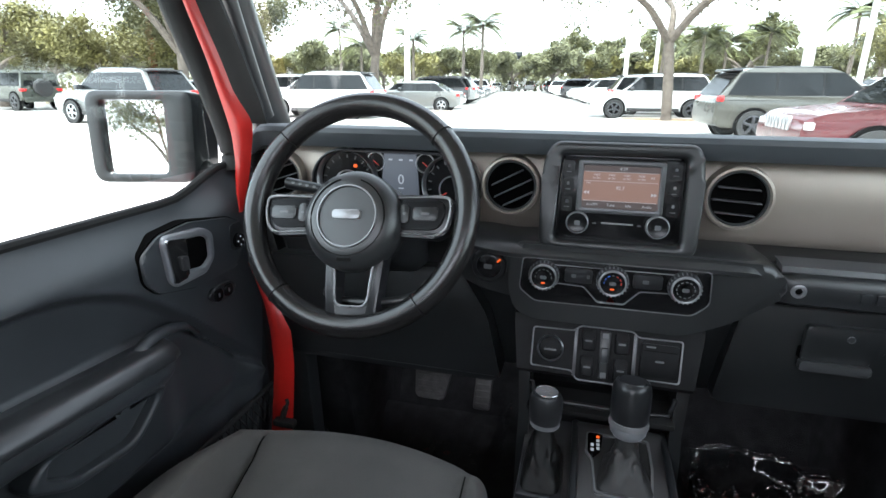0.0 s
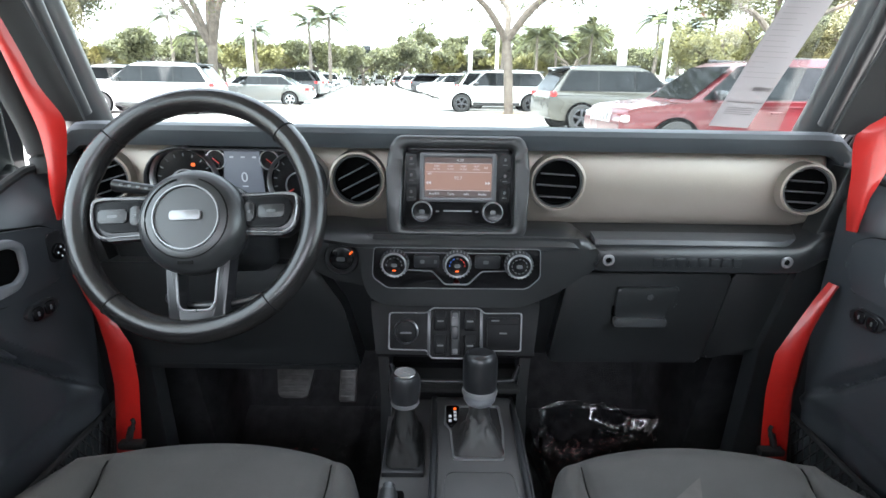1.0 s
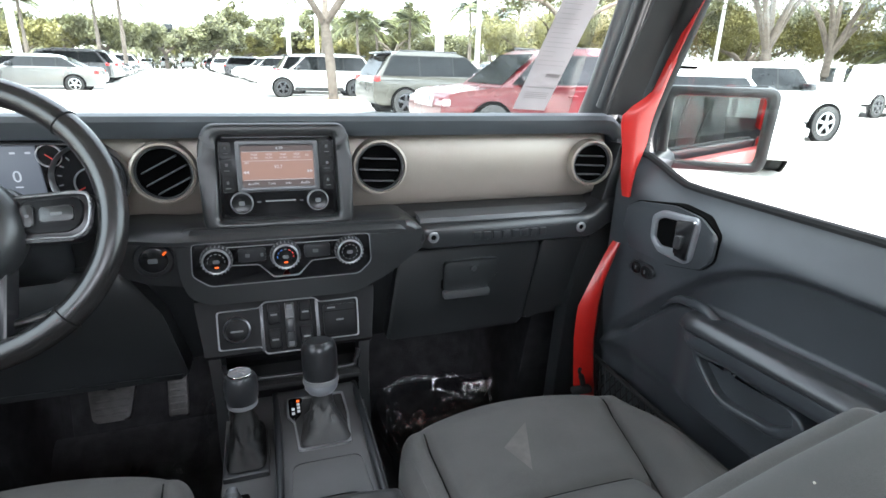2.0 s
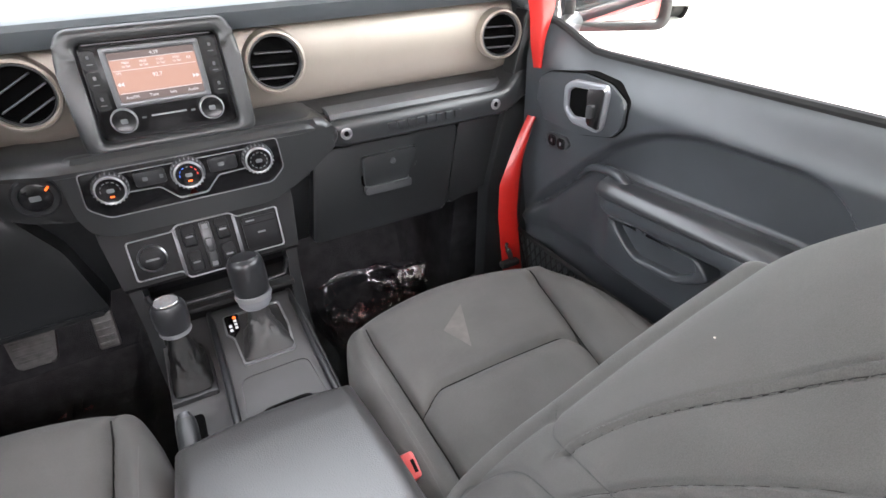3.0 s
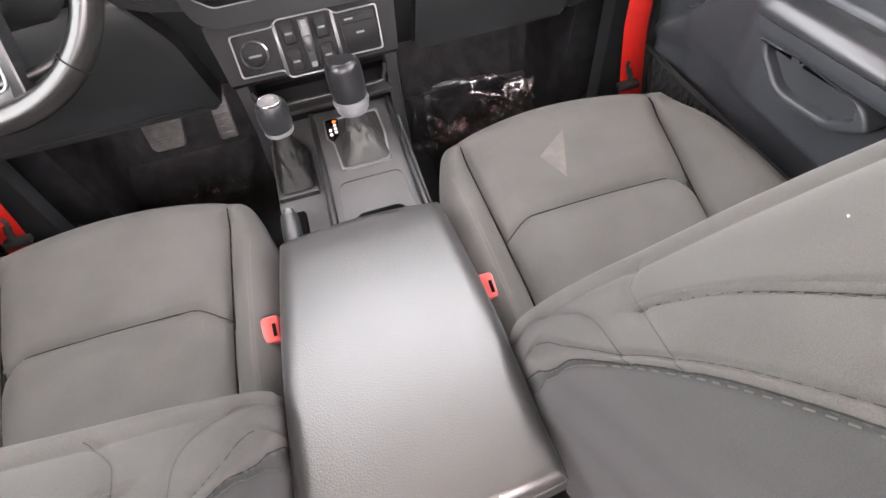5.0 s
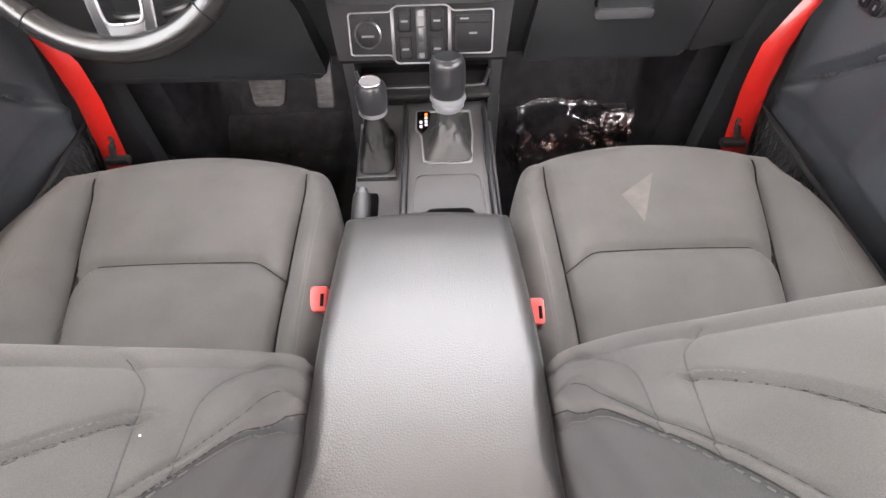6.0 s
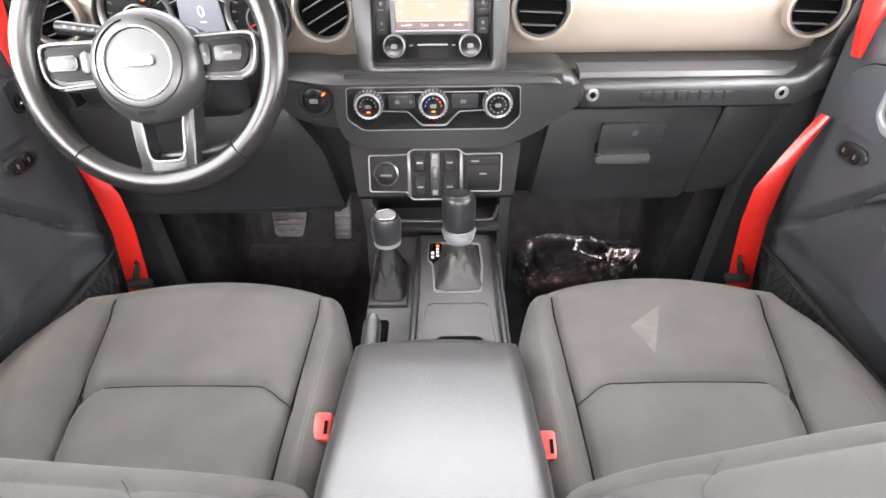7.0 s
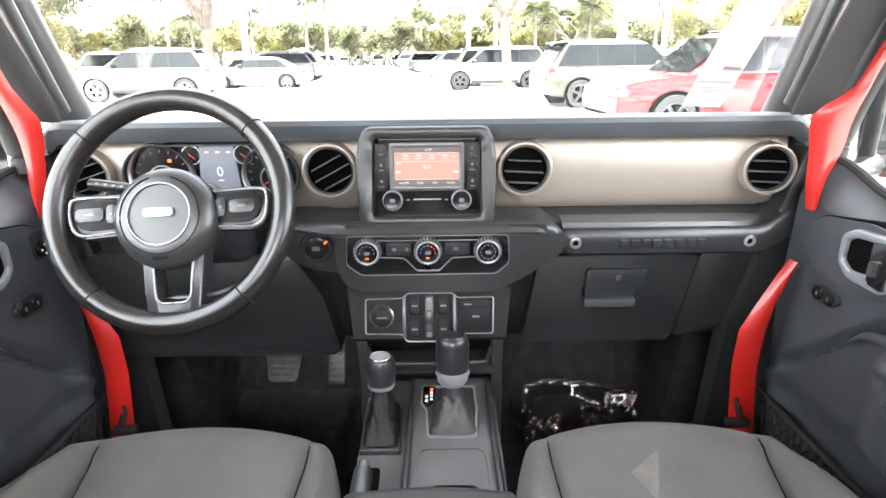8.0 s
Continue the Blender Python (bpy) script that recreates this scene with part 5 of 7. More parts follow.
def build_seat(side, label, width, at, tilt, back_mesh):
    """One front seat; side is -1 or 1, width the cushion's, at moves its backrest, tilt lays it further back."""
    seat = thing("front_seat", (side * 0.372, -0.4, 0.5), label, "car seat", "front seats")
    put = Matrix.Translation((side * 0.372, 0, 0))
    lean = Matrix.Translation((side * 0.372 + at[0], at[1], at[2])) @ Matrix.Translation((0, -0.55, 0.80)) @ Matrix.Rotation(tilt, 4, "X") @ Matrix.Translation((0, 0.55, -0.80))
    out = put @ Matrix.Diagonal((side, 1, 1, 1))
    plan = (width, 0.60, 0.62)
    shift = Vector((-0.2625 + width / 2 + 0.0025, 0.015, 0))

    def on_cushion(o, y, lift=0.0):
        return (o, y - 0.415, 0.838 + seat_height(o, y, way_in(o - shift.x, y - shift.y, *plan)) + lift)
    pad = cushion(*plan, lambda x, y, e: seat_height(x + shift.x, y + shift.y, e), 0.17, 170, 170)
    cush = part("seat_cushion", moved(pad, out @ Matrix.Translation((shift.x, shift.y - 0.415, 0.838))), "cloth", seat)
    for q in (0, 1):
        run = [on_cushion(INNER_SEAM if q == 0 else outer_seam(y), y, 0.0006) for y in [-0.22 + 0.0125 * k for k in range(38)]]
        part("bolster_seam", moved(sweep(run, 0.0013, 6), out), "seam", cush, "dark sewn seam")
        far = [on_cushion(-0.219 if q == 0 else 0.166 + 0.12 * (y - 0.1), y, -0.0002) for y in [-0.20 + 0.0125 * k for k in range(31)]]
        for by in (0.0, 0.005):
            part("bolster_stitch", moved(sweep([(a + by, b, c) for a, b, c in far], 0.0006, 5), out), "cloth_side", cush)
    run = [on_cushion(o, cross_line(o), 0.0005) for o in [-0.184 + 0.0073 * k for k in range(40)] if o < 0.104]
    part("cross_seam", moved(sweep(run, 0.0011, 6), out), "seam", cush, "dark sewn seam")
    back = part("backrest", moved(back_mesh.copy(), lean), "cloth", seat, angle=80)
    back.data.materials.append(M["cloth_darker"])
    rear_shell = sheet(lambda u, v: (lambda p: (p.x * 0.97, p.y - 0.10, p.z - 0.12))(back_at(-0.248 + 0.496 * u, 0.42 * v)), 24, 12, 0.01)
    part("rear_shell", moved(rear_shell, lean), "plastic", seat, "black rear shell")
    for line, welt in BACK_SEAMS:
        for s in (-1, 1):
            line_pts = curve_pts([(s * -x, d, 0) for x, d in line], 8)
            if not welt:
                part("seam", moved(sweep(on_back(line_pts, 0.0), 0.0005, 6), lean), "cloth_darker", back, "dark sewn seam")
                continue
            above, below, st, run, ends = [], [], bmesh.new(), 0.0, []
            for a, b in zip(line_pts, line_pts[1:]):
                t = (b - a).normalized()
                aside = Vector((-t.y, t.x, 0)) * (1 if s > 0 else -1)
                run += (back_at(b.x, b.y) - back_at(a.x, a.y)).length
                if abs(a.x + aside.x * 0.011) < 0.245:
                    above.append(a + aside * 0.0102)
                    below.append(a + aside * 0.0028)
                if run > 0.0085 and abs(a.x) < 0.247:
                    run = 0.0
                    ends += [a - aside * 0.0008, a + t * 0.0042 - aside * 0.0008]
            part("seam", moved(sweep(on_back(above, -0.0003), 0.0006, 6), lean), "seamgrey", back, "dark sewn seam")
            part("seam", moved(sweep(on_back(below, -0.0002), 0.0008, 6), lean), "seamgrey", back, "dark sewn seam")
            ends = on_back(ends, 0.0003)
            for k in range(0, len(ends), 2):
                sweep(ends[k:k + 2], 0.0006, 5, bm=st)
            part("stitching", moved(st, lean), "thread", back, "row of grey stitches")
    part("seat_base", moved(box(-0.21, 0.21, -0.66, -0.20, 0.50, 0.70, 0.02), put), "plastic", seat)
    return on_cushion, lean


back_mesh = back_panel()
_, lean_driver = build_seat(-1, "charcoal cloth driver's seat, backrest laid back", 0.515, (0.007, 0.0, 0.0), 0.112, back_mesh)
on_cushion, lean_passenger = build_seat(1, "charcoal cloth passenger seat with a pale triangle mark", 0.490, (0.0, -0.012, -0.014), 0.0, back_mesh)
back_mesh.free()


def pale_mark_at(u, v):
    """The mark's three corners on the cushion: point, front and back."""
    p = Vector((-0.087, 0.158)).lerp(Vector((-0.030, 0.203)).lerp(Vector((-0.068, 0.104)), v), u)
    q = on_cushion(p.x, p.y, 0.0010)
    return (q[0] + 0.372, q[1], q[2])


single("worn_mark", sheet(pale_mark_at, 12, 12), "worn", "pale triangular mark on seat cloth", "mark")

# lint on the backrests
for (x, d), lean in (((-0.103, 0.075), lean_passenger), ((0.201, 0.092), lean_driver)):
    single("lint", moved(lathe([(0.0, -0.0004), (0.0009, 0.0), (0.0007, 0.0006), (0.0, 0.0008)], 10), Matrix.Translation(lean @ on_back([(x, d)], 0.0006)[0]) @ pose(0, 0, 0, 30)), "lint", "tiny pale lint speck on the seat cloth", "lint", "lint specks")

# buckles
for s in (-1, 1):
    bk = thing("seat_belt_buckle", (s * 0.145, -0.43, 0.74), "red-topped seat belt buckle beside the armrest", "belt buckle", "seat belt buckles")
    x, y = s * 0.1345, -0.440 if s > 0 else -0.412
    part("stem", box(x - 0.010, x + 0.010, y - 0.018, y + 0.018, 0.70, 0.815, 0.004), "rubber", bk)
    part("release", moved(box(-0.011, 0.011, -0.017, 0.017, 0.0, 0.026, 0.004), pose(x, y, 0.815, 20)), "buckle", bk, "red release button")
    part("latch_slot", moved(box(-0.0022, 0.0022, -0.010, 0.006, 0.0245, 0.0266, 0.0), pose(x + 0.005, y, 0.815, 20)), "shade_trim_black", bk)

# ---- doors ----
def along(table, y):
    """A height read off a table of (y, z) that runs rearwards."""
    for p, q in zip(table, table[1:]):
        if y >= q[0]:
            return p[1] + (q[1] - p[1]) * min(1.0, max(0.0, (p[0] - y) / (p[0] - q[0])))
    return table[-1][1]


# upper edge of the hollow above the armrest, and of the lower panel that carries the armrest
HOLLOW = [(0.05, 0.835), (-0.094, 0.951), (-0.171, 1.026), (-0.220, 1.064), (-0.260, 1.086), (-0.310, 1.104), (-0.360, 1.113), (-0.520, 1.115), (-0.555, 1.103), (-0.585, 1.075), (-0.62, 1.02), (-0.66, 0.95)]
CARRIER = [(0.05, 0.825), (-0.032, 0.885), (-0.105, 0.948), (-0.160, 0.994), (-0.21, 1.002), (-1.0, 1.03)]


def sill_z(y):
    return 1.188 + 0.038 * smooth(-0.13, 0.02, y)


def door_x(y, z):
    """Inward bulge of the door's lining from its outer plane."""
    top = (along(HOLLOW, y + 0.012) + along(HOLLOW, y) + along(HOLLOW, y - 0.012)) / 3
    d = 0.026 * smooth(sill_z(y) + 0.002, sill_z(y) - 0.07, z)
    d -= 0.030 * smooth(0.010, -0.012, z - top) * smooth(0.04, -0.03, y)
    d += 0.015 * smooth(0.007, -0.009, z - along(CARRIER, y))
    d += 0.022 * smooth(0.985, 0.955, z) * smooth(-0.16, -0.24, y) * smooth(0.80, 0.84, z)
    d -= 0.012 * smooth(0.84, 0.80, z)
    return d


for s in (-1, 1):
    door = thing("door_1" if s < 0 else "door_2", (s * 0.68, -0.45, 0.6), "black lined front door of a red off-road car, closed", "car door", "front doors", "structure")

    def lining(u, v, s=s):
        y = 0.045 - 1.05 * u
        top = sill_z(y)
        z = 0.60 + (top - 0.60) * v
        front = 0.10 * smooth(1.0, 0.6, z) * smooth(-0.3, 0.05, y)
        return (s * (0.672 - door_x(y, z)), y - front * 0.6, z)
    skin = part("lining", sheet(lining, 150, 190, 0.02 * s), "doorskin", door, "grained black door lining")
    part("belt_seal", sweep([(s * 0.676, 0.03 - 0.035 * i, sill_z(0.03 - 0.035 * i) + 0.002) for i in range(30)], 0.007, 8), "rubber", door)
    part("door_outer", box(min(s * 0.70, s * 0.74), max(s * 0.70, s * 0.74), -1.0, 0.05, 0.55, 1.165, 0.008), "red", door, "red painted outer door skin")
    bez_pts = [(0.000, 1.090), (-0.006, 1.130), (-0.034, 1.146), (-0.130, 1.161), (-0.192, 1.156), (-0.229, 1.134), (-0.228, 1.094), (-0.207, 1.072), (-0.131, 1.055), (-0.030, 1.052)]
    bez = rounded_poly(bez_pts, 0.009, 4)

    def plate(outline, x_in, x_out, bev=0.003):
        bm = prism([(p[0], p[1]) for p in outline], 0.0, x_out - x_in, bev)
        return moved(bm, Matrix(((0, s, 0, s * x_in), (1, 0, 0, 0), (0, 0, 1, 0), (0, 0, 0, 1))))
    part("bezel_gap", plate([(-0.115 + (p + 0.115) * 1.022, 1.107 + (q - 1.107) * 1.045) for p, q in bez], 0.6435, 0.668, 0.0), "shade_trim_black", door)
    hb = part("handle_bezel", plate(bez, 0.638, 0.668, 0.005), "doorskin", door, "black handle surround")
    ho = rounded_poly([(-0.090, 1.093), (-0.088, 1.135), (-0.110, 1.149), (-0.190, 1.155), (-0.196, 1.144), (-0.190, 1.084), (-0.179, 1.072), (-0.113, 1.073)], 0.010, 4)
    hi = rounded_poly([(-0.101, 1.097), (-0.1005, 1.128), (-0.114, 1.136), (-0.151, 1.140), (-0.154, 1.133), (-0.153, 1.098), (-0.148, 1.090), (-0.118, 1.086)], 0.006, 4)
    hf = frame_prism(ho, hi, 0.0, 0.02, 0.004, 3)
    part("handle_ring", moved(hf, Matrix(((0, s, 0, s * 0.630), (1, 0, 0, 0), (0, 0, 1, 0), (0, 0, 0, 1)))), "handlegrey", hb, "grey handle surround")
    # black plate just behind the ring paints the shade of a deeper cavity
    part("handle_cavity", plate(hi, 0.6366, 0.65, 0.0), "shade_trim_black", hb)
    part("handle_lever", plate(rounded_poly([(-0.153, 1.143), (-0.192, 1.150), (-0.186, 1.080), (-0.157, 1.083)], 0.004), 0.6262, 0.640, 0.003), "chrome", hb, "silver release lever")
    part("lock_tab", plate(rounded_poly([(-0.157, 1.117), (-0.172, 1.119), (-0.170, 1.096), (-0.157, 1.095)], 0.003), 0.6235, 0.640, 0.002), "steelgrey", hb, "small lock tab")
    lk = part("lock_switch", plate(rounded_poly([(-0.032, 1.023), (-0.050, 1.036), (-0.094, 1.037), (-0.106, 1.024), (-0.091, 1.009), (-0.042, 1.007)], 0.007), 0.640, 0.66, 0.003), "satin", door)
    for dy in (-0.014, 0.012):
        part("lock_key", plate([(a - 0.070 + dy, b + 1.022) for a, b in rrect(0.021, 0.020, 0.006)], 0.6375, 0.65, 0.0015), "piano", lk)
        part("lock_mark", plate([(a - 0.070 + dy, b + 1.022) for a, b in rrect(0.004, 0.007, 0.001)], 0.637, 0.65, 0.0), "symbol", lk)
    if s < 0:
        ms = part("mirror_switch", plate([(a - 0.021, b + 1.110) for a, b in rrect(0.036, 0.048, 0.008)], 0.6366, 0.66, 0.003), "satin", door, "mirror adjuster")
        part("mirror_dial", moved(lathe([(0.013, 0), (0.013, 0.005), (0.011, 0.006), (0, 0.006)], 24), pose(s * 0.6366, -0.021, 1.102, 0, 90, 0)), "piano", ms)
        for a in range(4):
            part("dial_arrow", moved(prism(rrect(0.003, 0.003, 0.0008, 2), 0, 0.0006), pose(s * 0.6300, -0.021, 1.102, 0, 0, -90) @ pose(0.0075 * math.cos(a * math.pi / 2), 0, 0.0075 * math.sin(a * math.pi / 2))), "white_ink", ms)

    def arm_run(sec, y0):
        rows, bm = [], bmesh.new()
        for k in range(41):
            u = k / 40
            grow = 0.30 + 0.70 * smooth(0.0, 0.035, u)
            rows.append([bm.verts.new((s * (0.664 + (x - 0.664) * grow), y0 - 0.76 * u, 0.972 + (z - 0.972) * (0.55 + 0.45 * grow) + 0.040 * u)) for x, z in sec])
        for A, B in zip(rows, rows[1:]):
            for k in range(len(sec)):
                bm.faces.new((A[k], A[(k + 1) % len(sec)], B[(k + 1) % len(sec)], B[k]))
        bm.faces.new(rows[0])
        return bm
    arm = part("armrest", arm_run(rounded_poly([(0.668, 1.000), (0.634, 1.010), (0.610, 1.005), (0.599, 0.994), (0.597, 0.984), (0.668, 0.980)], 0.006, 3), -0.200), "armpad", door, "padded black door armrest", 24)
    part("armrest_side", arm_run(rounded_poly([(0.668, 0.983), (0.6015, 0.983), (0.6010, 0.966), (0.608, 0.954), (0.632, 0.946), (0.640, 0.930), (0.668, 0.924)], 0.004, 2), -0.212), "doorskin", arm, "black armrest side", 24)
    lip = curve_pts([(s * 0.652, -0.130, 0.972), (s * 0.647, -0.165, 1.001), (s * 0.640, -0.215, 1.014), (s * 0.634, -0.247, 1.015), (s * 0.636, -0.266, 1.006), (s * 0.648, -0.278, 0.996)], 6)
    part("carrier_lip", sweep(lip, [0.004 + 0.006 * smooth(0, 10, k) for k in range(len(lip))], 12, flat=0.8), "doorskin", door)
    cup_o = rounded_poly([(-0.250, 0.958), (-0.262, 0.940), (-0.307, 0.904), (-0.325, 0.897), (-0.413, 0.906), (-0.462, 0.938), (-0.440, 0.962), (-0.330, 0.962)], 0.012, 4)
    cup_i = rounded_poly([(-0.270, 0.954), (-0.276, 0.942), (-0.312, 0.914), (-0.330, 0.909), (-0.405, 0.917), (-0.437, 0.940), (-0.430, 0.957), (-0.330, 0.957)], 0.010, 4)
    cf = frame_prism(cup_o, cup_i, 0.0, 0.03, 0.005, 3)
    cup = part("pull_cup", moved(cf, Matrix(((0, s, 0, s * 0.606), (1, 0, 0, 0), (0, 0, 1, 0), (0, 0, 0, 1)))), "doorskin", door, "moulded pull cup")
    part("cup_floor", plate(cup_i, 0.622, 0.64, 0.0), "doorskin", cup)
    net = bmesh.new()
    for k in range(-7, 30):
        y0 = 0.045 - k * 0.019
        for d in (-1, 1):
            pts = []
            for q in range(9):
                z = 0.60 + 0.175 * q / 8
                y = y0 - d * 0.09 * (q / 8 - 0.5)
                if -0.52 < y < 0.045 - 0.5 * max(0, 0.775 - z):
                    pts.append((s * (0.640 - 0.010 * math.sin(math.pi * q / 8)), y, z))
            if len(pts) > 1:
                sweep(pts, 0.0017, 4, bm=net)
    part("pocket_net", net, "rubber", door, "black elastic pocket net")
    part("net_hem", sweep([(s * 0.640, 0.046, 0.778), (s * 0.638, -0.12, 0.776), (s * 0.638, -0.30, 0.778), (s * 0.640, -0.52, 0.78)], 0.005, 8), "rubber", door)
    part("net_hem", sweep([(s * 0.640, 0.046, 0.778), (s * 0.640, 0.0, 0.68), (s * 0.640, -0.04, 0.60)], 0.005, 8), "rubber", door)
    # window frame ahead of the glass and the mirror outside
    part("window_frame", sweep(curve_pts([(s * (0.668 if s < 0 else 0.680), 0.035, 1.215), (s * (0.672 if s < 0 else 0.684), 0.04, 1.26), (s * (0.682 if s < 0 else 0.692), 0.015, 1.36), (s * 0.715, -0.06, 1.60), (s * 0.72, -0.10, 1.78)], 6), 0.022, 10), "rubber", door, "dark window seal")
    pane = part("pane", moved(box(-0.002, 0.002, -1.0, 0.0, 0.0, 0.56, 0.0), pose(s * 0.70, 0.01, 1.222, 0, 0, 0)), "glass", door, "clear door glass")
    pane.visible_shadow = False
    mt = pose(s * 0.868, 0.050, 1.268, 0, 0, -s * (14 if s < 0 else 31)) @ pose(0, 0, 0, -5.5 if s < 0 else -1.0) @ Matrix.Diagonal((0.80 if s < 0 else 0.90, 1, 0.98, 1))
    housing = part("mirror_housing", moved(prism(rounded_poly([(-0.130, 0.085), (0.128, 0.090), (0.125, -0.088), (-0.120, -0.088)] if s > 0 else [(-0.128, 0.090), (0.130, 0.085), (0.120, -0.088), (-0.125, -0.088)], 0.03, 6), 0.0, 0.09, 0.012, 3), mt), "satin", door, "black mirror housing")
    mo, mi = rounded_poly([(-0.128, 0.086), (0.128, 0.086), (0.122, -0.088), (-0.122, -0.088)], 0.03, 6), rounded_poly([(-0.095, 0.066), (0.104, 0.066), (0.100, -0.068), (-0.092, -0.068)] if s > 0 else [(-0.093, 0.068), (0.058, 0.068), (0.056, -0.070), (-0.089, -0.070)], 0.014, 6)
    part("mirror_rim", moved(frame_prism(mo, mi, -0.014, 0.02, 0.006), mt), "satin", housing)
    part("mirror_glass", moved(prism(mi, -0.002, 0.004), mt), "mirror", housing, "mirror glass")
    part("mirror_arm", sweep([(s * 0.70, 0.06, 1.18), (s * 0.76, 0.085, 1.185), (s * 0.80, 0.10, 1.20)], [0.03, 0.028, 0.026], 12), "satin", door)

# ---- pedals, mats, film ----
pb = thing("brake_pedal", (-0.375, 0.32, 0.66), "worn rubber brake pedal", "pedal")
part("pad", moved(prism(rounded_poly([(-0.047, 0.040), (0.047, 0.040), (0.036, -0.034), (0.028, -0.042), (-0.028, -0.042), (-0.036, -0.034)], 0.008), -0.008, 0.008, 0.004), pose(-0.375, 0.31, 0.668, -35)), "metalpedal", pb)
for k in range(5):
    part("tread", moved(box(-0.030 - 0.002 * k, 0.030 + 0.002 * k, -0.0095, -0.006, -0.030 + k * 0.014, -0.024 + k * 0.014, 0.001), pose(-0.375, 0.31, 0.668, -35)), "metalpedal", pb)
part("arm", sweep([(-0.375, 0.32, 0.69), (-0.375, 0.40, 0.80), (-0.375, 0.42, 0.92)], 0.009, 8), "rubber", pb)
pa = thing("accelerator_pedal", (-0.262, 0.40, 0.55), "worn rubber accelerator pedal", "pedal")
part("pad", moved(box(-0.022, 0.022, -0.008, 0.008, -0.065, 0.065, 0.006), pose(-0.262, 0.40, 0.625, -30)), "metalpedal", pa)
for k in range(7):
    part("tread", moved(box(-0.018, 0.018, -0.0105, -0.006, -0.055 + k * 0.016, -0.049 + k * 0.016, 0.001), pose(-0.262, 0.40, 0.625, -30)), "metalpedal", pa)


def rumple(x, y, a, f):
    return a * (noise.noise((x * f, y * f, 3.1)) + 0.5 * noise.noise((x * f * 2.3, y * f * 2.3, 7.7)))


single("floor_mat", sheet(lambda u, v: (-0.56 + 0.42 * u, -0.10 + 0.45 * v, 0.508 + 0.06 * smooth(0.7, 1.0, v) + rumple(u, v, 0.004, 4)), 40, 40, 0.006), "carpet", "black carpeted driver's floor mat", "floor mat")
def passenger_film(u, v):
    """A crumpled clear sheet over the mat, its front edge standing in one long low fold."""
    z = 0.522 + 0.016 * smooth(0.6, 1.0, v) + 0.035 * smooth(0.86, 1.0, u) + 0.055 * math.exp(-((v - 0.90 - 0.05 * math.sin(5 * u)) / 0.06) ** 2)
    z += 0.034 * abs(noise.noise((u * 2.6, v * 2.2, 1.0))) + 0.030 * (0.5 - abs(noise.noise((u * 7 + v * 3, v * 5, 5.0)))) + 0.010 * (0.5 - abs(noise.noise((u * 15 - v * 6, v * 12, 9.0)))) - 0.012
    return (0.215 + 0.39 * u + 0.008 * math.sin(9 * v), -0.02 + 0.37 * v + 0.012 * math.sin(7 * u), z)


def curled_edge(u, v):
    """The edge by the console stands up and rolls over."""
    a = 2.3 * v
    r = 0.045 + 0.012 * noise.noise((u * 4, v * 2, 6.0))
    return (0.222 + 0.008 * math.sin(9 * u) - r * math.sin(a) * 0.9, 0.02 + 0.30 * u, 0.535 + r * (1 - math.cos(a)) + 0.006 * abs(noise.noise((u * 9, v * 6, 2.0))))


film_p = thing("plastic_film", (0.40, 0.16, 0.52), "crumpled clear protective film on the passenger floor", "plastic film", "floor films")
part("film_sheet", sheet(passenger_film, 130, 120), "film", film_p)
part("curled_edge", sheet(curled_edge, 60, 24), "film", film_p)
film_d = thing("plastic_film", (-0.38, 0.17, 0.52), "clear printed protective film lying on the driver's mat", "plastic film", "floor films")
fd = part("film_sheet", sheet(lambda u, v: (-0.525 + 0.345 * u, -0.02 + 0.375 * v, 0.521 + 0.075 * smooth(0.84, 1.0, u) + 0.022 * smooth(0.80, 1.0, v) + 0.006 * abs(noise.noise((u * 5, v * 6, 2.0))) + 0.0025 * abs(noise.noise((u * 16, v * 15, 4.0)))), 60, 60), "film", film_d)
for k, (x, y, w, h) in enumerate(((-0.355, 0.235, 0.010, 0.10), (-0.335, 0.262, 0.006, 0.05), (-0.300, 0.182, 0.045, 0.010), (-0.345, 0.170, 0.030, 0.008), (-0.430, 0.205, 0.040, 0.009), (-0.275, 0.200, 0.026, 0.008))):
    part("print_bar", box(x - w / 2, x + w / 2, y - h / 2, y + h / 2, 0.5290, 0.5296, 0.0), "ink_dark", fd)
single("floor_mat", sheet(lambda u, v: (0.15 + 0.43 * u, -0.10 + 0.45 * v, 0.508 + 0.06 * smooth(0.7, 1.0, v)), 20, 20, 0.006), "carpet", "black carpeted passenger floor mat", "floor mat")

# ---- outside: car park ----
single("ground", box(-900, 900, -900, 900, -0.3, 0.0, 0), "lot", "pale sun-bleached car park surface", "ground", kind="structure")


def paint(name, c, metal=0.0):
    M[name] = material(name, c, 0.28, metal=metal, var=0.05, var_scale=1.5, coat=0.45)


paint("white_paint", (0.56, 0.56, 0.55))
paint("silver_paint", (0.25, 0.255, 0.25), 0.4)
paint("greige_paint", (0.062, 0.060, 0.050), 0.3)
paint("olive_paint", (0.05, 0.055, 0.045), 0.2)
paint("black_paint", (0.02, 0.02, 0.022))
paint("wine_paint", (0.065, 0.006, 0.008), 0.2)
paint("blue_paint", (0.03, 0.08, 0.20), 0.2)
M["tyre"] = material("tyre_rubber", (0.02, 0.02, 0.02), 0.8)
M["rimmetal"] = material("alloy_rim", (0.45, 0.45, 0.46), 0.3, metal=0.9)
M["darkrim"] = material("dark_alloy_rim", (0.06, 0.06, 0.065), 0.35, metal=0.7)
M["pane"] = material("dark_car_window", (0.012, 0.014, 0.015), 0.06, var=0.2, spec=0.3)
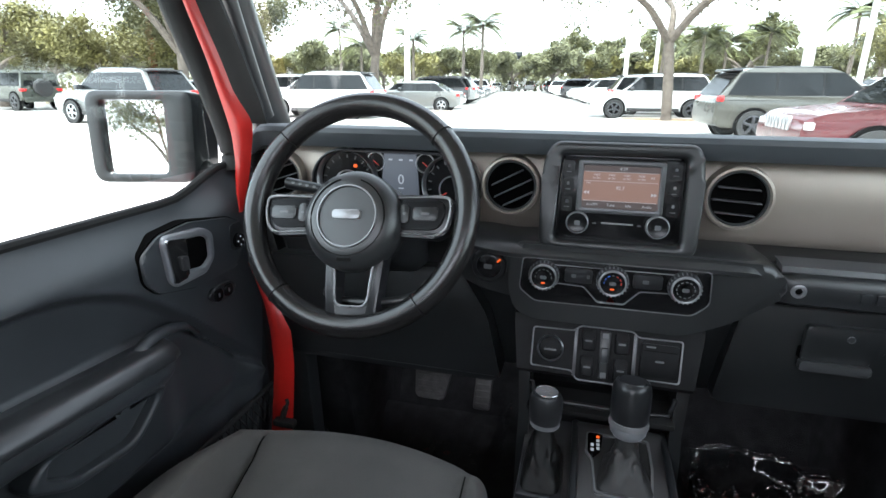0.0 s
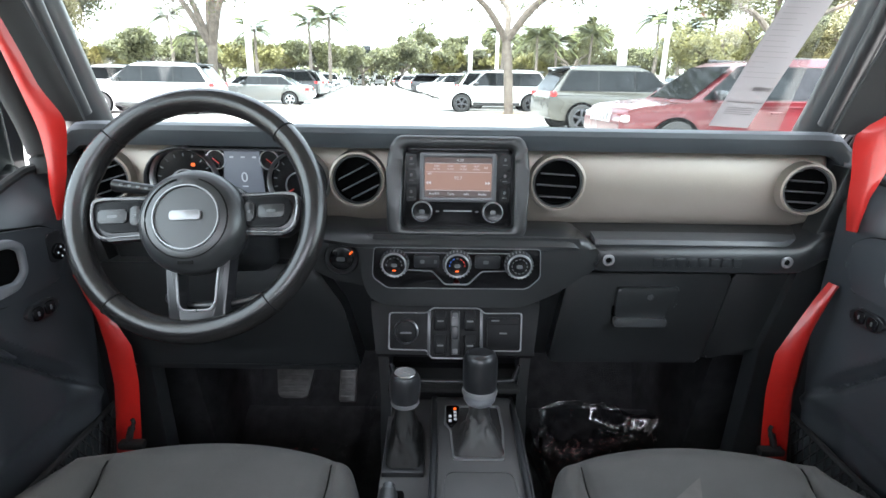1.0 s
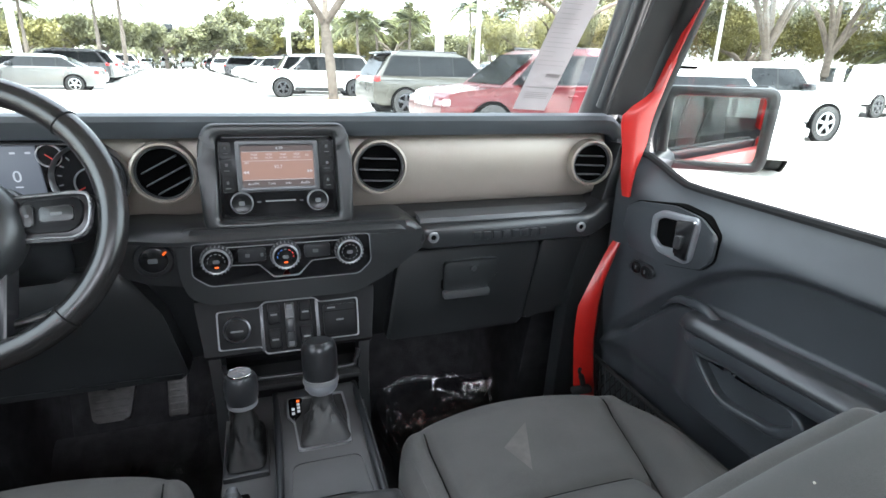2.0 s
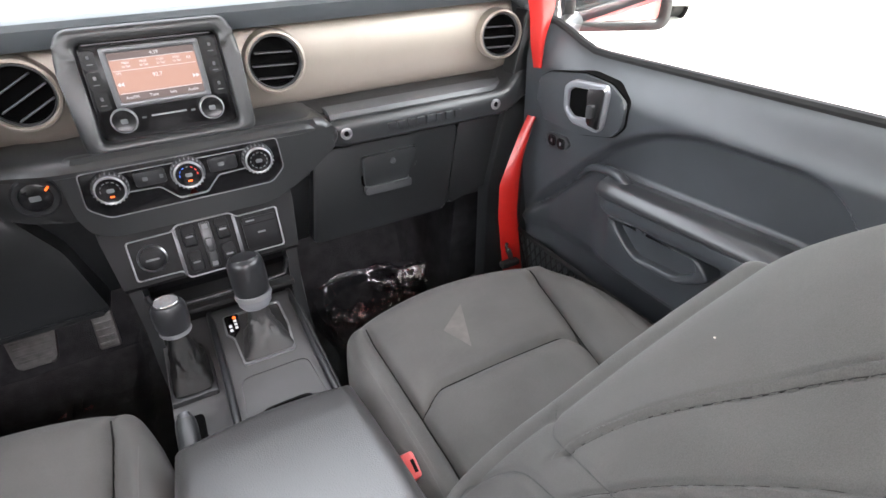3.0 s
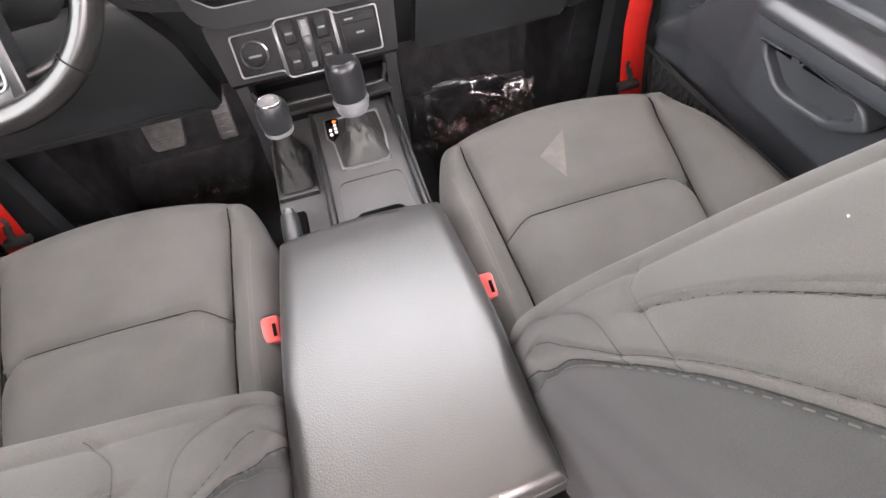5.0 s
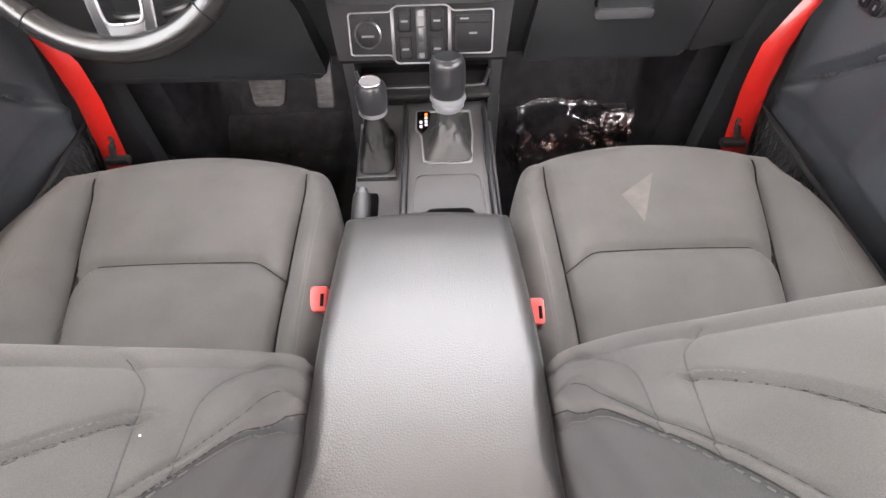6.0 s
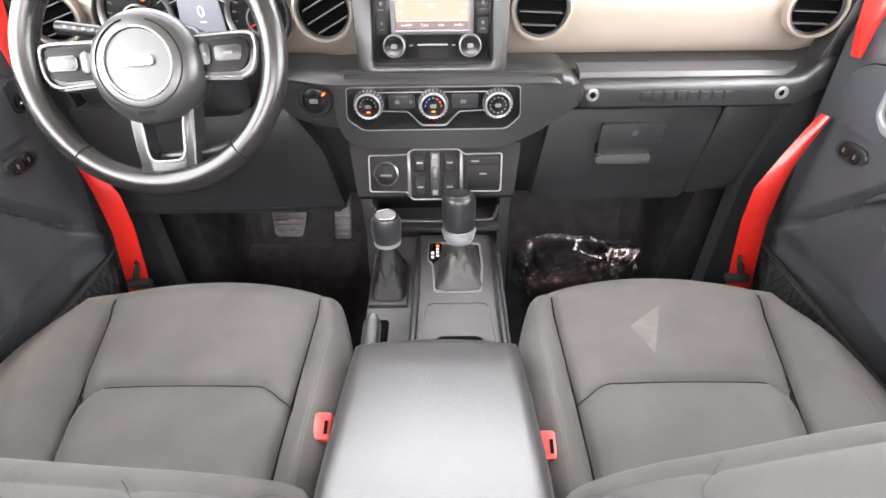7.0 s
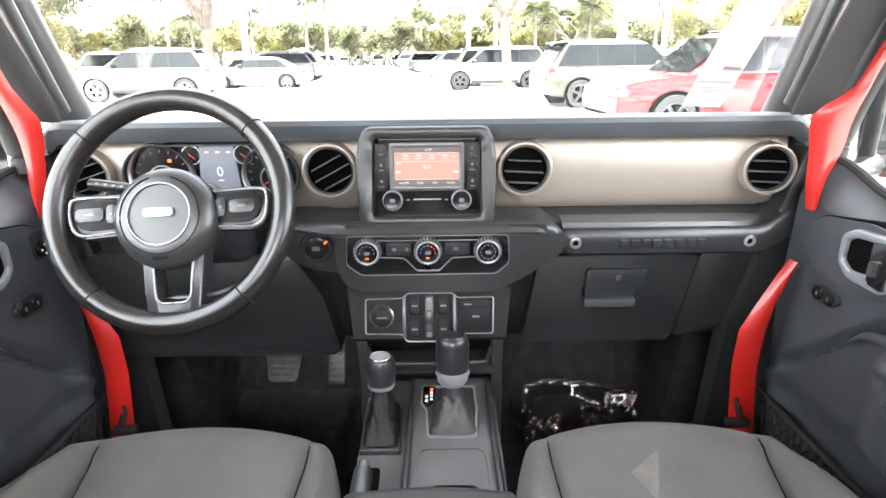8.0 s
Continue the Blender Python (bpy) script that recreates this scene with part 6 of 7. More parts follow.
M["lens_red"] = material("tail_lamp_red", (0.5, 0.02, 0.02), 0.15)
M["lens_clear"] = material("head_lamp_clear", (0.6, 0.6, 0.6), 0.1, metal=0.4)
M["bark"] = material("oak_bark", (0.12, 0.098, 0.080), 0.9, grain=1.0, grain_scale=18, bump=0.03, var=0.35, var_scale=5)
M["leaf"] = material("oak_leaf", (0.082, 0.082, 0.030), 0.6, var=0.5, var_scale=1.2)
M["leaf_light"] = material("bright_leaf", (0.13, 0.118, 0.034), 0.6, var=0.45, var_scale=0.9)
M["leaf_dark"] = material("far_leaf", (0.092, 0.092, 0.040), 0.6, var=0.5, var_scale=0.5)
M["frond"] = material("palm_frond", (0.12, 0.13, 0.05), 0.55, var=0.4, var_scale=2)
M["mulch"] = material("straw_mulch", (0.30, 0.20, 0.12), 0.95, grain=1.0, grain_scale=30, bump=0.03, var=0.4, var_scale=6)
M["kerb"] = material("concrete_kerb", (0.45, 0.43, 0.40), 0.9, grain=0.5, grain_scale=40)
M["polewhite"] = material("white_concrete_pole", (0.62, 0.61, 0.58), 0.8, var=0.08)
M["wallwhite"] = material("white_plaster_wall", (0.65, 0.64, 0.61), 0.85, var=0.08, var_scale=0.5)
M["straw"] = material("dry_grass", (0.35, 0.27, 0.13), 0.9, var=0.3)

KINDS = {
    # length, width, height, body outline (x as a share of the length from the middle, z), roof base and top (x shares), glass splits
    "suv": (4.9, 1.94, 1.76, [(0.5, 0.42), (0.5, 0.74), (0.485, 0.88), (0.44, 0.97), (0.25, 1.06), (-0.47, 1.11), (-0.495, 0.98), (-0.5, 0.45), (-0.46, 0.32), (0.46, 0.30)], (0.275, -0.492, 0.075, -0.385), (0.0, -0.215)),
    "sedan": (4.8, 1.84, 1.45, [(0.5, 0.36), (0.5, 0.62), (0.47, 0.76), (0.22, 0.92), (-0.42, 0.98), (-0.49, 0.93), (-0.5, 0.42), (-0.46, 0.26), (0.46, 0.24)], (0.23, -0.42, 0.03, -0.22), (-0.04, -0.20)),
    "pickup": (5.7, 2.0, 1.92, [(0.5, 0.5), (0.5, 0.95), (0.485, 1.08), (0.26, 1.17), (-0.12, 1.20), (-0.125, 1.22), (-0.49, 1.24), (-0.5, 0.6), (-0.46, 0.5), (0.46, 0.46)], (0.25, -0.13, 0.125, -0.115), (0.03,)),
    "midtruck": (5.2, 1.86, 1.66, [(0.5, 0.45), (0.5, 0.86), (0.485, 0.97), (0.26, 1.05), (-0.14, 1.07), (-0.145, 1.08), (-0.49, 1.09), (-0.5, 0.55), (-0.46, 0.45), (0.46, 0.42)], (0.25, -0.15, 0.115, -0.13), (0.02,)),
    "wagon": (4.3, 1.86, 1.84, [(0.5, 0.55), (0.5, 1.0), (0.46, 1.10), (0.17, 1.13), (-0.42, 1.13), (-0.44, 1.0), (-0.44, 0.55), (-0.40, 0.48), (0.45, 0.48)], (0.175, -0.435, 0.12, -0.425), (0.0, -0.2)),
}


def build_car(kind, body_mat, at, heading, label, rim="rimmetal", group="parked cars"):
    L, W, H, outline, (b0, b1, r0, r1), splits = KINDS[kind]
    c = thing("car" if "truck" not in kind and kind != "pickup" else "pickup_truck", (0, 0, 0), label, "car" if "truck" not in kind and kind != "pickup" else "pickup truck", group)
    o = rounded_poly([(x * L, z) for x, z in outline], 0.10, 4)
    bm = prism(o, -W / 2, W / 2, 0.0)
    side = [e for e in bm.edges if abs(e.verts[0].co.y - e.verts[1].co.y) < 1e-6]
    bmesh.ops.bevel(bm, geom=side, offset=0.07, segments=3, profile=0.5, affect="EDGES")
    for v in bm.verts:
        f = abs(v.co.x) / (L / 2)
        v.co.y *= 1 - 0.10 * smooth(0.78, 1.0, f)
    part("body", bm, body_mat, c, angle=50)
    zb = {"sedan": 0.93, "pickup": 1.16, "midtruck": 1.04}.get(kind, 1.05)

    def house(grow, z0, z1, name, mat, xs=None):
        x = xs or (b0 * L, b1 * L, r0 * L, r1 * L)
        g = prism(rounded_poly([(x[0], z0), (x[1], z0), (x[3] - 0.02, z1 - 0.10), (x[3] + 0.22, z1 - 0.015), (0.5 * (x[2] + x[3]), z1 + 0.015), (x[2] - 0.25, z1 - 0.01), (x[2] + 0.02, z1 - 0.09)], 0.10, 3), -W / 2, W / 2, 0.0)
        for v in g.verts:
            v.co.y *= (0.955 - 0.17 * (v.co.z - zb) / (H - zb)) * grow
        return g
    g = house(0.985, zb - 0.06, H, "cabin", body_mat)
    bmesh.ops.bevel(g, geom=[e for e in g.edges if abs(e.verts[0].co.y - e.verts[1].co.y) < 1e-4], offset=0.05, segments=3, profile=0.6, affect="EDGES")
    cab = part("cabin", g, body_mat, c)
    zt = H - 0.13
    lo = zb + 0.07 if kind != "wagon" else zb + 0.1

    def at_z(z, front):
        f = (z - (zb - 0.06)) / (H - zb + 0.06)
        a, b = (b0, r0) if front else (b1, r1)
        return (a + (b - a) * f) * L
    edges = [("f", 0)] + [("s", s) for s in splits] + [("r", 0)]
    for s in (-1, 1):
        for p, q in zip(edges, edges[1:]):
            xa0, xa1 = (at_z(lo, True) - 0.14, at_z(zt, True) - 0.10) if p[0] == "f" else (p[1] * L - 0.018, p[1] * L - 0.018)
            xb0, xb1 = (at_z(lo, False) + 0.16, at_z(zt, False) + 0.14) if q[0] == "r" else (q[1] * L + 0.018, q[1] * L + 0.018)
            if xa0 - xb0 < 0.15:
                continue
            w = bmesh.new()
            def side_y(z):
                return s * W / 2 * (0.955 - 0.17 * (z - zb) / (H - zb)) * 0.99
            vs = [w.verts.new((x, side_y(z), z)) for x, z in rounded_poly([(xa0, lo), (xa1, zt), (xb1, zt), (xb0, lo)], 0.035, 3)]
            w.faces.new(vs)
            bmesh.ops.solidify(w, geom=list(w.faces), thickness=0.012)
            part("window", w, "pane", cab)
        band = bmesh.new()
        ends = [(at_z(lo, True) - 0.10, lo - 0.02), (at_z(zt, True) - 0.07, zt + 0.02), (at_z(zt, False) + 0.11, zt + 0.02), (at_z(lo, False) + 0.13, lo - 0.02)]
        band.faces.new([band.verts.new((x, s * W / 2 * (0.955 - 0.17 * (z - zb) / (H - zb)) * 0.987, z)) for x, z in rounded_poly(ends, 0.06, 3)])
        bmesh.ops.solidify(band, geom=list(band.faces), thickness=0.01)
        part("window_surround", band, "tyre", cab, "black window surround")
        for x in ((0.30, -0.31) if kind != "wagon" else (0.32, -0.28)):
            r = {"suv": 0.38, "sedan": 0.335, "pickup": 0.40, "midtruck": 0.39, "wagon": 0.42}[kind]
            arch = moved(lathe([(r + 0.06, -0.02), (r + 0.06, 0.02), (0, 0.02)], 28), pose(x * L, s * (W / 2 - 0.012), r, -90 * s))
            part("wheel_arch", arch, "shade_trim_black", c)
            m = pose(x * L, s * (W / 2 - 0.07), r, -90 * s)
            wh = part("wheel", moved(lathe([(r * 0.66, -0.1), (r * 0.94, -0.1), (r, -0.06), (r, 0.06), (r * 0.95, 0.1), (r * 0.68, 0.1), (r * 0.66, 0.07)], 32, False), m), "tyre", c, "black tyre")
            rb = lathe([(r * 0.67, 0.06), (r * 0.66, 0.095), (r * 0.60, 0.10), (r * 0.56, 0.06), (0, 0.05)], 28)
            for k in range(5):
                a = 2 * math.pi * k / 5
                sp = box(-0.035, 0.035, 0.0, r * 0.6, 0.06, 0.105, 0.01)
                rb = joined(rb, moved(sp, pose(0, 0, 0, 0, 0, 72 * k)))
            part("rim", moved(rb, m), rim, wh, "alloy rim")
        yl = W / 2 * 0.70
        zl = outline[2][1] - 0.10
        part("head_lamp", moved(box(-0.09, 0.05, -0.24, 0.24, -0.055, 0.055, 0.02), pose(L * 0.472, s * yl, zl, 0, 0, -s * 16)), "lens_clear", c)
        zr = (outline[-4][1] if kind != "sedan" else 0.86) - 0.05
        ztail = {"suv": 1.02, "sedan": 0.80, "pickup": 1.05, "midtruck": 0.92, "wagon": 0.95}[kind]
        xr = -L * (0.478 if kind != "wagon" else 0.432)
        part("tail_lamp", moved(box(-0.05, 0.12, -0.17 if kind != "pickup" else -0.06, 0.17 if kind != "pickup" else 0.06, -0.06 if kind != "pickup" else -0.15, 0.07 if kind != "pickup" else 0.12, 0.02), pose(xr, s * W / 2 * 0.80, ztail, 0, 0, s * 14)), "lens_red", c)
        part("door_mirror", moved(box(-0.08, 0.08, -0.12, 0.12, -0.08, 0.08, 0.03), pose(at_z(lo, True) - 0.35, s * (W / 2 + 0.06), lo + 0.06)), "black_paint", c)
        part("door_handle", moved(box(-0.10, 0.10, -0.02, 0.02, -0.018, 0.018, 0.01), pose(-0.05 * L, s * (W / 2 - 0.005), outline[4][1] - 0.16)), body_mat, c)
    for front in (True, False):
        if kind in ("pickup", "midtruck") and not front:
            continue
        wq = bmesh.new()
        z0, z1 = lo - 0.02, zt + 0.02
        off = 0.008 if front else -0.008
        y0, y1 = W / 2 * 0.80, W / 2 * 0.68
        vs = [wq.verts.new(p) for p in ((at_z(z0, front) + off, -y0, z0), (at_z(z0, front) + off, y0, z0), (at_z(z1, front) + off, y1, z1), (at_z(z1, front) + off, -y1, z1))]
        wq.faces.new(vs)
        bmesh.ops.solidify(wq, geom=list(wq.faces), thickness=0.006)
        part("windscreen" if front else "rear_window", wq, "pane", cab)
    if kind != "sedan":
        part("sill_cladding", box(-0.21 * L, 0.20 * L, -W / 2 - 0.006, W / 2 + 0.006, outline[0][1] - 0.14, outline[0][1], 0.03), "tyre", c, "black lower cladding")
    part("grille", moved(box(-0.03, 0.03, -W * 0.22, W * 0.22, -0.09, 0.09, 0.02), pose(L * 0.492, 0, outline[1][1] - 0.04)), "shade_trim_black", c)
    part("bumper", moved(box(-0.06, 0.06, -W * 0.43, W * 0.43, -0.10, 0.10, 0.04), pose(L * 0.483, 0, outline[0][1] + 0.04)), "shade_trim_black" if kind != "sedan" else body_mat, c)
    part("rear_bumper", moved(box(-0.05, 0.05, -W * 0.43, W * 0.43, -0.12, 0.12, 0.04), pose(-L * (0.487 if kind != "wagon" else 0.43), 0, 0.52)), body_mat if kind != "pickup" else "rimmetal", c)
    if kind == "suv":
        for s in (-1, 1):
            part("roof_rail", box(r1 * L + 0.3, r0 * L - 0.2, s * W * 0.36 - 0.02, s * W * 0.36 + 0.02, H - 0.005, H + 0.035, 0.012), "black_paint", c)
        part("roof_spoiler", moved(box(-0.12, 0.12, -W * 0.34, W * 0.34, -0.025, 0.025, 0.015), pose(r1 * L - 0.05, 0, H - 0.05)), "black_paint", c)
    if kind == "wagon":
        sw = part("spare_wheel", moved(lathe([(0.2, -0.1), (0.40, -0.1), (0.42, -0.05), (0.42, 0.05), (0.38, 0.1), (0.0, 0.1)], 28), pose(-L * 0.475, 0, 1.05, 0, -90, 0)), "tyre", c, "spare wheel")
    if kind == "pickup":
        part("bed_well", box(-0.485 * L, -0.14 * L, -W * 0.40, W * 0.40, 1.0, 1.245, 0.01), "shade_trim_black", c)
    c.location = (*at, 0)
    c.rotation_euler = (0, 0, radians(heading))
    return c


greige = build_car("suv", "greige_paint", (5.25, 15.4), 7, "greige mid-size SUV with dark rims, parked", "darkrim")
wine = build_car("suv", "wine_paint", (5.35, 9.35), 184, "wine red SUV with a bright slatted grille", "darkrim")
for k in range(7):
    y = -0.42 + 0.14 * k
    slat = part("grille_slat", moved(box(-0.03, 0.03, -0.035, 0.035, -0.11, 0.11, 0.015), pose(4.9 * 0.500, y, 0.80)), "rimmetal", None)
    slat.parent = wine
white = build_car("suv", "white_paint", (2.35, 23.9), 180, "white SUV with dark grille, parked nose out", "darkrim")
kia = build_car("suv", "white_paint", (-10.6, 19.6), 186, "white SUV parked beside a tree")
pearl = build_car("suv", "silver_paint", (-15.4, 14.6), 172, "silver SUV with dark roof rails, parked")
build_car("wagon", "olive_paint", (-27.3, 20.2), 168, "grey-green boxy off-road car with spare wheel", "darkrim")
sedan = build_car("sedan", "silver_paint", (-8.6, 25.6), 185, "pale silver sedan parked in a bay")
wsedan = build_car("sedan", "white_paint", (-9.2, 28.6), 4, "white sedan parked in a bay")
black = build_car("suv", "black_paint", (-10.2, 34.4), 186, "black SUV parked in a bay")
truck = build_car("midtruck", "white_paint", (10.5, 9.1), -3, "white pickup truck with dark window glass")
build_car("sedan", "white_paint", (7.35, 7.05), 242, "white sedan parked beside the car")
build_car("pickup", "white_paint", (23.3, 14.6), 6, "white pickup truck seen from its tailgate", "darkrim")
blue = build_car("sedan", "blue_paint", (-20.5, 18.8), 170, "dark blue sedan parked by the grass")


def at_lot(c, x, y, h):
    return copy_thing(c, pose(x, y, 0, 0, 0, h))


AX = -0.134
rnd = random.Random(5)
pool = [white, wsedan, sedan, black, kia, wsedan, pearl, white]
for i in range(22):
    y = 27.0 + 2.85 * i
    c = rnd.choice(pool)
    at_lot(c, 4.2 + AX * (y - 2) + 2.2 + rnd.uniform(-0.2, 0.2) - 0.0, y, rnd.choice((178, 182, 2)))
    if i > 2:
        c = rnd.choice(pool)
        at_lot(c, -8.6 + AX * (y - 24) + 0.2, y, rnd.choice((2, -2, 184)))
for i in range(9):
    at_lot(rnd.choice(pool), -24 + 2.9 * i - 4, 96 + 0.3 * i, 92)
for i, (x, y, h) in enumerate(((9.6, 26, 180), (10.5, 30, 2), (14.5, 33, 178), (17, 27, 4), (20, 38, 90), (24, 36, 88), (-15, 27, 5), (-16, 31, 184), (-21, 26, 100), (28, 24, 20), (30, 16, 10), (16, 16.5, 5))):
    at_lot(rnd.choice(pool), x, y, h)
# behind the camera, for the mirrors and reflections
for x, y, h in ((-24, -32, 0), (-20, -36, 180), (8, -11, 0), (11, -14, 180), (-7, -44, 90)):
    at_lot(rnd.choice(pool), x, y, h)

# islands with kerbs
for name_at, (x0, x1, y0, y1) in (("r", (0.9, 7.5, 19.3, 21.8)), ("l", (-14.5, -5.5, 22.2, 24.2)), ("f", (9.5, 17, 20.0, 23.5))):
    isl = thing("kerb_island", ((x0 + x1) / 2, (y0 + y1) / 2, 0), "straw-mulched planting island with concrete kerb", "planting island", "planting islands")
    out = rrect(x1 - x0, y1 - y0, 1.1, 8)
    cx, cy = (x0 + x1) / 2, (y0 + y1) / 2
    k = bmesh.new()
    ro = [[k.verts.new((cx + a * f, cy + b * g, z)) for a, b in out] for f, g, z in ((1, 1, -0.02), (1, 1, 0.13), (0.96, 0.9, 0.14), (0.96, 0.9, 0.05))]
    for A, B in zip(ro, ro[1:]):
        for j in range(len(out)):
            k.faces.new((A[j], A[(j + 1) % len(out)], B[(j + 1) % len(out)], B[j]))
    part("kerb", k, "kerb", isl)
    fl = bmesh.new()
    fl.faces.new([fl.verts.new((cx + a * 0.965, cy + b * 0.91, 0.10)) for a, b in out])
    part("mulch_bed", fl, "mulch", isl, "straw-coloured mulch")


# ---- trees ----
def leaf_cloud(bm, centre, radius, n, size, r):
    for _ in range(n):
        d = Vector((r.gauss(0, 1), r.gauss(0, 1), r.gauss(0, 0.7)))
        d = d.normalized() * radius * r.random() ** 0.45
        p = centre + d
        u = Vector((r.gauss(0, 1), r.gauss(0, 1), r.gauss(0, 1))).normalized()
        w = u.orthogonal().normalized()
        s = size * r.uniform(0.6, 1.3)
        q = [bm.verts.new(p + u * s), bm.verts.new(p + w * s * 0.5), bm.verts.new(p - u * s), bm.verts.new(p - w * s * 0.5)]
        bm.faces.new(q)


def build_tree(at, height, spread, trunk_r, split, seed, leaf="leaf", clumps=60, per=70, leaf_size=0.07, label="broad oak tree with grey bark and open crown", lean=0.0, group="car park trees"):
    r = random.Random(seed)
    t = thing("tree", (0, 0, 0), label, "tree", group)
    wood, leaves = bmesh.new(), bmesh.new()
    tips = []
    base = [Vector((0, 0, -0.1)), Vector((0, 0, 0.25)), Vector((lean * 0.4, 0, split * 0.55)), Vector((lean, 0.1, split))]
    sweep(curve_pts(base, 5), [trunk_r * (1.25 if i < 2 else 1.0 - 0.012 * i) for i in range(16)], 12, bm=wood)
    limbs = 5 if spread > 3 else 4
    a0 = r.uniform(0, 6.28)
    for i in range(limbs):
        a = a0 + 6.28 * i / limbs + r.uniform(-0.3, 0.3)
        reach = spread * r.uniform(0.6, 0.95)
        rise = (height - split) * r.uniform(0.55, 0.95)
        p0 = Vector((lean, 0.1, split - 0.15))
        p3 = p0 + Vector((math.cos(a) * reach, math.sin(a) * reach, rise))
        p1 = p0 + Vector((math.cos(a) * reach * 0.25, math.sin(a) * reach * 0.25, rise * 0.35)) + Vector((r.uniform(-0.2, 0.2), r.uniform(-0.2, 0.2), 0))
        p2 = p0 + Vector((math.cos(a) * reach * 0.62, math.sin(a) * reach * 0.62, rise * 0.62)) + Vector((r.uniform(-0.4, 0.4), r.uniform(-0.4, 0.4), 0))
        pts = curve_pts([p0, p1, p2, p3], 5)
        sweep(pts, [trunk_r * 0.62 * (1 - 0.85 * k / (len(pts) - 1)) + 0.012 for k in range(len(pts))], 8, bm=wood)
        tips += [p3, p2]
        for _ in range(3):
            k = r.randrange(6, len(pts))
            b = a + r.uniform(-1.1, 1.1)
            q = pts[k] + Vector((math.cos(b), math.sin(b), r.uniform(0.1, 0.7))) * spread * r.uniform(0.25, 0.45)
            mid = pts[k].lerp(q, 0.5) + Vector((0, 0, 0.12))
            sweep([pts[k], mid, q], [trunk_r * 0.22, trunk_r * 0.14, 0.012], 6, bm=wood)
            tips += [q, mid]
    for _ in range(clumps):
        c = r.choice(tips) + Vector((r.gauss(0, 1), r.gauss(0, 1), r.gauss(0.2, 0.6))) * spread * 0.16
        leaf_cloud(leaves, c, spread * r.uniform(0.12, 0.2), per, leaf_size, r)
    part("trunk", wood, "bark", t, "grey-brown trunk and limbs")
    part("crown", leaves, leaf, t, "open leafy crown")
    t.location = (*at, 0)
    return t


tree_a = build_tree((2.6, 20.4), 7.2, 5.2, 0.20, 2.9, 3, clumps=190, per=130, leaf_size=0.085, lean=-0.2)
tree_b = build_tree((-10.0, 23.6), 9.6, 5.6, 0.24, 2.6, 8, clumps=190, per=130, leaf_size=0.085, lean=0.1)
copy_thing(tree_a, pose(13.2, 21.8, 0, 0, 0, 140))
copy_thing(tree_b, pose(-17.2, 19.6, 0, 0, 0, 60))
near_l = build_tree((-26.5, 24.5), 4.6, 4.0, 0.25, 2.0, 12, "leaf_light", clumps=150, per=170, leaf_size=0.085, label="low spreading tree with yellow-green leaves")
mid_l = build_tree((-21.0, 26.5), 6.0, 4.2, 0.22, 2.2, 14, "leaf", clumps=150, per=170, leaf_size=0.085, label="dense dark green car park tree")
copy_thing(near_l, pose(-31, 22, 0, 0, 0, 100))
for x, y, h in ((-11.0, -42, 20), (-4.0, -52, 120), (-22, -46, 200), (9, -26, 80), (16, -24, 250), (23, -20, 30), (3, -34, 10)):
    copy_thing(tree_b, pose(x, y, 0, 0, 0, h))
far_a = build_tree((-13, 92), 5.2, 4.6, 0.3, 2.2, 21, "leaf_dark", clumps=140, per=110, leaf_size=0.20, label="round-crowned tree beyond the car park", group="far trees")
far_b = build_tree((-2, 88), 7.5, 5.0, 0.3, 2.5, 23, "leaf", clumps=140, per=110, leaf_size=0.21, label="tall tree beyond the car park", group="far trees")
far_c = build_tree((12, 84), 4.6, 4.4, 0.3, 2.0, 25, "leaf_light", clumps=130, per=110, leaf_size=0.20, label="yellow-green tree beyond the car park", group="far trees")
rt = random.Random(9)
for i in range(46):
    a = -62 + 2.9 * i
    d = rt.uniform(74, 100)
    x, y = d * math.sin(radians(a)), d * math.cos(radians(a))
    if -12 < a < -4:
        y += 30
    copy_thing(rt.choice((far_a, far_c, far_b, far_a)), pose(x, y, 0, 0, 0, rt.uniform(0, 360)))
for x, y, h in ((19, 34, 0), (24, 30, 60), (29, 27, 130), (34, 22, 200), (38, 14, 10), (40, 6, 70), (33, 30, 90), (27, 42, 150)):
    copy_thing(rt.choice((mid_l, near_l)), pose(x, y, 0, 0, 0, h))


def build_palm(at, height, seed, label="slender palm with drooping fronds"):
    r = random.Random(seed)
    p = thing("palm_tree", (0, 0, 0), label, "palm tree", "palms")
    part("trunk", sweep(curve_pts([(0, 0, 0), (0.1, 0, height * 0.5), (0.05, 0.1, height)], 6), [0.17] * 7 + [0.13] * 6, 10), "bark", p)
    fr = bmesh.new()
    for i in range(30):
        a = 6.28 * i / 30 + r.uniform(-0.15, 0.15)
        up0 = r.uniform(-0.3, 1.7)
        d = Vector((math.cos(a), math.sin(a), 0))
        spine = [Vector((0.05, 0.1, height)) + d * (2.4 * u) + Vector((0, 0, up0 * 1.6 * u - 1.7 * u * u)) for u in (0, 0.2, 0.4, 0.6, 0.8, 1.0)]
        side = d.cross(Vector((0, 0, 1)))
        for k in range(26):
            u = 0.12 + 0.86 * k / 26
            f = u * 5
            j = min(int(f), 4)
            q = spine[j].lerp(spine[j + 1], f - j)
            ln = 0.65 * math.sin(math.pi * min(1, u * 0.9 + 0.1)) + 0.12
            for s in (-1, 1):
                tip = q + side * s * ln + d * 0.25 + Vector((0, 0, -0.22))
                w = d * 0.035
                fr.faces.new([fr.verts.new(q - w * 1.6), fr.verts.new(q + w * 1.6), fr.verts.new(tip)])
    part("crown", fr, "frond", p, "green fronds")
    p.location = (*at, 0)
    return p


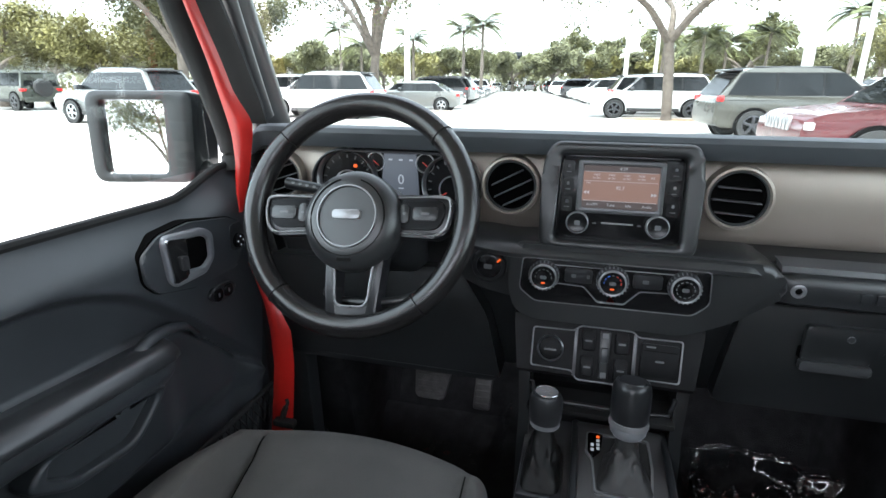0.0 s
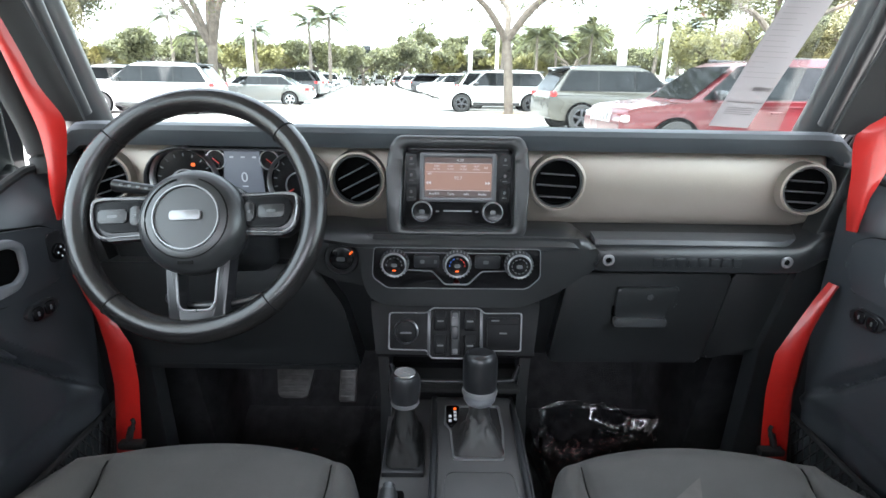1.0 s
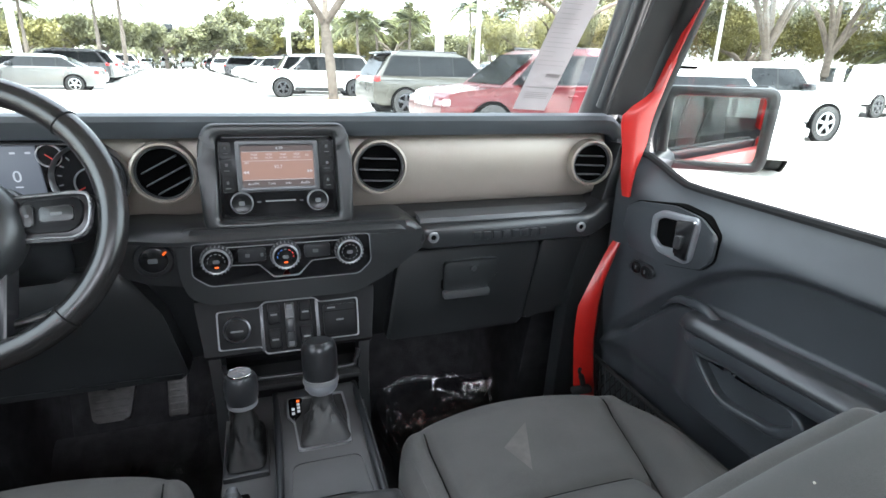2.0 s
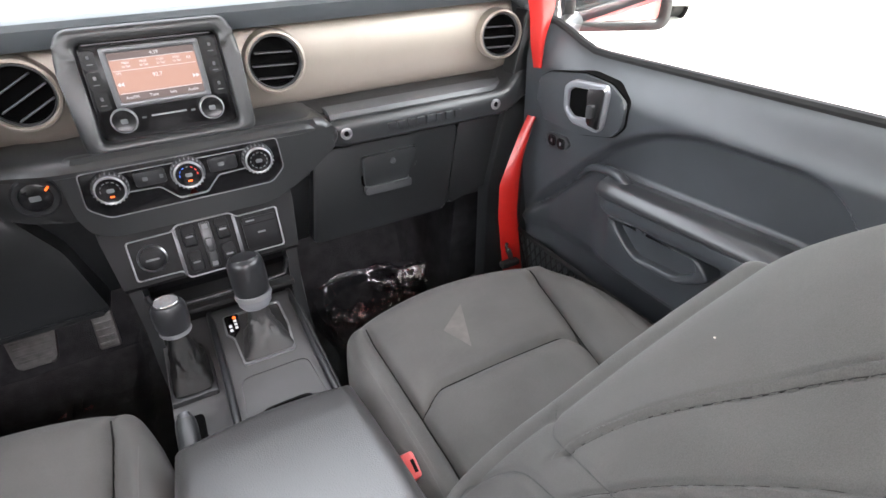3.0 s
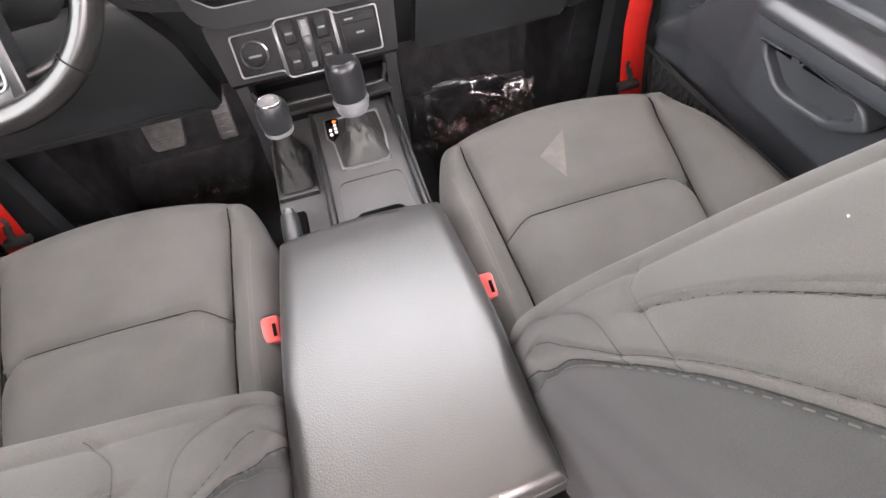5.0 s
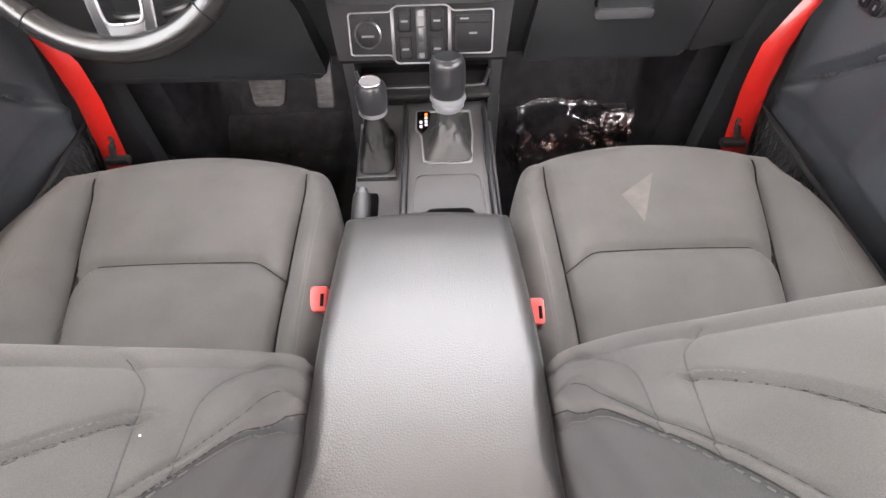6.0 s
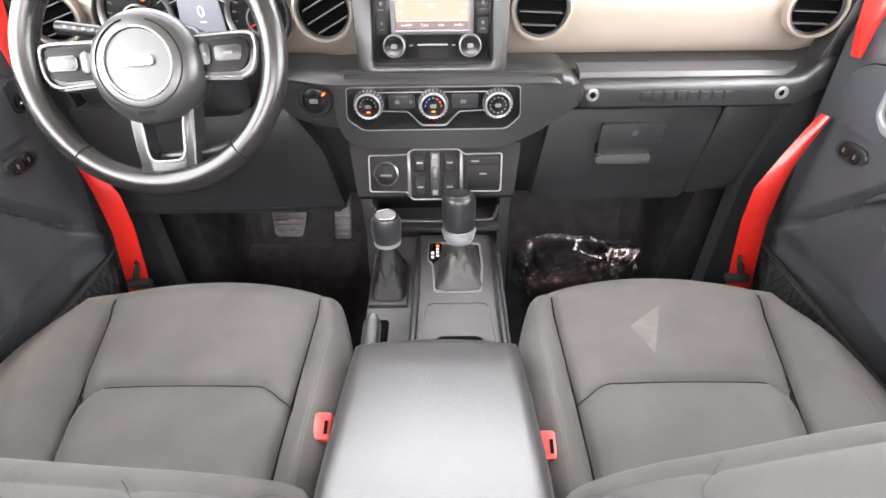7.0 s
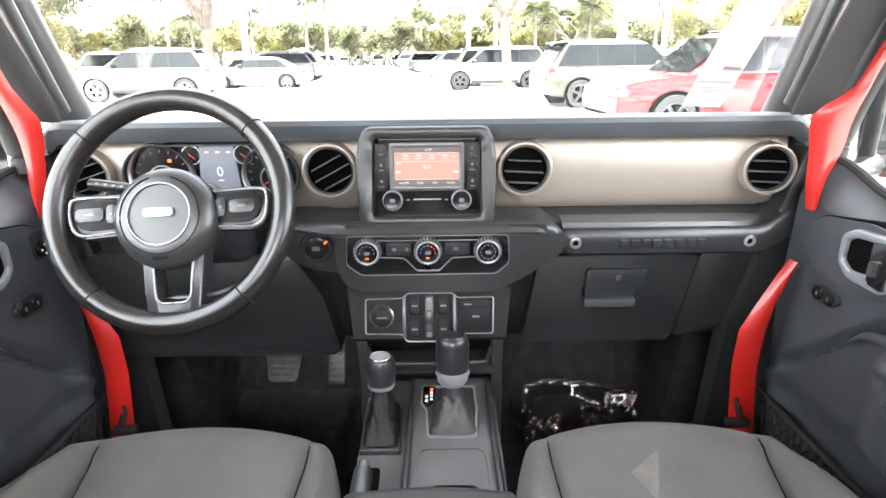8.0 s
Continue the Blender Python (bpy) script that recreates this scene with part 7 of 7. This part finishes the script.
palm = build_palm((-13.5, 57), 6.6, 2)
for x, y, s in ((-28, 58, 1), (-24, 55, 1), (-20, 60, 1), (-10.5, 52, 1), (16, 60, 1), (18, 42, 1), (22.5, 46, 1), (20, 52, 1), (27, 45, 1), (12, 58, 1), (7, 64, 1), (9.5, 56, 1), (32, 40, 1), (25.5, 38, 1)):
    copy_thing(palm, pose(x, y, -1.5 + (x * 7 % 3), 0, 0, x * 37 % 360))
for x, y, h in ((21.5, 18.5, 40), (28.5, 21.0, 170), (33.0, 15.0, 260)):
    copy_thing(tree_b, pose(x, y, 0, 0, 0, h))
broad = build_palm((31.5, 19.0), 2.6, 6, "short bushy palm with broad fronds")

# lamp posts
for x, y, h, r in ((10.2, 31, 11, 0.27), (13.4, 33, 10, 0.16), (-11.5, 33, 7.5, 0.20), (2.6, 50, 8, 0.2), (5.8, 58, 8, 0.2), (16.5, 19.5, 7, 0.09), (22, 22, 8, 0.1)):
    lp = thing("lamp_post", (x, y, 0), "white concrete car park lamp post", "lamp post", "lamp posts")
    part("shaft", moved(lathe([(r * 1.3, 0), (r * 1.3, 0.6), (r, 0.65), (r * 0.75, h)], 16), pose(x, y, 0)), "polewhite", lp)
    part("lamp_head", box(x - 0.6, x + 0.6, y - 0.15, y + 0.15, h - 0.02, h + 0.12, 0.04), "polewhite", lp)


def building(x0, x1, y0, y1, h, rows, cols, label):
    b = thing("building", ((x0 + x1) / 2, (y0 + y1) / 2, 0), label, "building")
    part("wall", box(x0, x1, y0, y1, -0.05, h, 0.05), "wallwhite", b)
    part("roof", box(x0 - 0.3, x1 + 0.3, y0 - 0.3, y1 + 0.3, h, h + 0.4, 0.05), "kerb", b)
    for i in range(rows):
        for j in range(cols):
            cx, cz = x0 + (x1 - x0) * (j + 0.5) / cols, h * (i + 0.55) / rows
            w = part("window", box(cx - 0.9, cx + 0.9, y0 - 0.08, y0 + 0.2, cz - 0.8, cz + 0.7, 0.02), "pane", b)
            part("window_frame", box(cx - 1.0, cx + 1.0, y0 - 0.12, y0 - 0.05, cz - 0.92, cz - 0.8, 0.01), "kerb", w)


building(-34, -14, 118, 135, 9, 2, 6, "white two-storey commercial building beyond the lot")
building(-6, 6, 120, 130, 6, 1, 4, "low white shop building beyond the lot")
building(52, 75, 40, 60, 12, 4, 7, "white apartment block beyond the trees")
hedge = bmesh.new()
rh = random.Random(4)
for i in range(420):
    a = radians(rh.uniform(-75, 95))
    d = rh.uniform(95, 112)
    leaf_cloud(hedge, Vector((d * math.sin(a), d * math.cos(a), rh.uniform(0.3, 3.0))), 2.2, 26, 0.5, rh)
single("far_woods", hedge, "leaf_dark", "dense green shrubs along the far edge", "shrubs", kind="stuff")
straw = bmesh.new()
for i in range(900):
    x, y = rh.uniform(-33, -19), rh.uniform(25.5, 29)
    h = rh.uniform(0.8, 1.8)
    dx = rh.uniform(-0.3, 0.3)
    straw.faces.new([straw.verts.new((x - 0.03, y, 0)), straw.verts.new((x + 0.03, y, 0)), straw.verts.new((x + dx, y + rh.uniform(-0.2, 0.2), h))])
single("dry_grass", straw, "straw", "tall dry ornamental grass", "grass", kind="stuff")

# ---- paper sticker on the windscreen ----
sticker = thing("window_sticker", (0.64, 0.37, 1.28), "printed price sheet taped inside the windscreen", "paper sheet")
WS = pose(0, 0.417, 1.25, 22.5, 0, 0)
sk = bmesh.new()
pts = ((0.575, 0.035), (0.665, 0.03), (0.752, 0.42), (0.66, 0.42))
sk.faces.new([sk.verts.new((x, -0.004, z)) for x, z in pts])
bmesh.ops.solidify(sk, geom=list(sk.faces), thickness=0.0008)
sheet_ob = part("sheet", moved(sk, WS), "paper", sticker)


def on_sheet(u, v):
    a, b, c, d = [Vector(p) for p in pts]
    return a.lerp(b, u).lerp(d.lerp(c, u), v)


rs = random.Random(2)
lines = [(0.06, 0.94, 0.155, 0.006)] + [(0.15, 0.85, 0.085 + 0.012 * k, 0.004) for k in range(4)] + [(0.5, 0.92, 0.235, 0.022)] + [(0.08, rs.uniform(0.4, 0.9), 0.30 + 0.028 * k, 0.0022) for k in range(22)] + [(0.3, 0.7, 0.95, 0.012)]
for u0, u1, v, th in lines:
    q = bmesh.new()
    q.faces.new([q.verts.new((p.x, -0.0062, p.y)) for p in (on_sheet(u0, v - th / 2), on_sheet(u1, v - th / 2), on_sheet(u1, v + th / 2), on_sheet(u0, v + th / 2))])
    bmesh.ops.solidify(q, geom=list(q.faces), thickness=0.0002)
    part("print_bar", moved(q, WS), "ink", sheet_ob)
